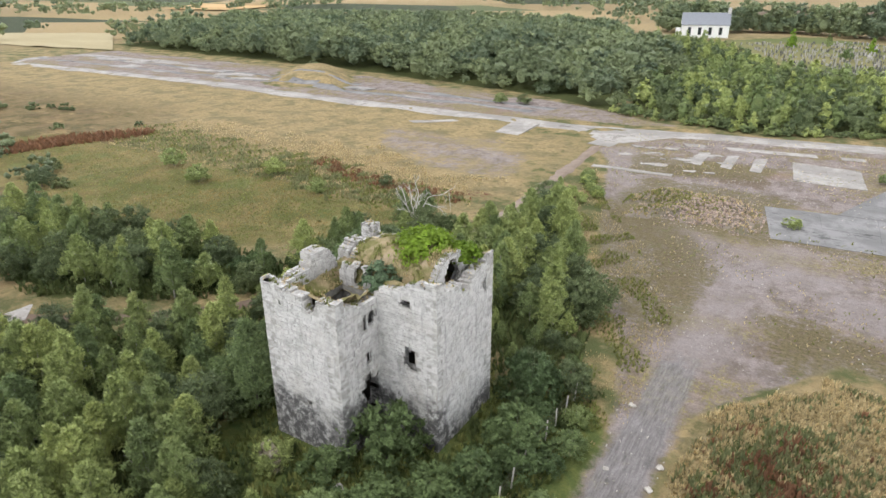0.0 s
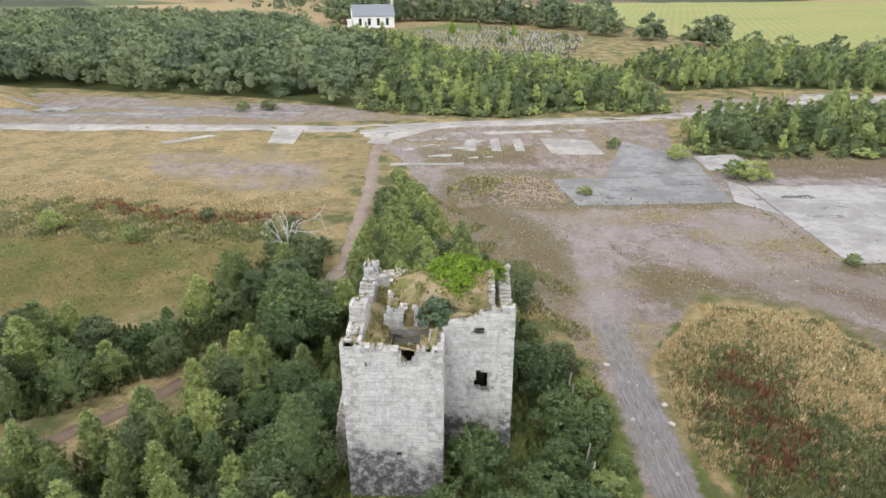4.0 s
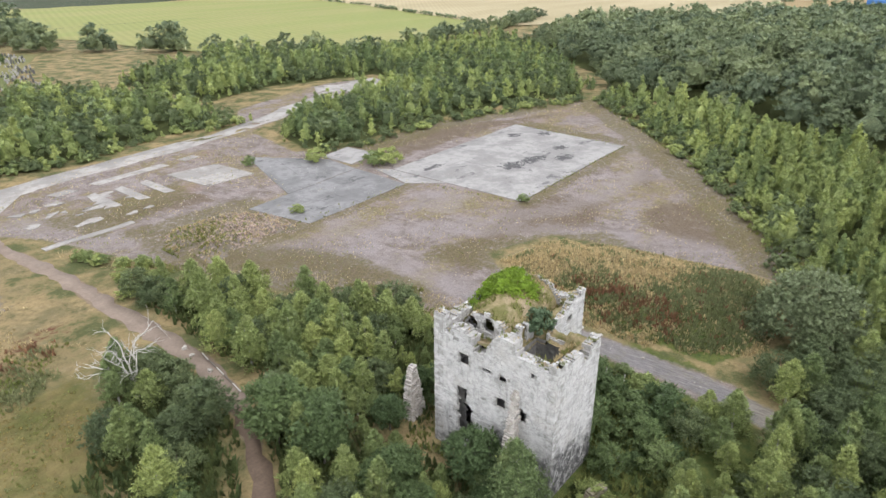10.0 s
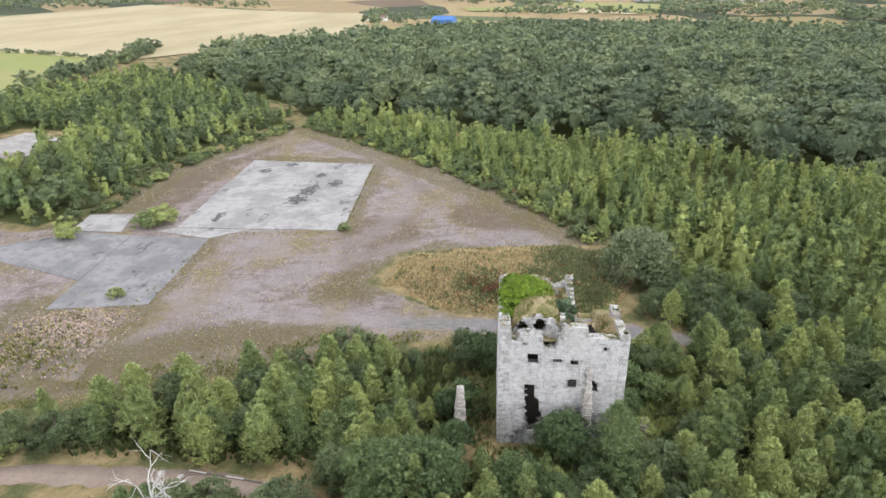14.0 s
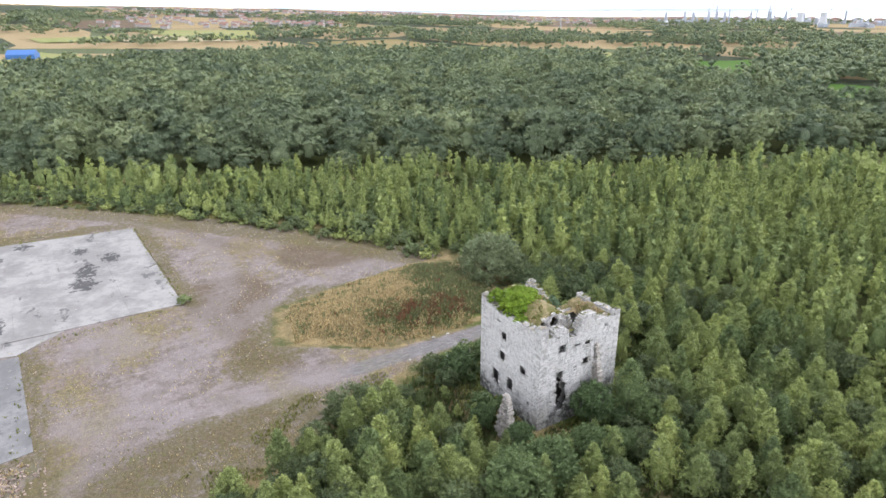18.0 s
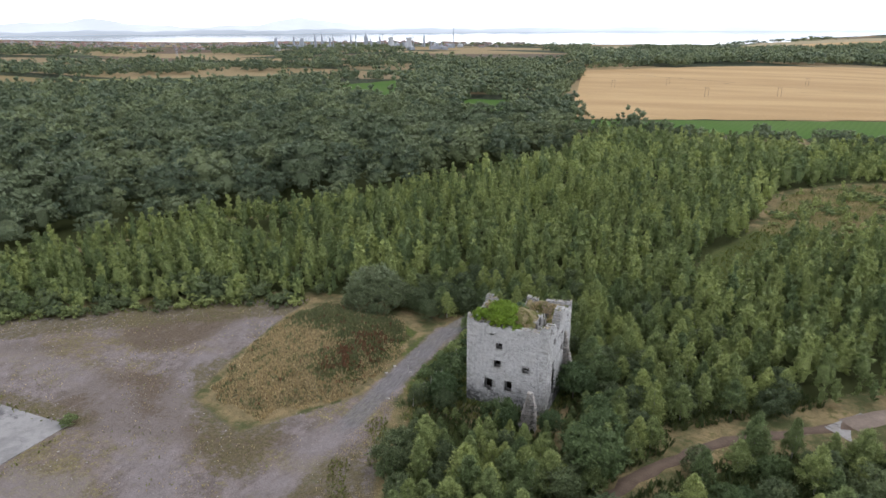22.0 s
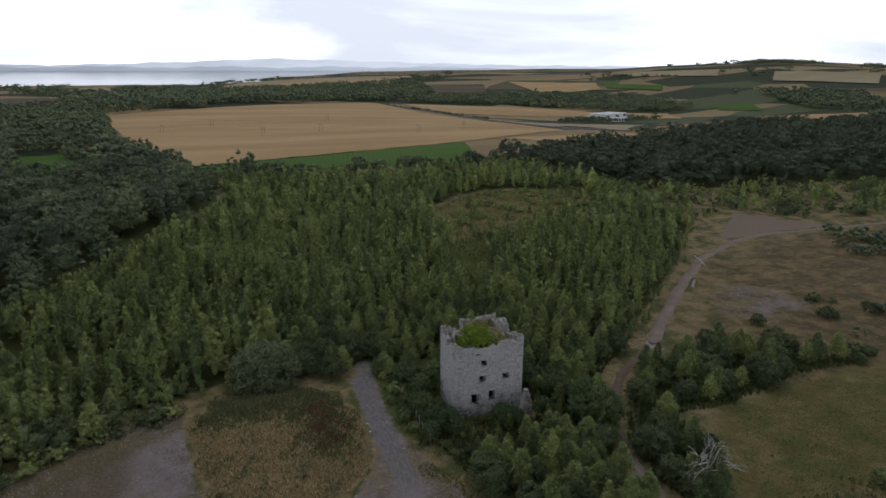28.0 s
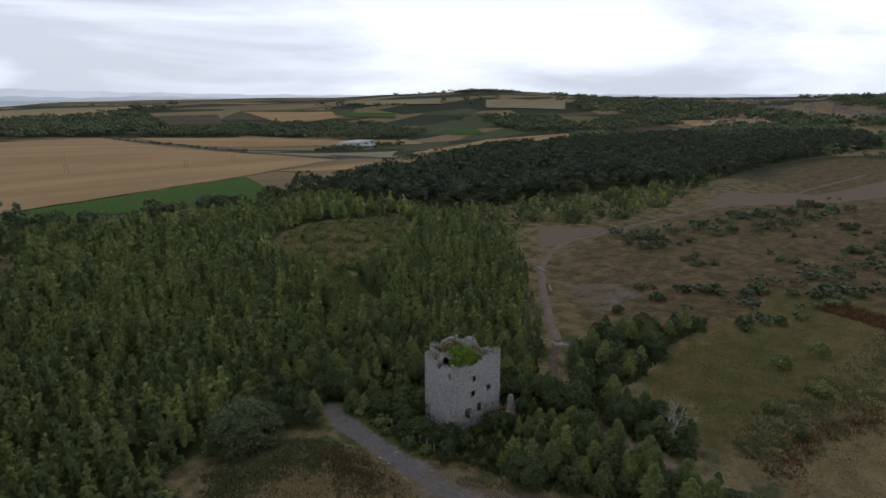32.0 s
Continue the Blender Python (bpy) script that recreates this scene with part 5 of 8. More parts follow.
# shaft stone coloured darker than the walls, to look unlit
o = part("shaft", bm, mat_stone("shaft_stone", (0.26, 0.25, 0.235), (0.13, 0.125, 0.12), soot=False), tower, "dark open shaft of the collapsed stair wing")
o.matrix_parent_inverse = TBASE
# dark boxes added inside, so that windows and breach look unlit
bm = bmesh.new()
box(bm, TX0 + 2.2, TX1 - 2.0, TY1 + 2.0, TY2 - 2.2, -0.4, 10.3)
o = part("shade_box", bm, M_UNLIT, tower, "dark box added so the rooms look unlit")
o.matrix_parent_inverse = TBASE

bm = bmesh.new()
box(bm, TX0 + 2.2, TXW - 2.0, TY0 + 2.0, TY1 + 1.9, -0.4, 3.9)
o = part("shade_box", bm, M_UNLIT, tower, "dark box added so the foot of the wing looks unlit")
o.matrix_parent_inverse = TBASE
ruined_wall("wall", (-28.9, 33.05), (-25.6, 33.05), 0.55, profile([(0, 11.7), (0.5, 12.4), (0.9, 12.2), (1.5, 12.55), (2.3, 12.6), (2.8, 11.9), (3.3, 11.2)]), [oval(1.85, 11.5, 0.42, 0.95, 0.12)], tower, base=9.6, label="jagged cross wall with a dark doorway", inner_from=10.2, seed=24, course=0.25)

# lone stumps of rubble walling


def rubble_stump(name, label, at, outline, thick, seed, turn=0.0, stone=None):
    """A ragged stump of rough walling: uneven courses of broken stone about a core. outline: (height, start, end) along its length."""
    rng = np.random.default_rng(seed)
    ob = thing(name, label, "ruin", (*at, 0), rz=turn)
    zs = [o[0] for o in outline]
    stones, z = [], zs[0]
    while z < zs[-1]:
        h = rng.uniform(0.14, 0.30)
        a, b = np.interp(z, zs, [o[1] for o in outline]), np.interp(z, zs, [o[2] for o in outline])
        half = thick / 2 * (1 - 0.5 * (z - zs[0]) / (zs[-1] - zs[0])) + rng.uniform(-0.09, 0.09)
        u = a + rng.uniform(-0.12, 0.1)
        while u < b:
            ln = rng.uniform(0.22, 0.5)
            for side in (-1, 1):
                vv, qq = STONES[rng.integers(0, 10)]
                m = np.array(Euler(rng.uniform(-0.3, 0.3, 3)).to_matrix())
                size = np.array([ln, half * rng.uniform(0.9, 1.12), h * rng.uniform(0.85, 1.1)])
                stones.append(((vv - 0.5) * size @ m + (u + ln / 2, side * half / 2, z + h / 2), qq))
            u += ln
        z += h
    v, q = join_arrays(stones)
    tagged(part("stonework", mesh_arrays("stonework", v, q, stone or M_RUBBLE), None, ob), kind="stuff")
    bm = bmesh.new()
    for k in range(5):
        z0, z1 = zs[0] + (zs[-1] - zs[0]) * k / 5, zs[0] + (zs[-1] - zs[0]) * (k + 1) / 5 - 0.1
        a, b = np.interp(z1, zs, [o[1] for o in outline]) + 0.08, np.interp(z1, zs, [o[2] for o in outline]) - 0.08
        if b > a:
            box(bm, a, b, -thick * 0.24, thick * 0.24, z0, z1)
    part("core", bm, M_CORE, ob, "mortar core")
    return ob


rubble_stump("wall_fragment", "tall narrow stump of rubble walling standing alone", (-30.0, 43.2), ((-0.3, -1.0, 1.1), (1.5, -0.95, 0.95), (3.4, -0.8, 0.6), (4.9, -0.55, 0.3), (5.6, -0.3, 0.05)), 1.15, 31, 8)
rubble_stump("buttress_stub", "broken spur of rubble walling against the west face", (-31.5, 31.0), ((0.0, -1.2, 0.5), (3.6, -1.0, 0.5), (5.6, -0.55, 0.5), (7.4, -0.15, 0.5), (9.2, 0.2, 0.5)), 1.0, 32)
rubble_stump("wall_fragment", "low mossy stump of walling in the undergrowth", (-28.9, 24.6), ((-0.3, -1.2, 1.2), (0.8, -1.0, 1.0), (1.4, -0.5, 0.6)), 1.0, 33, -20, mat_stone("mossy_rubble", (0.25, 0.215, 0.15), (0.13, 0.13, 0.06), soot=False))


def crown_thing(name, label, category, at, kind, h, r, material, clumps, per, leaf, seed, flat=1.0):
    rng = np.random.default_rng(seed)
    v, q = crown_arrays(rng, kind, h, r, clumps, per, leaf)
    ob = thing(name, label, category, at)
    ob.scale = (1, 1, flat)
    part("foliage", mesh_arrays("foliage", v, q, material), None, ob)
    v, q = trunk_arrays(rng, h, 0.05, 4)
    part("stem", mesh_arrays("stem", v, q, M_BARK), None, ob)
    return ob


crown_thing("shrub", "bright green shrub spilling over the top of the vault", "shrub", (-23.6, 36.7, 12.6), "bush", 2.1, 2.3, M_BRIGHT, 170, 26, 0.15, 81)
crown_thing("shrub", "bright green shrub rooted by the east wall head", "shrub", (-21.0, 38.0, 12.4), "bush", 1.5, 1.25, M_BRIGHT, 48, 24, 0.14, 82)
crown_thing("shrub", "bright green shrub on the flank of the vault", "shrub", (-25.5, 38.2, 11.8), "bush", 1.6, 1.35, M_BRIGHT, 52, 24, 0.14, 84)
crown_thing("shrub", "bright green shrub behind the north wall head", "shrub", (-23.7, 38.4, 12.1), "bush", 1.7, 1.35, M_BRIGHT, 52, 24, 0.14, 85)
crown_thing("ivy_bush", "blue-green ivy bush above the open shaft", "shrub", (-25.0, 33.1, 11.2), "bush", 2.1, 1.35, M_IVY, 46, 26, 0.13, 83)


# ---- ground works ----
def plate(name, poly, z0, z1, material, label, category, parent=None):
    """A flat slab of any outline with worn edges."""
    bm = bmesh.new()
    low = [bm.verts.new((x, y, z0)) for x, y in poly]
    top = [bm.verts.new((x, y, z1)) for x, y in poly]
    m = len(poly)
    bm.faces.new(top)
    for i in range(m):
        bm.faces.new((low[i], low[(i + 1) % m], top[(i + 1) % m], top[i]))
    bmesh.ops.recalc_face_normals(bm, faces=bm.faces[:])
    ob = part(name, bm, material, parent)
    if parent is None:
        tagged(ob, label, category, kind="structure")
    return ob


def quad_at(c, u, v):
    a, b, cc, d = [np.array(p, float) for p in c]
    return tuple(a * (1 - u) * (1 - v) + b * u * (1 - v) + cc * u * v + d * (1 - u) * v)


def bays(name, corners, nu, nv, z, material, label, category, miss=0.0):
    """A cast slab in bays with open joints, each bay a panel of its own."""
    ob = thing(name, label, category, (*quad_at(corners, 0.5, 0.5), 0), kind="structure")
    rng = np.random.default_rng(len(name) + nu)
    for i in range(nu):
        for k in range(nv):
            if rng.uniform() < miss:
                continue
            g = 0.0012
            p = [quad_at(corners, u, v) for u, v in (((i + g) / nu, (k + g) / nv), ((i + 1 - g) / nu, (k + g) / nv), ((i + 1 - g) / nu, (k + 1 - g) / nv), ((i + g) / nu, (k + 1 - g) / nv))]
            o = plate("panel", p, -0.2, z + rng.uniform(-0.012, 0.012), material, "", "", ob)
            o.matrix_parent_inverse = Matrix.Translation(ob.location).inverted()
    return ob


bays("concrete_slab", ((27, 68.5), (74.5, 71), (77, 103.5), (26.5, 100.5)), 7, 4, 0.09, M_SLAB, "large pale concrete floor slab with dark damp stains", "slab")
bays("concrete_slab", ((21.4, 92.2), (26.4, 86), (26.3, 100.6), (24.4, 104)), 1, 1, 0.085, M_SLAB, "tongue of the pale concrete slab meeting the tarmac", "slab")
bays("tarmac_apron", ((-4.5, 90), (21, 91.9), (22, 107), (-7, 104)), 4, 2, 0.05, M_TAR, "worn grey tarmac apron with weeds in the joints", "pavement")
bays("tarmac_apron", ((2.6, 105.1), (21.9, 107.2), (23, 117), (12.5, 133)), 3, 3, 0.045, M_TAR, "worn grey tarmac lane leading to the works road", "pavement")
bays("concrete_slab", ((23.5, 119.8), (32.5, 121.5), (33.2, 112.5), (23.5, 110)), 2, 2, 0.14, M_SLAB, "small pale concrete base beside a bush", "slab")
bays("concrete_slab", ((-6, 134.5), (5, 133.5), (6.2, 121), (-4.6, 121)), 2, 3, 0.07, M_ROADC, "pale concrete floor of a demolished shed", "slab")
for qx in (-21.5, -16.2, -11.2):
    bays("concrete_slab", ((qx - 0.8, 124), (qx + 1.2, 123.4), (qx + 1.0, 134.5), (qx - 1.0, 133.5)), 1, 3, 0.06, M_ROADC, "narrow broken concrete floor strip among weeds", "slab", 0.2)
bays("concrete_slab", ((-26, 137.5), (10, 142), (9.5, 144.5), (-27, 140)), 9, 1, 0.05, M_ROADC, "row of broken concrete beside the works road", "slab", 0.3)
bays("concrete_slab", ((-66.5, 129.5), (-60.5, 129), (-61.5, 143), (-68.3, 141.5)), 1, 2, 0.08, M_ROADC, "pale concrete pad beside the road", "slab")
bays("concrete_slab", ((-91, 130), (-88.5, 128.5), (-80, 136), (-82, 137)), 1, 2, 0.08, M_ROADC, "narrow broken concrete strip in dry grass", "slab")
bays("concrete_slab", ((62, 166), (102, 171), (107, 189), (80, 191)), 3, 2, 0.1, M_ROADC, "far pale concrete yard between the woods", "slab")
bays("concrete_slab", ((-73.2, 22.6), (-70.4, 20.4), (-65.6, 26.2), (-68.4, 28.4)), 1, 1, 0.12, M_ROADC, "pale concrete crossing slab on the dirt path", "slab")
ribbon("kerb_strip", [(-37.4, 113.2), (-30, 113.6), (-23, 113.8)], 0.7, M_ROADC, "broken pale kerb strip across the yard", "kerb", 0.12)
ribbon("road", [(-316, 147), (-334, 168), (-326, 184), (-250, 181)], 3.0, M_ROADC, "pale concrete loop at the far end of the works road", "road", 0.06, 5.0, 0.6)
rng = np.random.default_rng(61)
broken = thing("broken_floor", "broken pieces of a pale concrete floor in weeds", "slab", (-26, 128, 0), kind="structure")
for _ in range(70):
    cx, cy = rng.uniform(-36, -17), rng.uniform(118, 139)
    if noise_mask(np.array(cx), np.array(cy), 0.12) < -0.1:
        continue
    m = int(rng.integers(4, 7))
    a = np.sort(rng.uniform(0, 2 * math.pi, m))
    s = rng.uniform(0.4, 1.7)
    o = plate("slab_piece", [(cx + math.cos(t) * s * rng.uniform(0.8, 1.5), cy + math.sin(t) * s * rng.uniform(0.5, 0.9)) for t in a], -0.15, 0.05 + rng.uniform(0, 0.1), M_ROADC, "", "", broken)
    o.matrix_parent_inverse = Matrix.Translation(broken.location).inverted()
ribbon("road", ROAD_N, 3.2, M_ROADC, "pale worn concrete works road", "road", 0.06, 5.0, 0.6)
ribbon("road", [(-42, 143), (-41, 136), (-42, 129)], 2.6, M_ROADC, "pale concrete spur where the dirt path meets the road", "road", 0.05)
bays("concrete_slab", ((-53, 141.8), (-42.6, 133), (-38, 133.5), (-27, 148)), 3, 1, 0.055, M_ROADC, "pale concrete fan where the path meets the works road", "slab")
for k, (a, b) in enumerate((((-330, 163), (-150, 161)), ((-150, 160), (-70, 158)), ((-300, 175), (-140, 172)), ((-120, 170), (-66, 163)))):
    ribbon("foundation_strip", [a, b], 1.5, M_TAR, "grey broken concrete floor of the demolished works", "slab", 0.07, 6.0, 0.8)

works = thing("broken_floor", "scattered remains of pale concrete floors of the works", "slab", (-180, 172, 0), kind="structure")
for _ in range(90):
    cx, cy = rng.uniform(-310, -62), rng.uniform(158, 192)
    if cy > 206 - (cx + 340) * 0.16 - 8 or noise_mask(np.array(cx), np.array(cy), 0.05) < -0.2:
        continue
    lx, ly, a = rng.uniform(2, 11), rng.uniform(0.8, 3.2), rng.normal(0, 0.08)
    o = plate("slab_piece", [(cx + x * math.cos(a) - y * math.sin(a), cy + x * math.sin(a) + y * math.cos(a)) for x, y in ((-lx, -ly), (lx * rng.uniform(0.6, 1), -ly), (lx, ly * rng.uniform(0.3, 1)), (-lx * rng.uniform(0.5, 1), ly))],
              -0.3, 0.14 + rng.uniform(0, 0.12), M_ROADC if rng.uniform() < 0.6 else M_SLAB, "", "", works)
    o.matrix_parent_inverse = Matrix.Translation(works.location).inverted()

# rubble heap
heap = thing("rubble_heap", "low heap of broken bricks and stone overgrown with weeds", "rubble", (-13.5, 96, 0))


def heap_fn(u, v):
    x, y = -27 + 22 * u, 88 + 19 * v
    d = ((u - 0.5) ** 2 + (v - 0.5) ** 2) ** 0.5 * 2
    d += 0.75 * noise.noise(Vector((x * .2, y * .2, 3))) + 0.2 * noise.noise(Vector((x * .7, y * .7, 5)))
    return (x, y, 1.5 * min(1.0, 6 * min(u, 1 - u, v, 1 - v)) * max(0.0, 0.9 - d) ** 0.8 * (1 + 0.6 * noise.noise(Vector((x * .5, y * .5, 0)))) - 0.12)


M_HEAP = mat_concrete("rubbly_earth", (0.215, 0.18, 0.145), (0.125, 0.115, 0.06), 0.8)
shell("earth_bank", heap_fn, 30, 30, M_HEAP, heap, "weedy earth of the heap")
rng = np.random.default_rng(3)
hp = []
for _ in range(2000):
    u, v = np.clip(rng.normal(0, 1, 2) * (0.15, 0.17) + (0.62, 0.42), 0.05, 0.95) if rng.uniform() < 0.75 else rng.uniform(0.15, 0.85, 2)
    x, y, z = heap_fn(u, v)
    vv, qq = STONES[rng.integers(0, 10)]
    m = Euler(rng.uniform(0, 3, 3)).to_matrix()
    s = rng.uniform(0.09, 0.27)
    hp.append(((vv - 0.5) * s @ np.array(m) + (x, y, z + 0.05), qq))
v, q = join_arrays(hp)
bricks = tagged(part("bricks", mesh_arrays("bricks", v, q, M_BRICK), None, heap), kind="stuff")
bricks.matrix_parent_inverse = Matrix.Translation(heap.location).inverted()
hw = [heap_fn(*np.clip(rng.normal(0, 1, 2) * (0.2, 0.2) + (0.36, 0.52), 0.06, 0.94)) for _ in range(1100)]
hw = np.array([p for p in hw if p[2] > 0.02])
tufts("weeds", hw[:, 0], hw[:, 1], 0.3, M_WEED, "weeds growing over the rubble heap", 191, zs=hw[:, 2] - 0.03)
hw = [heap_fn(*rng.uniform(0.08, 0.92, 2)) for _ in range(900)]
hw = np.array([p for p in hw if p[2] > -0.05])
tufts("dry_grass", hw[:, 0], hw[:, 1], 0.28, M_STRAW, "dry grass on the rubble heap", 192, zs=hw[:, 2] - 0.03)

# dead tree
dead = thing("dead_tree", "bleached leafless dead tree with forked limbs", "tree", (-45.8, 66.6, 0))


def dead_branches():
    rng = np.random.default_rng(12)
    parts = []

    def grow(p, d, length, r, depth):
        pts, q = [p], np.array(p, float)
        dd = np.array(d, float)
        for _ in range(4):
            dd = dd + rng.normal(0, 0.17, 3) + np.array([0, 0, 0.03])
            dd /= np.linalg.norm(dd)
            q = q + dd * length / 4
            pts.append(tuple(q))
        parts.append(tube(pts, [r * (1 - 0.16 * i) for i in range(5)], 6 if depth < 2 else 4))
        if depth < 4:
            for i in range(2 + (depth < 3)):
                s = pts[2 + i % 3]
                nd = dd + rng.normal(0, 0.62, 3)
                grow(s, nd / np.linalg.norm(nd), length * rng.uniform(0.55, 0.78), r * 0.52, depth + 1)

    base = tube([(0, 0, -0.4), (0.15, 0, 0.5), (0.25, 0.1, 1.6)], [0.36, 0.24, 0.18], 8)
    for a in range(5):
        t = a * 2 * math.pi / 5 + 0.4
        grow((0.25, 0.1, 1.4 + 0.1 * a), (math.cos(t) * (0.35 + 0.12 * a), math.sin(t) * (0.35 + 0.12 * a), 1.0), 3.9 - 0.3 * a, 0.135, 1)
    return base, parts


dead.scale = (1.0, 1.0, 1.08)
base, limbs = dead_branches()
part("trunk", mesh_arrays("trunk", *base, M_DEAD), None, dead)
for v, q in limbs:
    part("limb", mesh_arrays("limb", v, q, M_DEAD), None, dead)

# ---- woods ----


def no_path(x, y):
    return (np.hypot(x + 69.5, y - 24.3) < 5.0) | (np.hypot(x + 65, y - 28) < 4.5) | (np.hypot(x + 60.5, y - 31.5) < 3.5) | (along(GLADE, x, y) < 6.0 + 2.0 * noise_mask(x, y, 0.1)) | (np.hypot((x - 60) / 1.7, y + 9) < 6.5 + 2 * noise_mask(x, y, 0.12)) | (along(PATH_W[:5], x, y) < 1.7) | (along(PATH_W[4:8], x, y) < 1.15) | (along(PATH_W[7:], x, y) < 1.9) | (along(TRACK, x, y) < 2.5) | ((x > TX0 - 1.5) & (x < TX1 + 1.5) & (y > TY0 - 2.5) & (y < TY2 + 1.5)) | (inside(CLEARING, x, y) > 3.0 * noise_mask(x, y, 0.09) - 3.5)


NEAR = [(-75, -20), (-30, -40), (20, -20), (60, 30), (40, 70), (-30, 110), (-60, 100), (-100, 50)]
near_xy = []
rngp = random.Random(4)
# single trees: the strip by the yard, round the tower, beside the path
for poly, step, mixk, seed in ((STRIP, 2.75, ("birch", "birch", "sallow", "birch", "birch", "greenbush"), 1), (TOWER_W, 3.2, ("birch", "birch", "sycamore", "birch", "sallow", "birch"), 2), (SCRUB_W, 4.0, ("sallow", "birch", "birch", "sallow", "darkbush"), 3)):
    for x, y in zip(*scatter(poly, step, seed, no_path)):
        near = math.hypot(max(TX0 - x, 0, x - TX1), max(TY0 - y, 0, y - TY2))
        if math.hypot(x + 30, y - 43.4) > 3.2:
            plant(rngp.choice(mixk), x, y, rngp.uniform(0.7, 1.05) * min(1.0, 0.32 + near * 0.055) * (0.5 if x > -25 and near < 13 else 1.0), rngp, rngp.uniform(0.85, 1.1))
for kind, x, y, s, t in (("ash", -34.6, 28.6, 0.95, 1.0), ("sycamore", -33.4, 33.2, 0.85, 0.95), ("darkbush", -22.3, 29.3, 1.5, 1.1), ("sycamore", -27.6, 44.6, 0.5, 1.0),
                         ("sycamore", -33.0, 43.4, 0.55, 1.0), ("darkbush", -26.0, 43.0, 1.3, 1.0), ("willow", 9.0, 17.5, 1.0, 1.0), ("darkbush", -14.8, 35.2, 1.25, 1.0), ("darkbush", -15.5, 30.2, 1.0, 1.0),
                         ("greenbush", -11.3, 36.6, 0.8, 1.0), ("darkbush", -16.5, 41.0, 1.3, 1.2), ("sallow", -13.8, 43.5, 0.7, 1.0), ("greenbush", 29.0, 104.5, 1.9, 0.8), ("greenbush", 26.5, 106.5, 1.6, 0.8),
                         ("greenbush", 20, 118, 1.3, 1.0)):
    plant(kind, x, y, s, rngp, t)
for kind, x, y, s, t in (("greenbush", -2.5, 96.0, 0.8, 0.8), ("greenbush", 27.2, 68.2, 0.7, 0.9), ("sallow", -76.5, 166, 0.8, 0.8), ("sallow", -79.7, 188, 1.3, 0.8), ("greenbush", -83.0, 164, 1.2, 1.0),
                         ("sallow", -97, 24, 0.7, 0.8), ("sallow", -62, 82, 0.45, 1.0), ("greenbush", -70, 74, 1.0, 1.0), ("greenbush", -84, 78, 1.2, 1.0), ("greenbush", -92, 68, 1.3, 1.0), ("greenbush", -104, 72, 1.4, 1.0),
                         ("sallow", -112, 52, 0.8, 0.9), ("sallow", -120, 58, 0.7, 0.9), ("greenbush", 9, 127, 0.9, 1.0)):
    plant(kind, x, y, s, rngp, t)
for k in range(16):
    plant("greenbush", -35 + rngp.uniform(-1.5, 5), 92 + rngp.uniform(-4, 14), rngp.uniform(0.5, 0.9), rngp, 0.9)
x, y = scatter(WOOD_S, 3.2, 5, no_path, ragged=1.2)
keep = np.hypot(x + 25, y - 30) < 38
for a, b in zip(x[keep], y[keep]):
    plant(rngp.choice(("birch", "birch", "birch", "sallow", "birch", "birch") if a < -12 else ("birch", "sallow", "sallow", "birch")), a, b, rngp.uniform(0.7, 1.02), rngp, rngp.uniform(0.9, 1.12))
r = np.hypot(x + 25, y - 30)
m1 = ~keep & (r < 120)
forest("birch_wood", x[m1], y[m1], "ovate", 7.0, 1.55, M_BIRCH, "dense young birch wood with pointed light green crowns", 18, 18, 0.58, 91, 0.30, 0.40, WOOD_S, 6.0, 0.0)
x, y = scatter(WOOD_S, 4.2, 55, no_path, ragged=2.0)
r = np.hypot(x + 25, y - 30)
m2 = r >= 120
forest("birch_wood", x[m2], y[m2], "ovate", 7.4, 2.1, M_BIRCH, "far part of the young birch wood", 12, 11, 0.85, 92, 0.36, 0.42, WOOD_S, 8.0, 0.0)
x, y = scatter(WOOD_OAK, 8.8, 6, ragged=4.0)
close = (x < 250) & (y > -230)
forest("oak_wood", x[close], y[close], "round", 11.0, 4.7, M_OAK, "old dark broadleaf wood with domed crowns", 26, 16, 1.05, 93, 0.34, 0.45, WOOD_OAK, 14.0, 0.0)
forest("oak_wood", x[~close], y[~close], "round", 11.0, 4.9, M_OAK, "far part of the old broadleaf wood", 16, 9, 1.4, 193, 0.34, 0.5, WOOD_OAK, 14.0, 0.0)
x, y = scatter(WOOD_N, 7.6, 7, ragged=3.0)
forest("broadleaf_wood", x, y, "round", 10.0, 4.7, M_OAK, "dark belt of mature broadleaf trees", 22, 12, 1.15, 94, 0.34, 0.45, WOOD_N, 12.0, 0.0)
x, y = scatter(WOOD_LOW, 4.8, 77, ragged=2.0)
pick = np.random.default_rng(5).uniform(0, 1, len(x)) < 0.5
forest("birch_wood", x[pick], y[pick], "ovate", 6.2, 2.1, M_BIRCH, "young birches among the low sallows", 14, 11, 0.7, 100, 0.4, 0.5, WOOD_LOW, 6.0, 0.0)
x, y = x[~pick], y[~pick]
forest("sallow_wood", x, y, "bush", 5.2, 2.9, M_SALLOW, "low grey-green sallow wood below the graveyard", 16, 11, 0.75, 98, 0.38, 0.45, WOOD_LOW, 6.0, 0.0)
x, y = scatter(WOOD_E, 4.3, 8, ragged=1.8)
pick = np.random.default_rng(6).uniform(0, 1, len(x)) < 0.55
forest("birch_wood", x[pick], y[pick], "ovate", 7.0, 2.0, M_BIRCH, "young birches along the yard's far side", 15, 12, 0.7, 101, 0.4, 0.5, WOOD_E, 7.0, 0.0)
x, y = x[~pick], y[~pick]
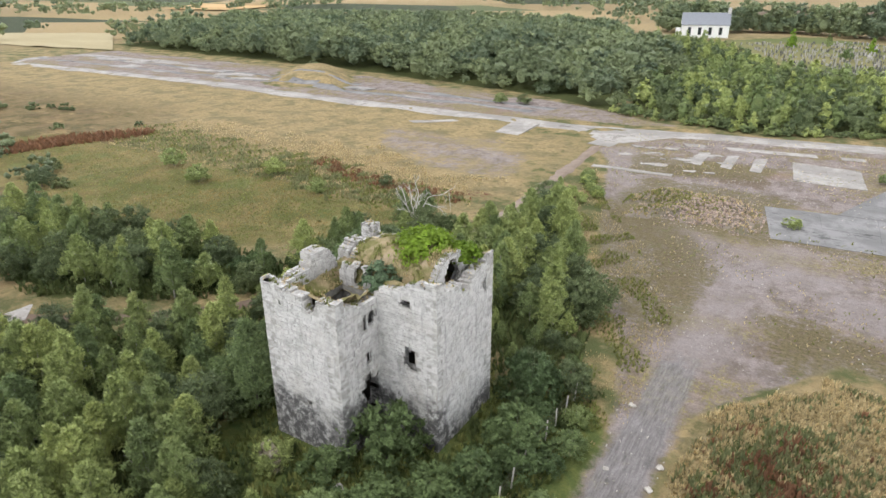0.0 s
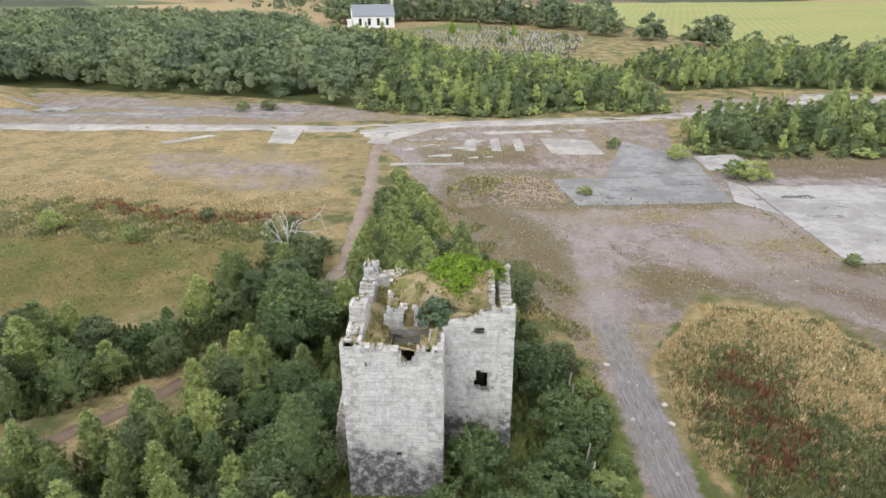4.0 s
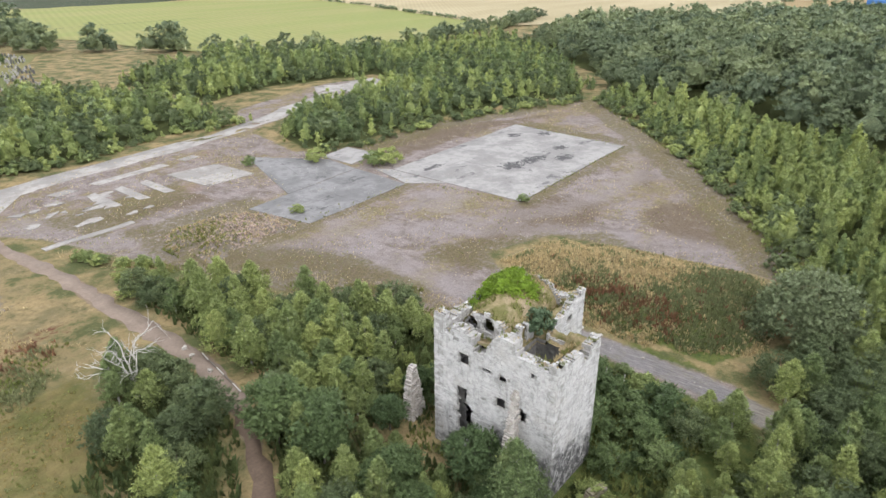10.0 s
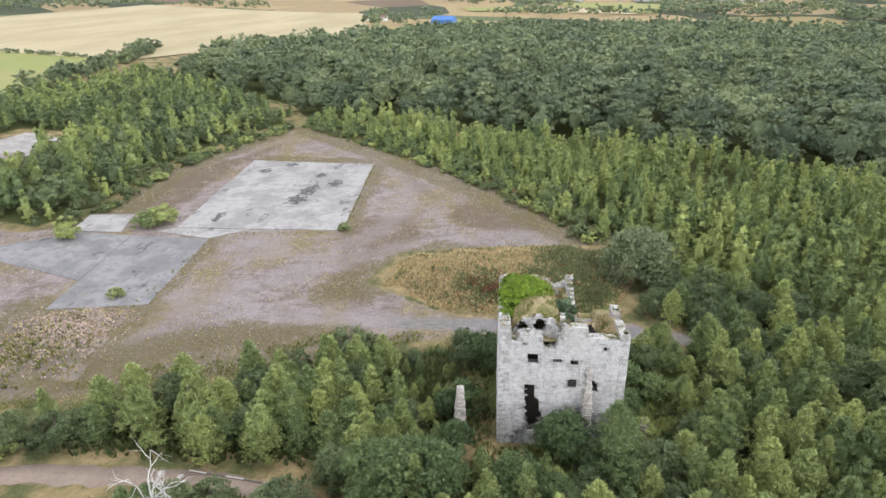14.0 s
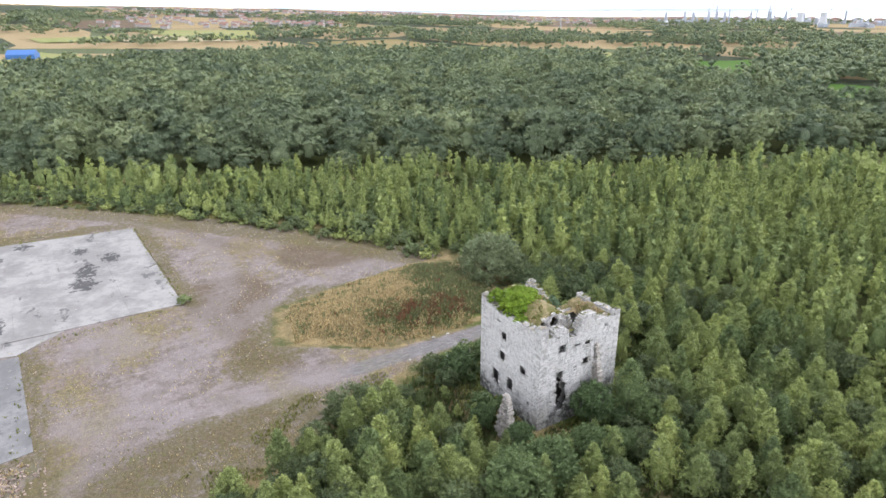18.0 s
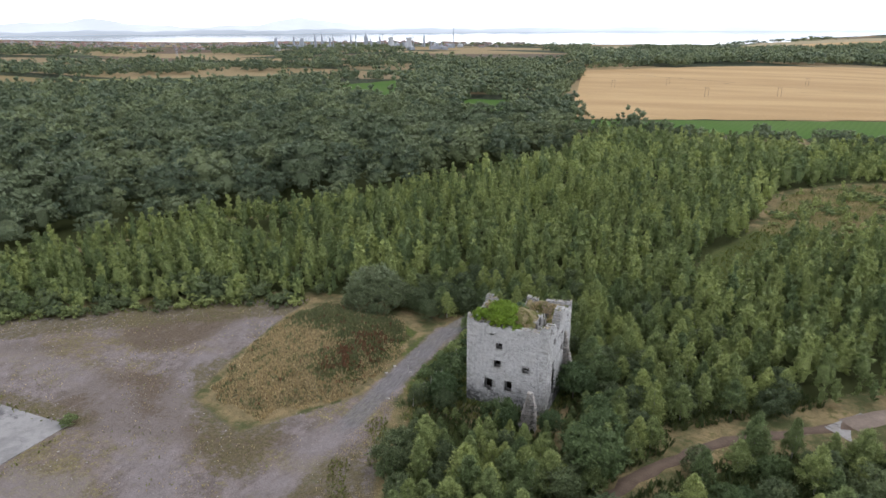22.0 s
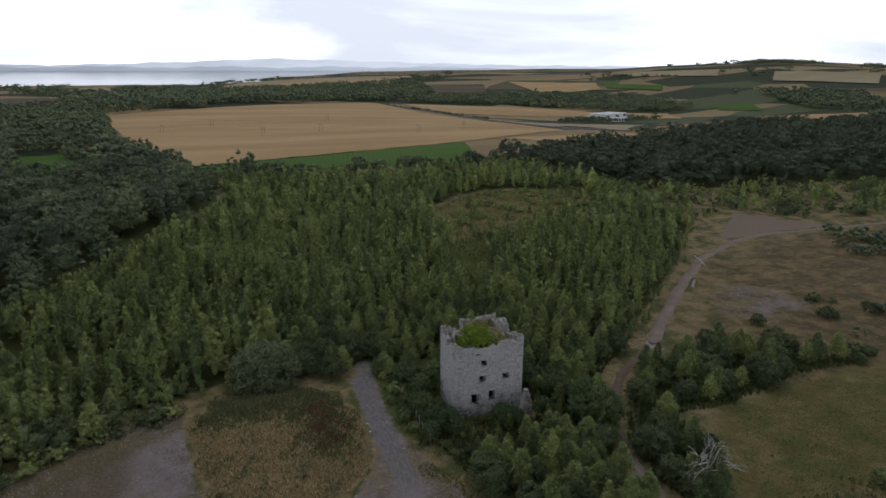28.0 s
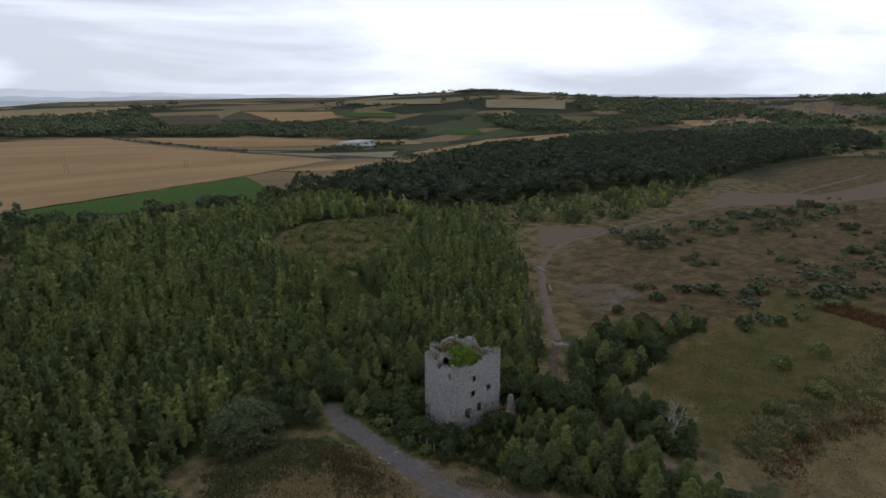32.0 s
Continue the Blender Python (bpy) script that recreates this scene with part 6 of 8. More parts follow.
forest("sallow_wood", x, y, "bush", 5.6, 2.6, M_SALLOW, "scrubby wood of sallow and birch along the yard", 16, 12, 0.75, 95, 0.4, 0.42, WOOD_E, 7.0, 0.0)
x, y = scatter(WOOD_SW, 10.4, 9, ragged=5.0)
forest("plantation_wood", x, y, "round", 10.0, 6.2, M_PINE, "dark mixed plantation on the far slope", 14, 9, 1.6, 96, 0.3, 0.5, WOOD_SW, 14.0, 0.0)
x, y = scatter([(-152, -62), (-178, -74), (-198, -48), (-240, -46), (-285, -58), (-330, -70), (-430, -84), (-300, -94), (-240, -106), (-170, -126)], 4.2, 88, lambda a, b: noise_mask(a, b, 0.05) < -0.15, ragged=3.0)
pick = np.random.default_rng(89).uniform(0, 1, len(x)) < 0.5
forest("birch_wood", x[pick], y[pick], "ovate", 4.6, 1.8, M_BIRCH, "low young birches before the plantation", 10, 8, 0.8, 102, 0.4, 0.45, lobe=0.0)
forest("scrub", x[~pick], y[~pick], "bush", 3.0, 2.0, M_SALLOW, "sallow scrub before the plantation", 10, 8, 0.8, 113, 0.4, 0.45, lobe=0.0)
ribbon("path", PATH_W[7:], 1.3, M_DIRT, "pinkish dirt path winding across the heath", "path", 0.05, 3.0, 0.45)
ribbon("path", PATH_W[4:8], 0.85, M_MUD, "brown trodden path between the trees", "path", 0.05, 1.5, 0.35)
ribbon("path", PATH_W[:5], 1.15, M_DIRT, "trodden dirt path beside the birch strip", "path", 0.04, 1.5, 0.45)
# scrub and rough grass in the clearing
x, y = scatter(CLEARING, 3.6, 10, lambda a, b: noise_mask(a, b, 0.05) + 0.5 * noise_mask(a, b, 0.17) < 0.05, jit=1.2)
forest("scrub", x, y, "bush", 1.2, 1.3, M_BIRCH, "scattered low bushes in the clearing", 12, 8, 0.3, 97, 0.55, 0.4)
x, y = scatter(CLEARING, 5.0, 103, lambda a, b: noise_mask(a, b, 0.07) < -0.1, jit=1.2)
forest("birch_wood", x, y, "ovate", 2.6, 1.1, M_BIRCH, "scattered birch saplings in the clearing", 10, 8, 0.3, 104, 0.5, 0.4)
x, y = scatter(CLEARING, 1.1, 105, jit=1.0)
k = noise_mask(x, y, 0.06) + 0.6 * noise_mask(x, y, 0.19)
gx, gy = scatter([(-43, -22), (-53, -22), (-68, -64), (-58, -66)], 1.0, 110, jit=1.0)
tufts("grass", gx, gy, 0.5, M_WEED, "rank grass in the glade", 111, blades=4)
tufts("grass", x[k < 0.15], y[k < 0.15], 0.32, M_WEED, "rank green grass in the clearing", 106, blades=4)
tufts("dry_grass", x[k >= 0.15], y[k >= 0.15], 0.3, M_STRAW, "straw-coloured grass in the clearing", 107, blades=4)

# grasses
rng = np.random.default_rng(21)
x, y = scatter(MOUND, 0.29, 11, jit=1.0, ragged=0.9)
GREEN_M = [(-1, 45), (-3, 37), (-3, 24), (4, 21), (18, 21), (21, 30), (14, 33), (9, 32.5), (5.0, 36), (4.5, 44)]
RED_M = [(-1, 45), (-3, 36), (-2.5, 29), (4, 28), (5.0, 35), (4.4, 43)]
c = ease(inside(GREEN_M, x, y), -3.0, 3.5) + 0.4 * noise_mask(x, y, 0.22) + rng.normal(0, 0.38, len(x))
k = ease(inside(RED_M, x, y), -2.5, 2.5) * 0.5 + 0.3 * noise_mask(x + 20, y, 0.3) + rng.normal(0, 0.22, len(x))
lush_m, red_m = c > 0.55, k > 0.52
tufts("dry_grass", x[~lush_m], y[~lush_m], 0.30, M_STRAW, "long straw-coloured grass on the mound", 1)
tufts("weeds", x[lush_m & ~red_m], y[lush_m & ~red_m], 0.36, M_HERB, "tall dark green weeds on the mound", 2, tall=1.2)
tufts("dock", x[lush_m & red_m], y[lush_m & red_m], 0.36, M_DOCK, "rust-red dock seed heads on the mound", 3, tall=1.3)
# weedy margins of the yard, the tower's undergrowth and the wood edges
EDGE = [(-36, 112), (-29, 97), (-18, 79), (-9, 60), (-8.8, 42), (-12, 34), (-11.5, 22), (-15, 24), (-15.5, 44), (-22, 67), (-31, 88), (-37, 108)]
x, y = scatter(EDGE, 0.42, 12, lambda a, b: (noise_mask(a, b, 0.16) < 0.2) | (inside(EDGE, a, b) < 0.8))
tufts("weeds", x, y, 0.26, M_WEED, "low green weeds along the edge of the yard", 4)
x, y = scatter(EDGE, 0.5, 13, lambda a, b: noise_mask(a + 50, b, 0.16) < 0.1)
tufts("dry_grass", x, y, 0.13, M_STRAW, "dry grass along the edge of the yard", 5)
UNDER = [(-33, 20), (-11.5, 20), (-11.5, 45), (-16, 46), (-33, 42)]


def off_tower(a, b):
    return ((a > TX0 - 0.5) & (a < TX1 + 0.4) & (b > TY1 - 0.4) & (b < TY2 + 0.5)) | ((a > TX0 - 0.5) & (a < TXW + 0.4) & (b > TY0 - 0.4) & (b < TY2))


x, y = scatter(UNDER, 0.55, 14, off_tower)
k = noise_mask(x, y, 0.3) + np.random.default_rng(5).normal(0, 0.3, len(x))
tufts("weeds", x[k > -0.1], y[k > -0.1], 0.42, M_WEED, "rank yellow-green weeds round the tower", 6)
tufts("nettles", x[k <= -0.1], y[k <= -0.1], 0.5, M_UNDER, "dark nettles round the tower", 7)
WOODEDGE = [(22, 19), (33, 23.5), (58, 39), (90, 66), (122, 104), (118, 102), (86, 69), (56, 43), (32, 28), (22, 23)]
x, y = scatter(WOODEDGE, 0.7, 15, lambda a, b: noise_mask(a, b, 0.2) < -0.3)
tufts("weeds", x, y, 0.36, M_WEED, "green weeds and grass at the foot of the birch wood", 8)
x, y = scatter([(24, 125), (37, 120), (68, 123), (106, 115), (121, 106), (118, 102), (66, 119), (36, 117)], 0.9, 16, lambda a, b: noise_mask(a, b, 0.15) < -0.1)
tufts("weeds", x, y, 0.3, M_WEED, "green weeds and dry grass along the yard's far edge", 9)
# rough pasture west of the path: straw on the bank, dock along it, green below
PASTURE = [(-43, 90), (-46, 74), (-52, 54), (-60, 48), (-106, 42), (-150, 60), (-140, 106), (-82, 106), (-61, 97), (-44, 97)]
x, y = scatter(PASTURE, 0.47, 17, jit=1.0, skip=lambda a, b: inside(PASTURE, a, b) < 7 * (0.6 + 0.7 * noise_mask(a, b, 0.1) + 0.5 * noise_mask(a, b, 0.33)))
rng = np.random.default_rng(41)
keep = (x > -92) | (rng.uniform(0, 1, len(x)) < 0.4)
x, y = x[keep], y[keep]
SLOPE = [(-150, 98), (-76, 90), (-61, 86), (-45, 86), (-45, 74), (-61, 72), (-76, 74), (-150, 80)]
g = ease(inside(SLOPE, x, y), -4, 4) + 0.45 * noise_mask(x, y, 0.16) + 0.3 * noise_mask(x, y, 0.43) + rng.normal(0, 0.12, len(x))
d = ease(inside([(-84, 92), (-62, 85), (-52, 86), (-44, 86), (-44, 81), (-52, 81), (-62, 80), (-84, 86)], x, y), -2, 1.5) * 0.8 + rng.normal(0, 0.14, len(x)) + 0.4 * noise_mask(x, y, 0.25)
is_dock, is_green = d > 0.85, (g > 0.75) & (d <= 0.85)
is_herb = is_green & (noise_mask(x + 9, y, 0.19) > 0.0)
is_green &= ~is_herb
ley = ~(is_dock | is_green | is_herb) & (y < 76)
tone = noise_mask(x, y, 0.11) * 0.6 + 0.5 * noise_mask(x + 7, y, 0.31) + rng.normal(0, 0.25, len(x))
is_straw = ~(is_dock | is_green | is_herb | ley)
for nm, sel, size, m, lab, sd in (("dock", is_dock, 0.5, M_DOCK, "rust-red dock on the grassy bank", 10), ("grass", is_green, 0.36, M_WEED, "green tussocky grass west of the path", 11),
                                  ("weeds", is_herb, 0.46, M_HERB, "dark green weeds and brambles below the bank", 12), ("dry_grass", is_straw, 0.24, M_STRAW, "tussocky straw-coloured grass west of the path", 14),
                                  ("grass", ley & (tone > 0.15), 0.25, M_WEED, "olive tussocks of the lower pasture", 108), ("dry_grass", ley & (tone < -0.2), 0.22, M_OCHRE, "ochre grass of the lower pasture", 109), ("weeds", ley & (abs(tone) < 0.1), 0.24, M_HERB, "grey-green weeds in the lower pasture", 112)):
    tufts(nm, x[sel], y[sel], size, m, lab, sd, blades=4, tall=0.5 if sd > 100 else 0.9)
x, y = scatter([(-152, 60), (-147, 74), (-137, 90), (-133, 88), (-138, 70), (-140, 60)], 0.8, 19)
tufts("dock", x, y, 0.8, M_DOCK, "dark red dock on the far bank", 13)
# weeds in the joints of the slabs
jx, jy = [], []
rng = np.random.default_rng(8)
for a, b, m in (((27, 68.3), (74.5, 70.8), 150), ((74.6, 71), (77, 103), 90), ((-6, 91.6), (22, 91.6), 40), ((26, 68.2), (24, 90), 40)):
    t = rng.uniform(0, 1, m)
    jx.append(a[0] + (b[0] - a[0]) * t + rng.normal(0, 0.8, m) * rng.uniform(0, 1, m))
    jy.append(a[1] + (b[1] - a[1]) * t + rng.normal(0, 0.8, m) * rng.uniform(0, 1, m))
tufts("weeds", np.concatenate(jx), np.concatenate(jy), 0.24, M_WEED, "yellow-green weeds in the slab joints", 14)
# grass on the wall heads of the tower
x, y = scatter([(TX0 + 1.4, TY0 + 1.2), (TXW - 1.2, TY0 + 1.2), (TXW - 1.2, TY1 + 1.2), (TX1 - 1.4, TY1 + 1.2), (TX1 - 1.4, TY2 - 1.4), (TX0 + 1.4, TY2 - 1.4)], 0.26, 20,
               lambda a, b: ((a > SHAFT[0]) & (a < SHAFT[1]) & (b > SHAFT[2]) & (b < SHAFT[3])))
zz = np.array([max(turf_floor((a - TX0 - 1.2) / (TX1 - TX0 - 2.4), (b - TY0 - 1.0) / (TY2 - TY0 - 2.0))[2],
                   vault(True)((a - VX0) / (VX1 - VX0), math.acos(max(-1, min(1, (VY - b) / (VR * 0.95)))) / math.pi)[2] if VX0 < a < VX1 and abs(b - VY) < VR * 0.94 else 0) for a, b in zip(x, y)])
k = noise_mask(x, y, 0.5)
bare = (noise_mask(x + 9, y, 0.35) > 0.22) | ((x < -24.5) & (abs(y - VY) < 2.0))
tufts("dry_grass", x[(k > -0.1) & ~bare], y[(k > -0.1) & ~bare], 0.2, M_STRAW, "dry grass on top of the ruined tower", 15, zs=zz[(k > -0.1) & ~bare] - 0.03)
tufts("weeds", x[k <= -0.1], y[k <= -0.1], 0.22, M_WEED, "green grass and weeds on top of the tower", 16, zs=zz[k <= -0.1] - 0.03)

wh = np.array(WALL_HEADS)
k = noise_mask(wh[:, 0] * 1.3, wh[:, 1], 0.6) + np.random.default_rng(9).normal(0, 0.35, len(wh))
tufts("dry_grass", wh[k > 0.5][:, 0], wh[k > 0.5][:, 1], 0.13, M_STRAW, "dry grass rooted on the broken wall heads", 17, zs=wh[k > 0.5][:, 2])
tufts("weeds", wh[k < -0.4][:, 0], wh[k < -0.4][:, 1], 0.17, M_WEED, "green weeds rooted on the broken wall heads", 18, zs=wh[k < -0.4][:, 2])

# fence east of the tower
fence = thing("fence", "leaning wire fence with grey posts in the undergrowth", "fence", (-13.4, 37, 0))
rng = np.random.default_rng(14)
ends = []
for i in range(9):
    py = 29.5 + i * 1.9
    lean = rng.uniform(-0.18, 0.18, 2)
    top = (rng.uniform(-0.1, 0.1) + lean[0], py - 37 + lean[1], 1.75)
    ends.append(top)
    part("post", mesh_arrays("post", *tube([(0, py - 37, -0.2), top], [0.075, 0.06], 6), M_DEAD), None, fence)
for f in (0.45, 0.7, 0.97):
    part("wire", mesh_arrays("wire", *tube([(p[0] * f, p[1], 1.75 * f) for p in ends], [0.012] * 9, 4), mat_plain("rusty_wire", (0.12, 0.10, 0.09), 0.6, 0.2, 2, 0, 0.6)), None, fence)
for x, y, s in ((-5.4, 38.5, 0.3), (-5.5, 36.0, 0.26), (-6.8, 30.2, 0.2), (-8.6, 36.5, 0.2), (-9.2, 44.6, 0.28), (-38.0, 71, 0.4), (-38.3, 69, 0.35), (-38.6, 64.8, 0.4), (-23.0, 25.0, 0.45), (-44.5, 69.8, 0.4)):
    rng = np.random.default_rng(int(abs(x * 10)))
    v, q = ball_arrays(rng, (0, 0, s * 0.3), (s, s * 0.8, s * 0.6), 3, 0.25)
    tagged(part("boulder", mesh_arrays("boulder", v, q, M_RUBBLE), None), "pale grey boulder beside the track", "boulder", "boulders").matrix_basis = pose(x, y, ground_z(x, y), 0, 0, x * 40)
# pale log edging beside the path and broken strips across it
log = thing("log_edging", "row of pale peeled logs edging the dirt path", "log", (-37.6, 64, 0))
for k in range(5):
    y0 = 59.2 + k * 1.9 + 0.12 * (k % 2)
    xa, xb = (-1.0 + 0.26 * k, -1.0 + 0.26 * (k + 1))
    part("log", mesh_arrays("log", *tube([(xa, y0 - 64, 0.12), (xb, y0 + 1.75 - 64, 0.14)], [0.075, 0.065], 8), M_BARK if k % 2 else M_DEAD), None, log)
for a, b in (((-120.2, -24.5), (-117.0, -15.5)), ((-104.5, -5.6), (-100.0, -1.0))):
    ribbon("kerb_strip", [a, b], 0.35, M_ROADC, "thin pale concrete strip across the path", "kerb", 0.09)
# brambles, sallows and young birches in the undergrowth south and east of the tower
rngu = random.Random(31)
for kind, x, y, s in (("darkbush", -17.2, 27.4, 1.15), ("darkbush", -14.6, 24.8, 1.25), ("greenbush", -12.6, 27.6, 1.0), ("sallow", -16.2, 21.6, 0.7), ("darkbush", -19.8, 24.6, 1.1), ("birch", -13.2, 21.2, 0.6),
                      ("greenbush", -21.8, 22.4, 1.1), ("darkbush", -24.6, 25.6, 0.9), ("greenbush", -28.8, 24.8, 0.9), ("darkbush", -13.6, 32.6, 0.9), ("greenbush", -12.2, 40.2, 0.7), ("darkbush", -15.0, 38.6, 0.8),
                      ("darkbush", -12.0, 34.2, 0.6), ("birch", -10.8, 19.4, 0.55), ("sallow", -17.8, 43.6, 0.6), ("greenbush", -10.9, 30.6, 0.6)):
    plant(kind, x, y, s, rngu, rngu.uniform(0.8, 1.1))
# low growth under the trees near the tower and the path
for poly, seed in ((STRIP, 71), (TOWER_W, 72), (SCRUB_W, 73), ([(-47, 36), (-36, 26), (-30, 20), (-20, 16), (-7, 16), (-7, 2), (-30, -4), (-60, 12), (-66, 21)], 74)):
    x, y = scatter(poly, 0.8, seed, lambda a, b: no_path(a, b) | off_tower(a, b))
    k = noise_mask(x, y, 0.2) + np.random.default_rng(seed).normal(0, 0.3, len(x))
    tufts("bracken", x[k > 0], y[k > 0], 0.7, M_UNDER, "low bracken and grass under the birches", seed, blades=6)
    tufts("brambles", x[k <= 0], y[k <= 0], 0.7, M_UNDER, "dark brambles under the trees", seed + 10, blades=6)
# thin weeds, loose brick and stone over the yard, in drifts
x, y = scatter(YARD, 0.8, 81, lambda a, b: (noise_mask(a, b, 0.06) + noise_mask(a, b, 0.23) * 0.8 < 0.15) | (inside(MOUND, a, b) > -1) | (along(TRACK, a, b) < 2.5)
               | ((a > 26) & (a < 77.5) & (b > 68) & (b < 104)) | (inside([(-6, 90), (22, 91.5), (23, 117), (13, 133), (4, 106), (-7, 104)], a, b) > 0))
k = np.random.default_rng(82).uniform(0, 1, len(x))
tufts("weeds", x[k < 0.3], y[k < 0.3], 0.16, M_WEED, "thin low weeds in the gravel", 83)
tufts("dry_grass", x[k > 0.55], y[k > 0.55], 0.15, M_STRAW, "thin dry grass in the gravel", 84)
x, y = scatter(YARD, 0.95, 85, lambda a, b: (noise_mask(a + 30, b, 0.08) + noise_mask(a, b, 0.3) * 0.7 < 0.25) | (inside(MOUND, a, b) > -0.5))
rng = np.random.default_rng(86)
gp = []
for a, b in zip(x, y):
    vv, qq = STONES[rng.integers(0, 10)]
    m = np.array(Euler(rng.uniform(0, 3, 3)).to_matrix())
    gp.append(((vv - 0.5) * rng.uniform(0.06, 0.26) * (1, 0.6, 0.5) @ m + (a, b, 0.03), qq[[0, 1, 3, 5, 7]]))
v, q = join_arrays(gp)
tagged(new("loose_stones", mesh_arrays("loose_stones", v, q, M_RUBBLE)), "loose stones and broken brick on the gravel", "rubble", kind="stuff")
# low dark scrub over the heath to the west
x, y = scatter([(-115, 20), (-100, 44), (-150, 100), (-330, 100), (-360, 0), (-280, -20), (-170, -26)], 5.2, 87, lambda a, b: (noise_mask(a, b, 0.03) + 0.7 * noise_mask(a, b, 0.11) < 0.72) | (along(PATH_W, a, b) < 5), jit=0.9)
forest("scrub", x, y, "bush", 1.7, 1.7, M_SALLOW, "low scattered scrub on the heath", 16, 6, 0.5, 99, 0.45, 0.4)
# shrubs at the foot of the woods round the yard
for poly, seed in ((WOODEDGE, 111), ([(24, 127), (37, 121.5), (68, 124), (106, 116.5), (123, 106), (119, 103), (66, 119.5), (36, 118), (23, 123)], 112), ([(-52, 166), (-24, 156), (9, 162), (32, 160), (32, 166), (9, 169), (-24, 162), (-52, 172)], 113)):
    x, y = scatter(poly, 2.3, seed, lambda a, b: noise_mask(a, b, 0.12) < -0.35, jit=0.7)
    pick = np.random.default_rng(seed).uniform(0, 1, len(x)) < 0.5
    forest("scrub", x[pick], y[pick], "bush", 1.5, 1.2, M_BIRCH, "low green shrubs along the wood edge", 18, 8, 0.34, seed, 0.45, 0.4)
    forest("scrub", x[~pick], y[~pick], "bush", 1.7, 1.3, M_SALLOW, "low grey-green shrubs along the wood edge", 18, 8, 0.34, seed + 5, 0.45, 0.4)
# bramble and shrub thicket between the tower and the track
rngt = random.Random(77)
THICKET = [(-31, 16), (-9.8, 13), (-10.2, 34), (-12, 45), (-17, 45), (-17.6, 31), (-22, 25.8), (-31, 25)]
for a, b in zip(*scatter(THICKET, 2.9, 121, lambda p, q: off_tower(p, q) | (along(TRACK, p, q) < 2.6) | ((q > 21) & (noise_mask(p, q, 0.22) < 0.05)), jit=0.6)):
    tall = b < 20
    plant(rngt.choice(("birch", "sallow", "birch") if tall else ("darkbush", "greenbush", "greenbush", "sallow")), a, b, rngt.uniform(0.55, 0.8) if tall else rngt.uniform(0.25, 0.55), rngt, rngt.uniform(0.75, 1.0))
x, y = scatter([(22, 13), (33, 17), (59, 32), (92, 59), (128, 97), (123, 103), (88, 67), (56, 40), (31, 25), (22, 19.5)], 2.3, 131, no_path, jit=0.7)
pick = np.random.default_rng(132).uniform(0, 1, len(x)) < 0.5
forest("scrub", x[pick], y[pick], "bush", 2.8, 1.7, M_SALLOW, "sallow bushes along the front of the birch wood", 15, 13, 0.45, 133, 0.45, 0.38, lobe=0.0)
forest("birch_wood", x[~pick], y[~pick], "ovate", 3.6, 1.4, M_BIRCH, "young birches along the front of the wood", 14, 13, 0.45, 134, 0.45, 0.4, lobe=0.0)


# ---- far country ----
M_WHEAT = mat_field("ripe_wheat", (0.56, 0.385, 0.195), (0.45, 0.30, 0.145), 0.12, 0.5)
M_PASTURE = mat_field("pasture", (0.150, 0.200, 0.068), (0.185, 0.212, 0.082), 0.05, 1.0)
M_PALE = mat_field("mown_pasture", (0.24, 0.26, 0.09), (0.28, 0.27, 0.11), 0.06, 0.3)
M_STUBBLE = mat_field("stubble", (0.42, 0.355, 0.22), (0.35, 0.295, 0.175), 0.08, 0.8)
M_OLIVE = mat_field("rough_olive_pasture", (0.20, 0.175, 0.07), (0.26, 0.20, 0.095), 0.0)
M_MOOR = mat_field("brown_plough", (0.125, 0.10, 0.07), (0.175, 0.135, 0.09), 0.05, 0.4)
M_LAWN = mat_field("green_field", (0.075, 0.15, 0.028), (0.095, 0.165, 0.035), 0.1, 0.2)
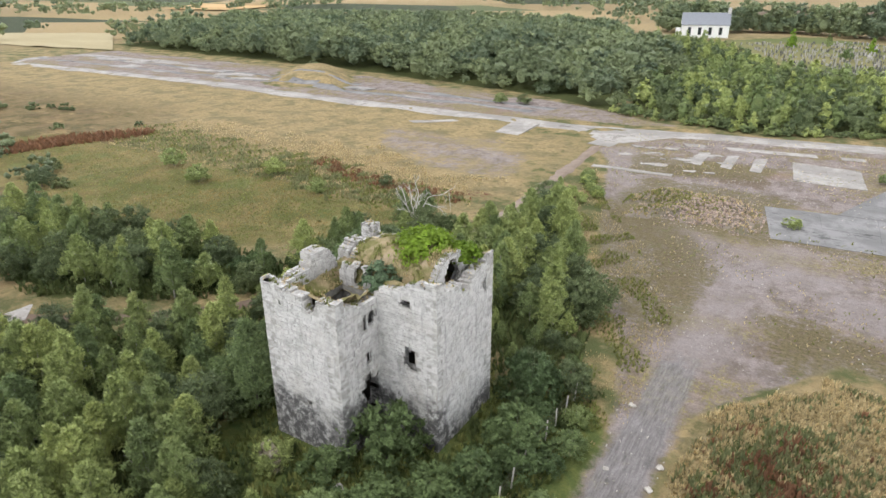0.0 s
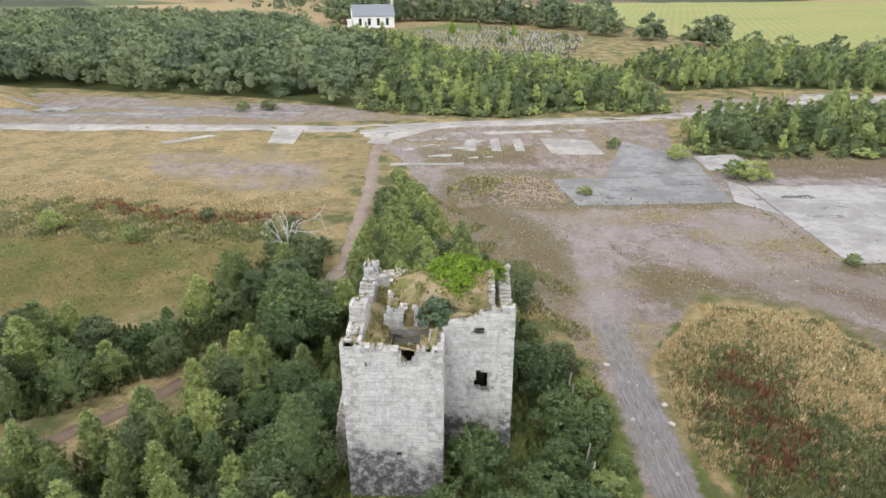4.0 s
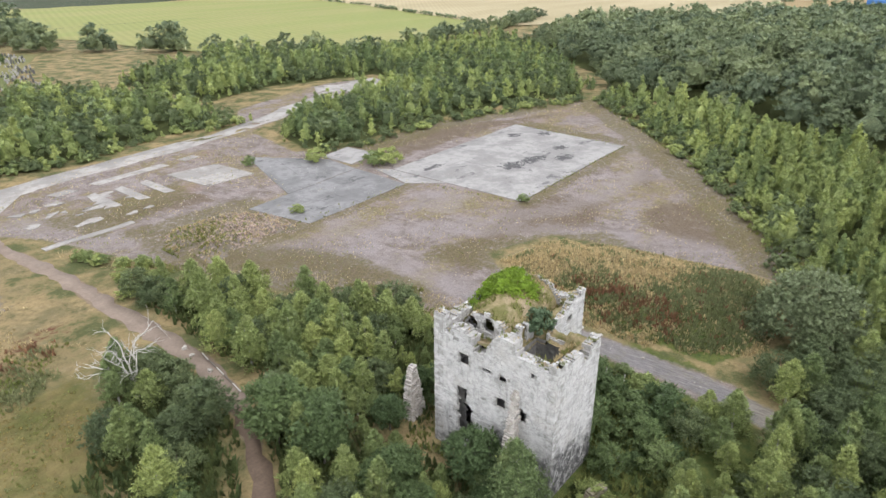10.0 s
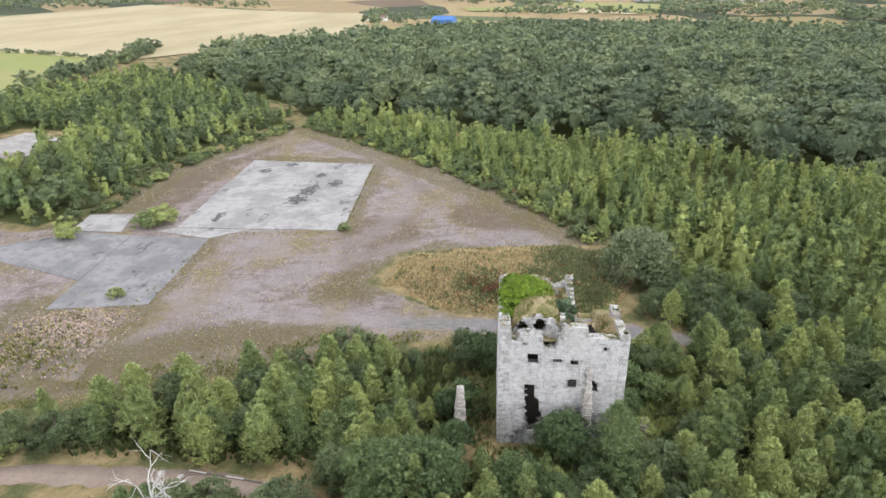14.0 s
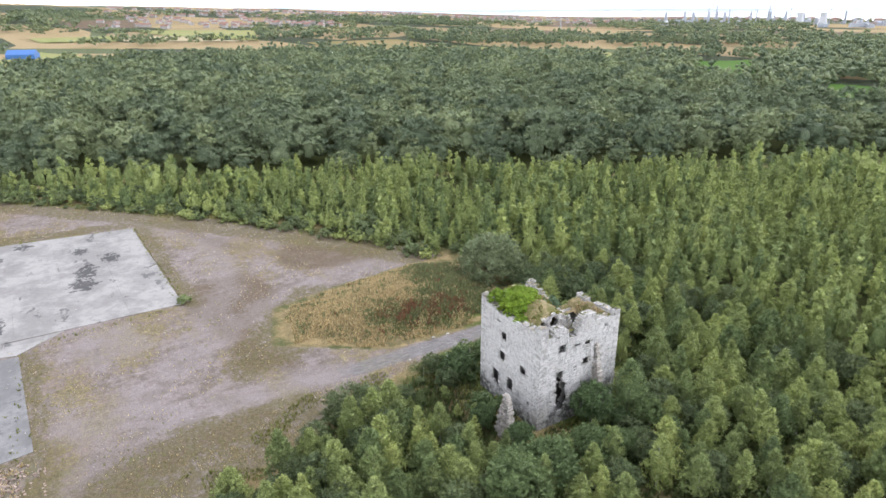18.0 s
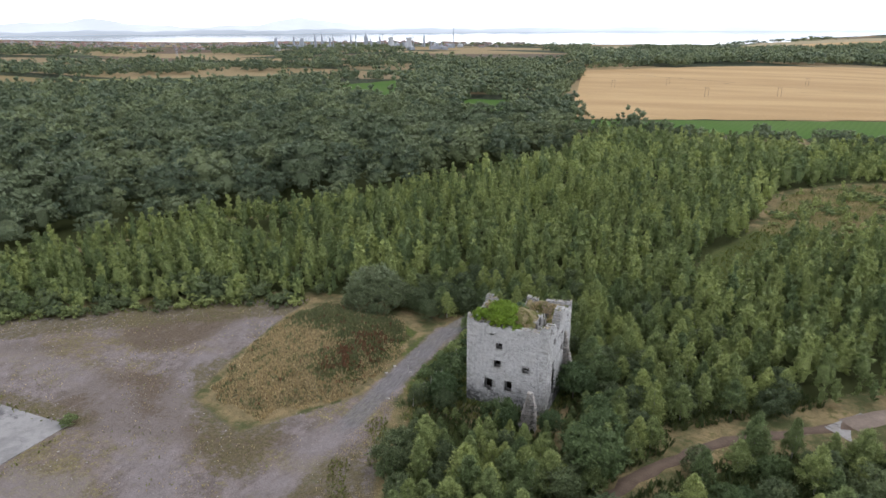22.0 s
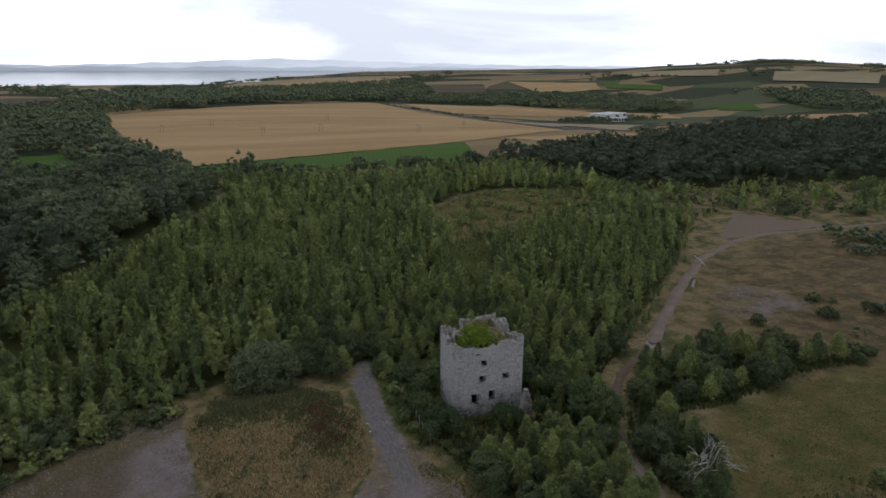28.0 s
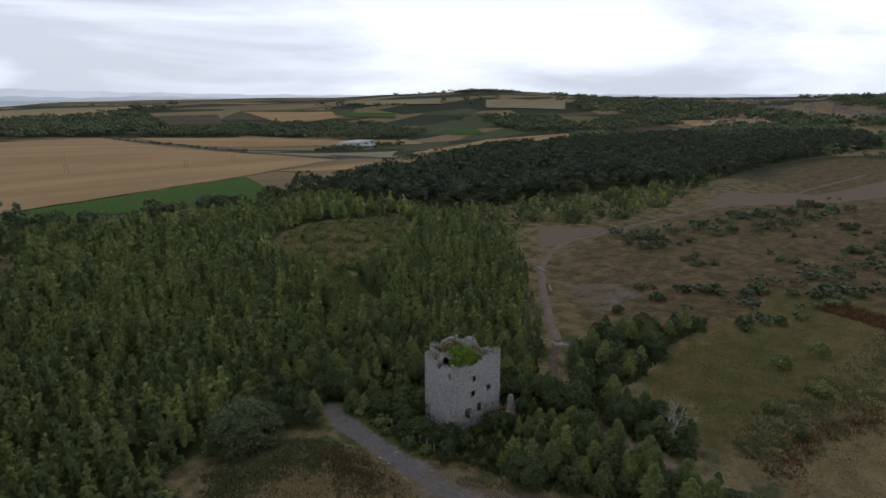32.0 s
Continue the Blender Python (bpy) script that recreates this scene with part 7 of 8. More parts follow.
# corners, material, label, lift
FIELDS = (
    (((43, -258), (-162, -332), (-286, -395), (143, -700)), M_WHEAT, "large ripe wheat field", 0.4), (((143, -700), (-286, -395), (-262, -1040), (-60, -900)), M_WHEAT, "large ripe wheat field on the rise", 0.5),
    (((40, -234), (-134, -228), (-162, -328), (42, -255)), M_LAWN, "narrow green field below the wheat", 0.35), (((105, -250), (145, -335), (112, -345), (82, -261)), M_LAWN, "small green field among trees", 0.4),
    (((255, -346), (310, -412), (282, -516), (205, -340)), M_LAWN, "green field among trees", 0.5), (((372, -402), (552, -268), (670, -347), (409, -451)), M_PALE, "olive pasture beyond the old wood", 0.6),
    (((523, -345), (600, -200), (790, -225), (790, -360)), M_OLIVE, "olive rough pasture among far woods", 0.8), (((563, 5), (640, 30), (710, -60), (621, -80)), M_STUBBLE, "pale stubble field behind the old wood", 0.6),
    (((505, 105), (560, 160), (780, 85), (655, 30)), M_PALE, "pale green meadow by the blue barn", 0.6), (((841, -168), (947, -16), (1110, -25), (1069, -95)), M_STUBBLE, "far stubble field below the town", 1.2),
    (((860, -180), (1070, -95), (1290, -60), (1206, -269)), M_PALE, "far pale pasture below the town", 1.2), (((980, 85), (950, -10), (1110, -20), (1100, 98)), M_PALE, "far pale green hillside field", 1.2),
    (((240, -975), (286, -1150), (760, -1075), (638, -897)), M_MOOR, "far brown rough pasture before the town", 1.0), (((259, -1294), (136, -1301), (302, -1860), (395, -1674)), M_STUBBLE, "far pale stubble strip", 1.2),
    (((78, 497), (105, 318), (315, 270), (395, 500)), M_PALE, "pale green mown field beyond the wood", 0.4), (((105, 318), (135, 262), (160, 246), (315, 270)), M_PALE, "pale green mown field corner", 0.4),
    (((72, 700), (78, 497), (395, 500), (430, 680)), M_PALE, "pale green mown field on the rise", 0.5), (((395, 500), (315, 270), (531, 156), (920, 240)), M_STUBBLE, "pale stubble field behind a hedge", 0.5),
    (((430, 680), (395, 500), (920, 240), (1050, 640)), M_STUBBLE, "pale stubble field on the rise", 0.5), (((-534, 241), (-424, 190), (-331, 202), (-455, 280)), M_STUBBLE, "straw-coloured field beyond the works", 0.5),
    (((-777, 552), (-861, 683), (-683, 672), (-677, 570)), M_WHEAT, "ripe field beyond the wood", 1.5),
    (((-300, -440), (-300, -640), (-340, -380), (-560, -640)), M_STUBBLE, "straw-coloured field below the factory", 0.6),
    (((-312, -1040), (-309, -815), (-560, -870), (-545, -1075)), M_WHEAT, "ripe wheat field beside the farm track", 0.7), (((-560, -870), (-740, -790), (-790, -895), (-545, -1075)), M_WHEAT, "ripe wheat field beyond the factory", 0.7),
    (((-190, -345), (-235, -314), (-313, -309), (-330, -352)), M_WHEAT, "narrow ripe strip before the plantation", 0.4), (((-330, -352), (-687, -532), (-852, -733), (-632, -650)), M_WHEAT, "ripe wheat field beyond the plantation", 0.7),
    (((-687, -532), (-955, -537), (-1063, -613), (-852, -733)), M_WHEAT, "ripe wheat field on the slope", 0.8),
    (((-746, -1319), (-940, -1360), (-1010, -1500), (-800, -1640)), M_WHEAT, "ripe field under the hill", 1.6), (((-1155, -1552), (-1296, -1338), (-1397, -1447), (-1203, -1680)), M_STUBBLE, "stubble field on the hill", 2.0),
    (((-966, -1371), (-1033, -1232), (-1091, -1304), (-1016, -1473)), M_LAWN, "green field on the hill", 2.0), (((-901, -877), (-946, -821), (-1013, -919), (-927, -941)), M_LAWN, "green field below the hill", 1.2),
    (((-1306, -1159), (-1454, -992), (-1647, -1135), (-1431, -1277)), M_STUBBLE, "pale field on the shoulder of the hill", 2.2), (((-1152, -800), (-1190, -719), (-1361, -818), (-1300, -950)), M_OLIVE, "olive field on the slope", 1.5),
    (((-1210, -491), (-1310, -366), (-1442, -449), (-1340, -608)), M_WHEAT, "ripe field on the western slope", 1.5), (((-750, -124), (-771, -66), (-927, -101), (-834, -163)), M_LAWN, "green field beyond the heath", 1.0),
    (((-459, -1299), (-601, -1325), (-700, -1583), (-532, -1591)), M_MOOR, "dark ploughed field above the wood", 1.6), (((5, -1471), (-330, -1669), (-640, -1990), (-7, -1838)), M_WHEAT, "long ripe field on the ridge above the firth", 1.8),
    (((-7, -1838), (-640, -1990), (-470, -2270), (-100, -2150)), M_STUBBLE, "pale field on the crest above the firth", 2.0))
for corners, m, lab, lift in FIELDS:
    sheet("field", corners, m, lab, "field", lift)
ribbon("farm_track", [(-262, -1035), (-305, -815), (-296, -600), (-292, -500), (-300, -420), (-340, -370)], 3.0, M_TAR, "dark hedged farm track beside the wheat", "track", 1.2, 12.0, 1.0)


def belt(name, line, width, h, r, seed, label, step=8.0, fine=False):
    """A hedge or belt of trees along a line."""
    rng = np.random.default_rng(seed)
    xs, ys = [], []
    for (ax, ay), (bx, by) in zip(line[:-1], line[1:]):
        m = max(2, int(math.hypot(bx - ax, by - ay) / step * max(1, width / step)))
        t = rng.uniform(0, 1, m)
        dx, dy = bx - ax, by - ay
        ln = math.hypot(dx, dy)
        o = rng.uniform(-width / 2, width / 2, m)
        xs.append(ax + dx * t - dy / ln * o)
        ys.append(ay + dy * t + dx / ln * o)
    return forest(name, np.concatenate(xs), np.concatenate(ys), "bush" if fine else "round", h, r, M_OAK, label, 22 if fine else 9, 12 if fine else 4, r * (0.24 if fine else 0.22), seed, 0.4, 0.5, lobe=0.0 if fine else 0.95)


def far_trees(name, r0, r1, az0, az1, n, thresh, h, r, seed, label, f=0.0021):
    """Copses and hedgerow trees over a sector of the far country."""
    rng = np.random.default_rng(seed)
    az, rr = np.radians(rng.uniform(az0, az1, n)), np.sqrt(rng.uniform(r0 * r0, r1 * r1, n))
    x, y = -10 + np.sin(az) * rr, 50 + np.cos(az) * rr
    keep = noise_mask(x + seed * 31, y, f) > thresh
    for p in [f[0] for f in FIELDS] + [WOOD_S, WOOD_OAK, WOOD_N, WOOD_E, WOOD_SW, CLEARING, WOOD_LOW, [(-70, 420), (-28, 490), (55, 380), (30, 262), (-12, 252)],
              [(-660, -830), (-500, -880), (-380, -560), (-560, -560)], [(205, -342), (257, -350), (236, -290), (180, -296)], [(82, -262), (107, -248), (102, -224), (74, -236)], [(-170, -40), (-120, -20), (-60, 50), (-40, 130), (-340, 210), (-700, 100), (-600, -60), (-380, -60), (-200, -62)]]:
        keep &= inside(p, x, y) < 0
    return forest(name, x[keep], y[keep], "round", h, r, M_OAK, label, 7, 3, r * 0.24, seed, 0.45, 0.6)


far_trees("far_wood", 230, 900, 95, 178, 3600, -0.25, 10.0, 5.5, 201, "dark belts of far broadleaf trees")
far_trees("far_wood", 850, 1900, 86, 178, 3800, 0.0, 10.0, 8.0, 202, "dark far woods and hedgerows", 0.0016)
far_trees("far_wood", 1500, 2450, 178, 236, 1100, 0.28, 10.0, 9.0, 205, "hedgerows and copses on the hill", 0.0022)
far_trees("far_wood", 900, 2450, 235, 264, 3000, -0.15, 10.0, 9.0, 206, "dark woods on the western slope", 0.0016)
far_trees("far_wood", 420, 1500, 232, 300, 1500, 0.25, 9.0, 6.0, 203, "far copses on the western slopes")
far_trees("far_wood", 330, 1400, 300, 445, 3400, 0.30, 10.0, 6.0, 204, "far copses on the northern fields")
# polygon, step, height, radius, seed, label
for poly, step, h, r, seed, lab in (
        ([(120, -352), (195, -325), (222, -400), (288, -520), (330, -720), (160, -690), (88, -360)], 9.5, 11.0, 5.8, 221, "dark broadleaf wood beside the wheat field"),
        ([(150, -760), (0, -905), (-190, -1040), (-300, -1095), (-440, -1280), (-470, -1320), (-520, -1590), (-330, -1640), (0, -1450), (140, -1280), (240, -960)], 15.0, 10.0, 8.6, 222, "long dark wood behind the wheat"),
        ([(-312, -1085), (-560, -1110), (-800, -920), (-900, -960), (-920, -1180), (-760, -1300), (-480, -1300)], 14.0, 10.0, 8.0, 223, "dark wood in the valley below the hill"),
        ([(-1560, -1560), (-1700, -1420), (-1830, -1480), (-1760, -1640)], 16.0, 10.0, 9.0, 224, "dark wood crowning the hill"),
        ([(-1000, -760), (-1120, -690), (-1280, -900), (-1180, -1080)], 14.0, 9.0, 8.0, 225, "dark wood between the far fields"),
        ([(-740, -250), (-1000, -420), (-1250, -380), (-1150, -200), (-860, -180)], 13.0, 9.0, 7.4, 226, "dark wood on the western slope")):
    x, y = scatter(poly, step, seed, ragged=6.0)
    forest("far_wood", x, y, "round", h, r, M_OAK, lab, 8, 4, r * 0.22, seed, 0.35, 0.6)
belt("hedgerow", [(105, 316), (160, 246), (315, 268), (400, 300)], 14, 7.0, 4.0, 211, "hedgerow trees below the mown field", fine=True)
belt("hedgerow", [(315, 268), (395, 500), (430, 680)], 3, 2.6, 2.0, 212, "dark hedge between fields", 3.0)
belt("hedgerow", [(52, 405), (66, 372), (104, 322)], 14, 11.0, 5.0, 213, "tall hedgerow trees behind the graveyard", fine=True)
belt("hedgerow", [(-118, 474), (-40, 508), (62, 424)], 30, 15.0, 6.0, 214, "tall dark trees behind the church", 6.5, True)
belt("hedgerow", [(40, -222), (-20, -212), (-136, -222)], 12, 5.5, 3.4, 215, "dark tree belt below the green field", 6.0, True)
belt("hedgerow", [(45, -262), (85, -355), (146, -690)], 12, 8.0, 5.0, 216, "dark wood edge beside the wheat field", 7.0, True)
belt("hedgerow", [(-262, -1035), (-305, -815), (-296, -600)], 4, 3.0, 3.0, 217, "hedge along the wheat field", 5.0)
belt("hedgerow", [(-420, -640), (-560, -760), (-700, -800)], 30, 7.0, 5.0, 218, "trees beside the factory", 12.0)
belt("hedgerow", [(-330, -352), (-687, -532), (-955, -537)], 4, 4.0, 4.0, 227, "hedge between ripe fields", 9.0)
belt("scrub", [(-170, -20), (-240, 0), (-330, 10)], 26, 2.6, 2.6, 219, "dark scrub on the waste ground", 7.0)
belt("scrub", [(-110, 40), (-180, 60), (-260, 60)], 30, 2.2, 2.4, 220, "dark scrub on the rough pasture", 8.0)

# firth, far shore and hills
M_WATER = mat_plain("firth_water", (0.16, 0.18, 0.19), 0.12, 0.1, 0.01, 0.0, 0.0, 0.5)


def sector(name, az0, az1, rows, material, label, n=60):
    """A wide fan of water; rows are (distance, height)."""
    v, q, m = [], [], len(rows)
    for i in range(n + 1):
        a = math.radians(az0 + (az1 - az0) * i / n)
        v += [(-10 + math.sin(a) * r, 50 + math.cos(a) * r, z) for r, z in rows]
        if i < n:
            q += [(m * i + k, m * i + m + k, m * i + m + k + 1, m * i + k + 1) for k in range(m - 1)]
    return tagged(new(name, mesh_arrays(name, np.array(v), np.array(q), material)), label, "water", kind="structure")


sector("water", 108, 192, ((2050, -3), (3400, -3), (4690, 27)), M_WATER, "pale wide firth in the distance")


def mat_painted_haze(name, col, away, towards):
    """Far hills with haze put into their colour and emission, stronger on the sun's side of the sky."""
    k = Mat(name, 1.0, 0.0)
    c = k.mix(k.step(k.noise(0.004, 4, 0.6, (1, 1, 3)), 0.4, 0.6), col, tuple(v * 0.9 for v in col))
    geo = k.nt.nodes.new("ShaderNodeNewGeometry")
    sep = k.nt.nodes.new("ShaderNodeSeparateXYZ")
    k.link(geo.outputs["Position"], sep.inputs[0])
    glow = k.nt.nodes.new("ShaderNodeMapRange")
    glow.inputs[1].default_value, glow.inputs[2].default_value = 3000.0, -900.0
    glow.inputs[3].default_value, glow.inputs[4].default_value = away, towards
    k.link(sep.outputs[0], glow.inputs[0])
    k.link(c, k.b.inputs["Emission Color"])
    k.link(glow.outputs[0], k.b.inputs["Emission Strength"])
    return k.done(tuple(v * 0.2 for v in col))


def ridge(name, r, top, az0, az1, low, material, label, n=400):
    """A far skyline: a wall of hills with painted haze, beyond everything else."""
    v, q = [], []
    for i in range(n + 1):
        az = az0 + (az1 - az0) * i / n
        a = math.radians(az)
        x, y = -10 + math.sin(a) * r, 50 + math.cos(a) * r
        v += [(x, y, low), (x, y, top(az))]
        if i < n:
            q.append((2 * i, 2 * i + 2, 2 * i + 3, 2 * i + 1))
    return tagged(new(name, mesh_arrays(name, np.array(v), np.array(q), material)), label, "hills", kind="structure")


def bump_az(az, c, w):
    return math.exp(-(((az - c + 180) % 360 - 180) / w) ** 2)


HILLS = ((95, 60), (118, 90), (124.8, 108), (126.7, 132), (129.7, 97), (133.7, 74), (139, 86), (142.6, 138), (146.8, 86), (150.6, 68), (158, 60), (169, 62), (176, 80), (184, 108), (189, 100), (195, 84), (205, 66), (212, 60), (300, 60))
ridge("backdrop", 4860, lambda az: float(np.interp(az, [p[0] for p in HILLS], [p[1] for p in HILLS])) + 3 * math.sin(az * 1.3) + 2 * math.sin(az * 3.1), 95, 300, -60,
      mat_painted_haze("hazy_hills", (0.86, 0.90, 0.94), 1.85, 3.7), "pale blue hills across the firth")
ridge("backdrop", 4660, lambda az: 50 + 5 * math.sin(az * 0.7 + 1) + 3 * math.sin(az * 2.3), 100, 204, -60, mat_painted_haze("hazy_shore", (0.74, 0.80, 0.86), 1.35, 3.0), "low hazy shore across the firth")
ridge("backdrop", 4840, lambda az: 70 + 20 * math.sin(az * 0.3) + 8 * math.sin(az * 1.1), 300, 455, -60, mat_painted_haze("hazy_moor", (0.55, 0.62, 0.66), 0.9, 0.9), "low far hills to the north")

# refinery on the shore
# blue-grey of distant haze put into the steel and tank colours
M_STEEL = mat_plain("pale_steel", (0.36, 0.39, 0.44), 0.6, 0.2, 0.05, 0)
M_TANK = mat_plain("pale_tank", (0.47, 0.49, 0.52), 0.6, 0.15, 0.05, 0)
ref = thing("refinery", "distant oil refinery with columns, stacks and cooling towers", "refinery", (0, 0, 0))
rng = np.random.default_rng(33)


def at_az(az, r):
    a = math.radians(az)
    x, y = -10 + math.sin(a) * r, 50 + math.cos(a) * r
    return x, y, ground_z(x, y)


for i in range(46):
    x, y, z = at_az(rng.uniform(139, 156.5), rng.uniform(1640, 1900))
    h = rng.choice([8, 12, 16, 24, 30])
    w = rng.uniform(2.0, 4.2) if h > 14 else rng.uniform(6, 13)
    part("column" if h > 14 else "tank", mesh_arrays("column", *tube([(x, y, z - 2), (x, y, z + h * 0.7), (x, y, z + h)], [w, w * 0.95, w * 0.7], 10), M_STEEL if h > 14 else M_TANK), None, ref)
for az, h in ((143.6, 40), (144.2, 44), (145.2, 36), (147.2, 36), (148.1, 44), (149.6, 38), (152.3, 36), (155.9, 52)):
    x, y, z = at_az(az, 1740)
    part("stack", mesh_arrays("stack", *tube([(x, y, z - 2), (x, y, z + h)], [1.7, 1.0], 8), M_STEEL), None, ref)
for az in (150.3, 151.9):
    x, y, z = at_az(az, 1720)
    part("cooling_tower", mesh_arrays("cooling_tower", *tube([(x, y, z - 2), (x, y, z + 10), (x, y, z + 20), (x, y, z + 28)], [12, 8.5, 7, 8], 16), M_TANK), None, ref)
for i in range(14):
    x, y, z = at_az(rng.uniform(138, 158), rng.uniform(1600, 1800))
    bm = bmesh.new()
    s = rng.uniform(6, 20)
    box(bm, -s, s, -6, 6, -2, rng.uniform(5, 12))
    o = part("process_block", bm, M_STEEL, ref)
    o.location = (x, y, z)
    o.rotation_euler[2] = rng.uniform(0, 3)


def gable_house(bm, x, y, z, l, w, e, rdg, rot):
    c, s = math.cos(rot), math.sin(rot)
    pts = [(-l, -w, 0), (l, -w, 0), (l, w, 0), (-l, w, 0), (-l, -w, e), (l, -w, e), (l, w, e), (-l, w, e), (-l, 0, rdg), (l, 0, rdg)]
    v = [bm.verts.new((x + a * c - b * s, y + a * s + b * c, z + h)) for a, b, h in pts]
    walls = [(0, 1, 5, 4), (2, 3, 7, 6)]
    for f in walls:
        bm.faces.new([v[i] for i in f])
    bm.faces.new([v[i] for i in (1, 2, 6, 9, 5)])
    bm.faces.new([v[i] for i in (3, 0, 4, 8, 7)])
    roofs = [bm.faces.new([v[i] for i in f]) for f in ((4, 5, 9, 8), (6, 7, 8, 9))]
    for f in roofs:
        f.material_index = 1


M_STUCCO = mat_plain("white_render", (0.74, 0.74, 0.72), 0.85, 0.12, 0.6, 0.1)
M_FARWALL = mat_plain("far_house_walls", (0.36, 0.34, 0.325), 0.85, 0.3, 0.05, 0.0)
M_SLATE = mat_plain("grey_slate", (0.20, 0.21, 0.235), 0.6, 0.25, 1.2, 0.3)
M_GLASS = mat_plain("dark_window_glass", (0.03, 0.035, 0.04), 0.08, 0.1, 1, 0, 0, 0.6)
M_TILE = mat_plain("brown_roof_tile", (0.25, 0.15, 0.12), 0.8, 0.25, 1, 0.2)
for az0, az1, r0, r1, n, seed, label in ((93, 113, 1350, 2200, 190, 41, "distant hillside housing estate"), (114, 162, 1750, 2700, 330, 42, "distant town roofs by the shore"), (246, 262, 1300, 2300, 130, 43, "distant village on the wooded slope")):
    rng = np.random.default_rng(seed)
    bm = bmesh.new()
    for _ in range(n):
        x, y, z = at_az(rng.uniform(az0, az1), rng.uniform(r0, r1))
        gable_house(bm, x, y, z - 1, rng.uniform(5, 10), rng.uniform(3.5, 4.5), 5.5, 8.5, rng.uniform(0, 3.1))
    o = part("houses", bm, M_FARWALL)
    o.data.materials.append(M_TILE)
    tagged(o, label, "houses", kind="stuff")

# church above the wood
church = thing("church", "white rendered church with grey slate roof", "church", (-84, 440, ground_z(-84, 440) + 0.4), rz=14)
church.scale = (1.35, 1.2, 1.2)
bm = bmesh.new()
box(bm, -10, 10, -6, 6, -0.5, 6.2)
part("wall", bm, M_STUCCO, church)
for sx in (-10, 10):
    bm = bmesh.new()
    v = [bm.verts.new(p) for p in ((sx - 0.3, -6, 6.2), (sx - 0.3, 6, 6.2), (sx - 0.3, 0, 11.4), (sx + 0.3, -6, 6.2), (sx + 0.3, 6, 6.2), (sx + 0.3, 0, 11.4))]
    for f in ((0, 2, 1), (3, 4, 5), (0, 3, 5, 2), (1, 2, 5, 4), (0, 1, 4, 3)):
        bm.faces.new([v[i] for i in f])
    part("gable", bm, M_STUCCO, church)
for sy in (-1, 1):
    bm = bmesh.new()
    v = [bm.verts.new(p) for p in ((-10.4, sy * 6.5, 5.9), (10.4, sy * 6.5, 5.9), (10.4, 0, 11.5), (-10.4, 0, 11.5), (-10.4, sy * 6.5, 6.15), (10.4, sy * 6.5, 6.15), (10.4, 0, 11.8), (-10.4, 0, 11.8))]
    for f in ((0, 1, 2, 3), (4, 5, 6, 7), (0, 1, 5, 4), (1, 2, 6, 5), (2, 3, 7, 6), (3, 0, 4, 7)):
        bm.faces.new([v[i] for i in f])
    part("roof", bm, M_SLATE, church)
for i in range(4):
    bm = bmesh.new()
    box(bm, -7.4 + i * 4.4, -6.0 + i * 4.4, -6.06, -5.9, 1.4, 4.9)
    w = part("window", bm, M_GLASS, church)
    bm = bmesh.new()
    box(bm, -7.6 + i * 4.4, -5.8 + i * 4.4, -6.12, -5.95, 1.15, 1.38)
    part("sill", bm, M_STONE_OBJ, w)
bm = bmesh.new()
box(bm, 9.0, 10.4, -0.7, 0.7, 11.4, 14.2)
part("belfry", bm, M_STONE_OBJ, church)
bm = bmesh.new()
box(bm, -12.5, -10.3, -2.5, 2.5, -0.5, 4.2)
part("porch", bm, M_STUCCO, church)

# graveyard
M_LAWN = mat_field("graveyard_grass", (0.125, 0.142, 0.055), (0.205, 0.185, 0.085))
GRAVES = [(-66, 420), (-28, 470), (48, 366), (20, 268), (-9, 258)]
sheet("graveyard_lawn", ((-70, 416), (-28, 476), (54, 368), (-4, 250)), M_LAWN, "mown grass of the graveyard", "lawn", 0.15)
rng = np.random.default_rng(51)
pale, dark = [], []
for row in range(-30, 40):           # rows of stones run down the slope
    for k in range(-60, 140):
        x = -20 + row * 4.4 * 0.88 + k * 1.75 * 0.47 + rng.normal(0, 0.12)
        y = 300 + row * 4.4 * 0.47 - k * 1.75 * 0.88 + rng.normal(0, 0.12)
        if rng.uniform() < 0.30 or inside(GRAVES, np.array([x]), np.array([y]))[0] < 1.0 or noise_mask(np.array([x]), np.array([y]), 0.05)[0] > 0.55:
            continue
        h, w = rng.uniform(0.7, 1.5), rng.uniform(0.3, 0.52)
        v = np.array([(-w, -.1, 0), (w, -.1, 0), (w, .1, 0), (-w, .1, 0), (-w, -.1, h), (w, -.1, h), (w, .1, h), (-w, .1, h), (-w * .6, -.1, h * 1.15), (w * .6, -.1, h * 1.15), (w * .6, .1, h * 1.15), (-w * .6, .1, h * 1.15)])
        q = np.array([(0, 1, 5, 4), (1, 2, 6, 5), (2, 3, 7, 6), (3, 0, 4, 7), (4, 5, 9, 8), (5, 6, 10, 9), (6, 7, 11, 10), (7, 4, 8, 11), (8, 9, 10, 11)])
        a = -1.08 + rng.normal(0, 0.08)
        m = np.array([(math.cos(a), math.sin(a), 0), (-math.sin(a), math.cos(a), 0), (0, 0, 1)])
        (dark if rng.uniform() < 0.42 else pale).append((v @ m + (x, y, ground_z(x, y) + 0.1), q))
for stones, m, lab in ((pale, M_GRAVE, "rows of pale weathered gravestones on the graveyard slope"), (dark, M_GRAVE_DARK, "dark polished gravestones among the pale ones")):
    v, q = join_arrays(stones)
    tagged(new("gravestones", mesh_arrays("gravestones", v, q, m)), lab, "gravestones", kind="stuff")
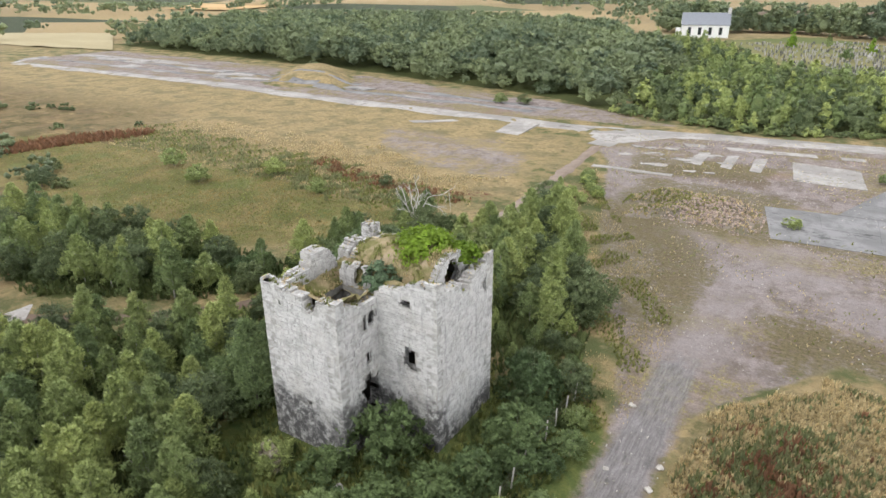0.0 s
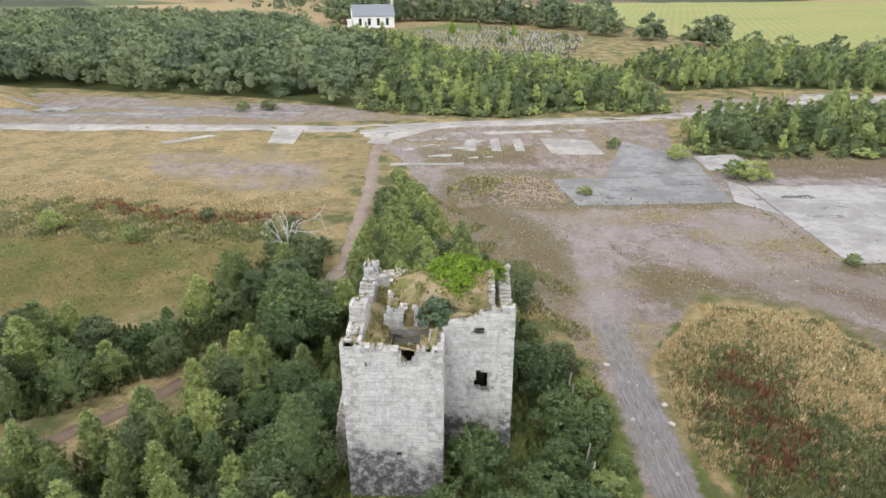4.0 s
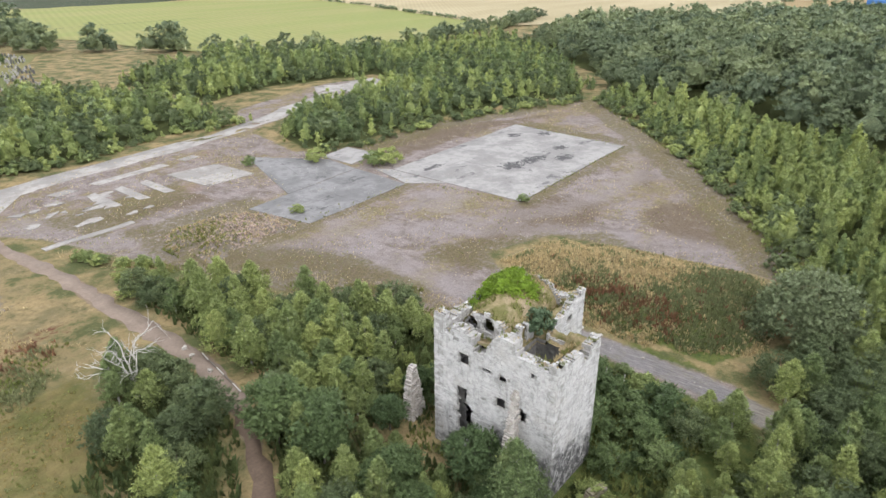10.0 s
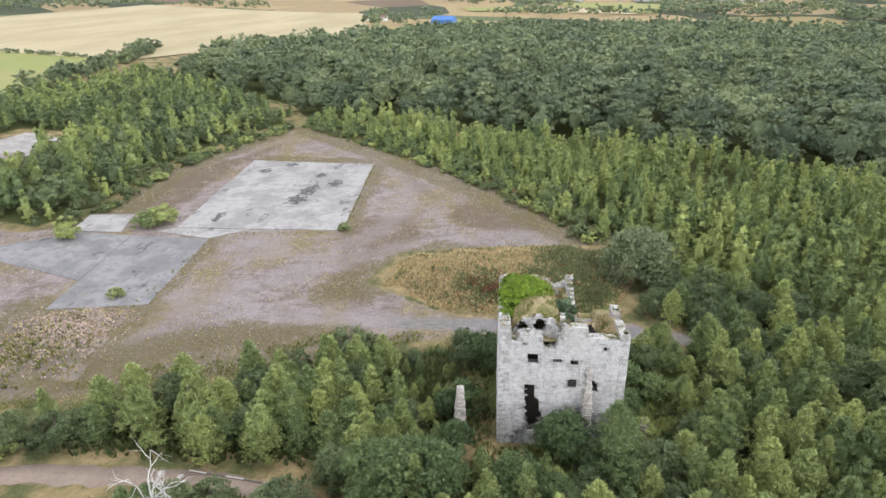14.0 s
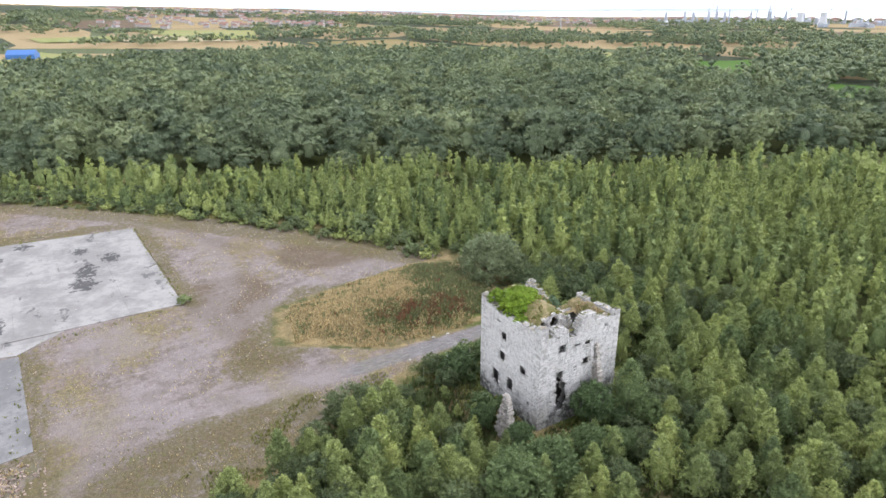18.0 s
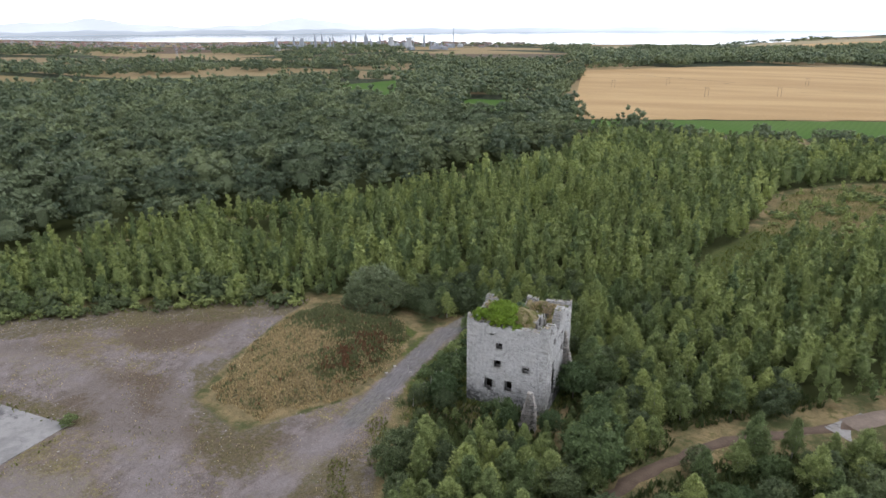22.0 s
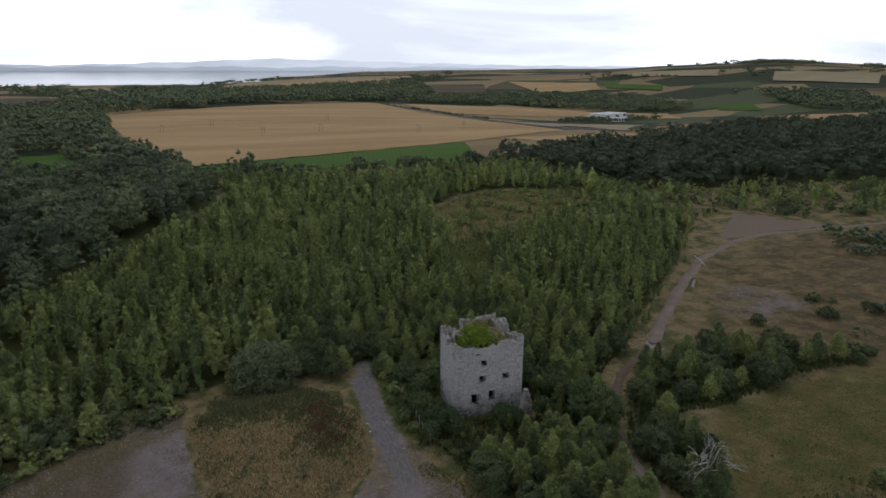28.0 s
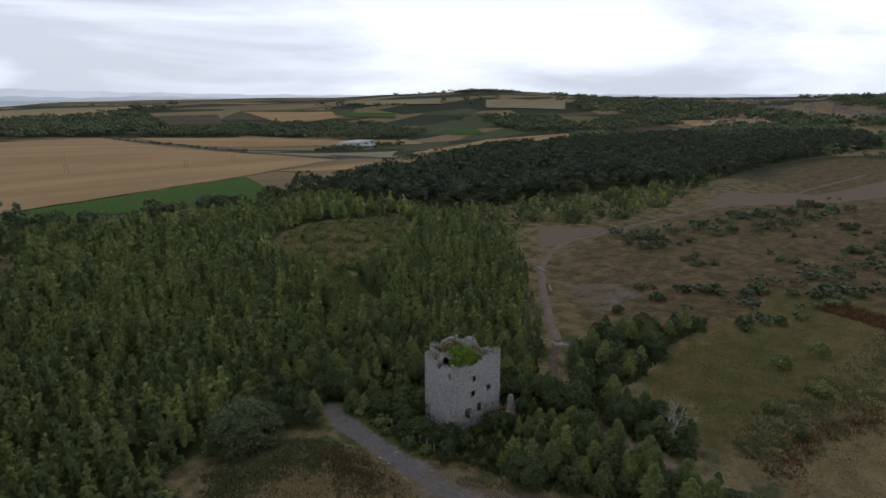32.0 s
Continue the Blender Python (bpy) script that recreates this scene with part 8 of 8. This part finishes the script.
for x, y, h, m, lab in ((-30, 385, 9, M_BRIGHT, "yellow-green clipped conifer in the graveyard"), (5, 372, 7, M_BRIGHT, "yellow-green clipped conifer in the graveyard"), (-4, 330, 8, M_DARK, "dark green yew in the graveyard"),
                        (-14, 400, 6, M_BIRCH, "small round tree in the graveyard"), (30, 345, 6, M_DARK, "dark green yew in the graveyard")):
    crown_thing("conifer", lab, "tree", (x, y, ground_z(x, y)), "cone" if m is not M_DARK else "bush", h, h * 0.34, m, 30, 8, 0.5, int(h * 10 + x))

# blue barn and bungalow among the fields
M_BLUE = mat_plain("blue_sheeting", (0.06, 0.16, 0.42), 0.5, 0.15, 0.3, 0.0)
barn = thing("barn", "blue sheeted farm barn", "barn", (690, 100, ground_z(690, 100)), rz=75)
bm = bmesh.new()
gable_house(bm, 0, 0, -0.5, 12.5, 9, 5.5, 9.5, 0)
o = part("body", bm, M_BLUE, barn)
o.data.materials.append(M_BLUE)
bm = bmesh.new()
box(bm, -4, 4, -9.1, -8.9, 0, 4.5)
part("door", bm, M_STEEL, barn)
bung = thing("bungalow", "long low white farmhouse with brown roof", "house", (760, 190, ground_z(760, 190)), rz=75)
bm = bmesh.new()
gable_house(bm, 0, 0, -0.5, 13, 4.5, 4, 7, 0)
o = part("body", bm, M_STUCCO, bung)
o.data.materials.append(M_TILE)
for i in range(4):
    bm = bmesh.new()
    box(bm, -9 + i * 5, -7 + i * 5, -4.62, -4.4, 1.2, 2.8)
    part("window", bm, M_GLASS, bung)

# white factory on the western slope
fx, fy = -597, -800
fac = thing("factory", "long low white factory with grey-green bays", "factory", (fx, fy, ground_z(fx, fy)), rz=28)
M_GREEN = mat_plain("grey_green_cladding", (0.22, 0.33, 0.31), 0.6, 0.15, 0.1, 0)
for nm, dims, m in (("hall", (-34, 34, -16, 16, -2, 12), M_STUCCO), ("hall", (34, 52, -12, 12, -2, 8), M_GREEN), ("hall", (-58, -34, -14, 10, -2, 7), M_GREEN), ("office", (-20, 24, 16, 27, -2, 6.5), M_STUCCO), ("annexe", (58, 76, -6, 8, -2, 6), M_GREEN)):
    bm = bmesh.new()
    box(bm, *dims)
    bevelled(bm, 0.4)
    part(nm, bm, m, fac)
for i in range(7):
    bm = bmesh.new()
    box(bm, -30 + i * 9, -24 + i * 9, 15.9, 16.2, 7, 10) if not (-20 < -27 + i * 9 < 24) else box(bm, -30 + i * 9, -25 + i * 9, 26.9, 27.2, 1, 4)
    part("window", bm, M_GLASS, fac)

# poles in the wheat and a lattice mast
M_POLE = mat_plain("grey_pole", (0.17, 0.145, 0.115), 0.9, 0.2, 2, 0)
for x, y in ((-20, -420), (-70, -440), (-150, -410), (20, -520), (-95, -560), (-200, -430), (60, -470)):
    z = ground_z(x, y)
    pl = thing("power_pole", "twin wooden power pole in the wheat", "pole", (x, y, z), "poles in the wheat")
    for s in (-1.2, 1.2):
        part("pole", mesh_arrays("pole", *tube([(s, 0, -0.5), (s, 0, 7.5)], [0.11, 0.08], 6), M_POLE), None, pl)
    bm = bmesh.new()
    box(bm, -1.7, 1.7, -0.07, 0.07, 6.9, 7.05)
    part("crossarm", bm, M_POLE, pl)
mx, my, mz = at_az(131.9, 1250)
mast = thing("lattice_mast", "thin grey lattice radio mast", "mast", (mx, my, mz))
for sx, sy in ((-1, -1), (1, -1), (1, 1), (-1, 1)):
    part("leg", mesh_arrays("leg", *tube([(sx * 1.6, sy * 1.6, -1), (sx * 0.4, sy * 0.4, 34)], [0.22, 0.12], 4), M_STEEL), None, mast)
for i in range(8):
    f = 1.6 - 1.2 * i / 8
    bm = bmesh.new()
    box(bm, -f, f, -f, f, i * 4.2 + 2, i * 4.2 + 2.2)
    part("brace", bm, M_STEEL, mast)
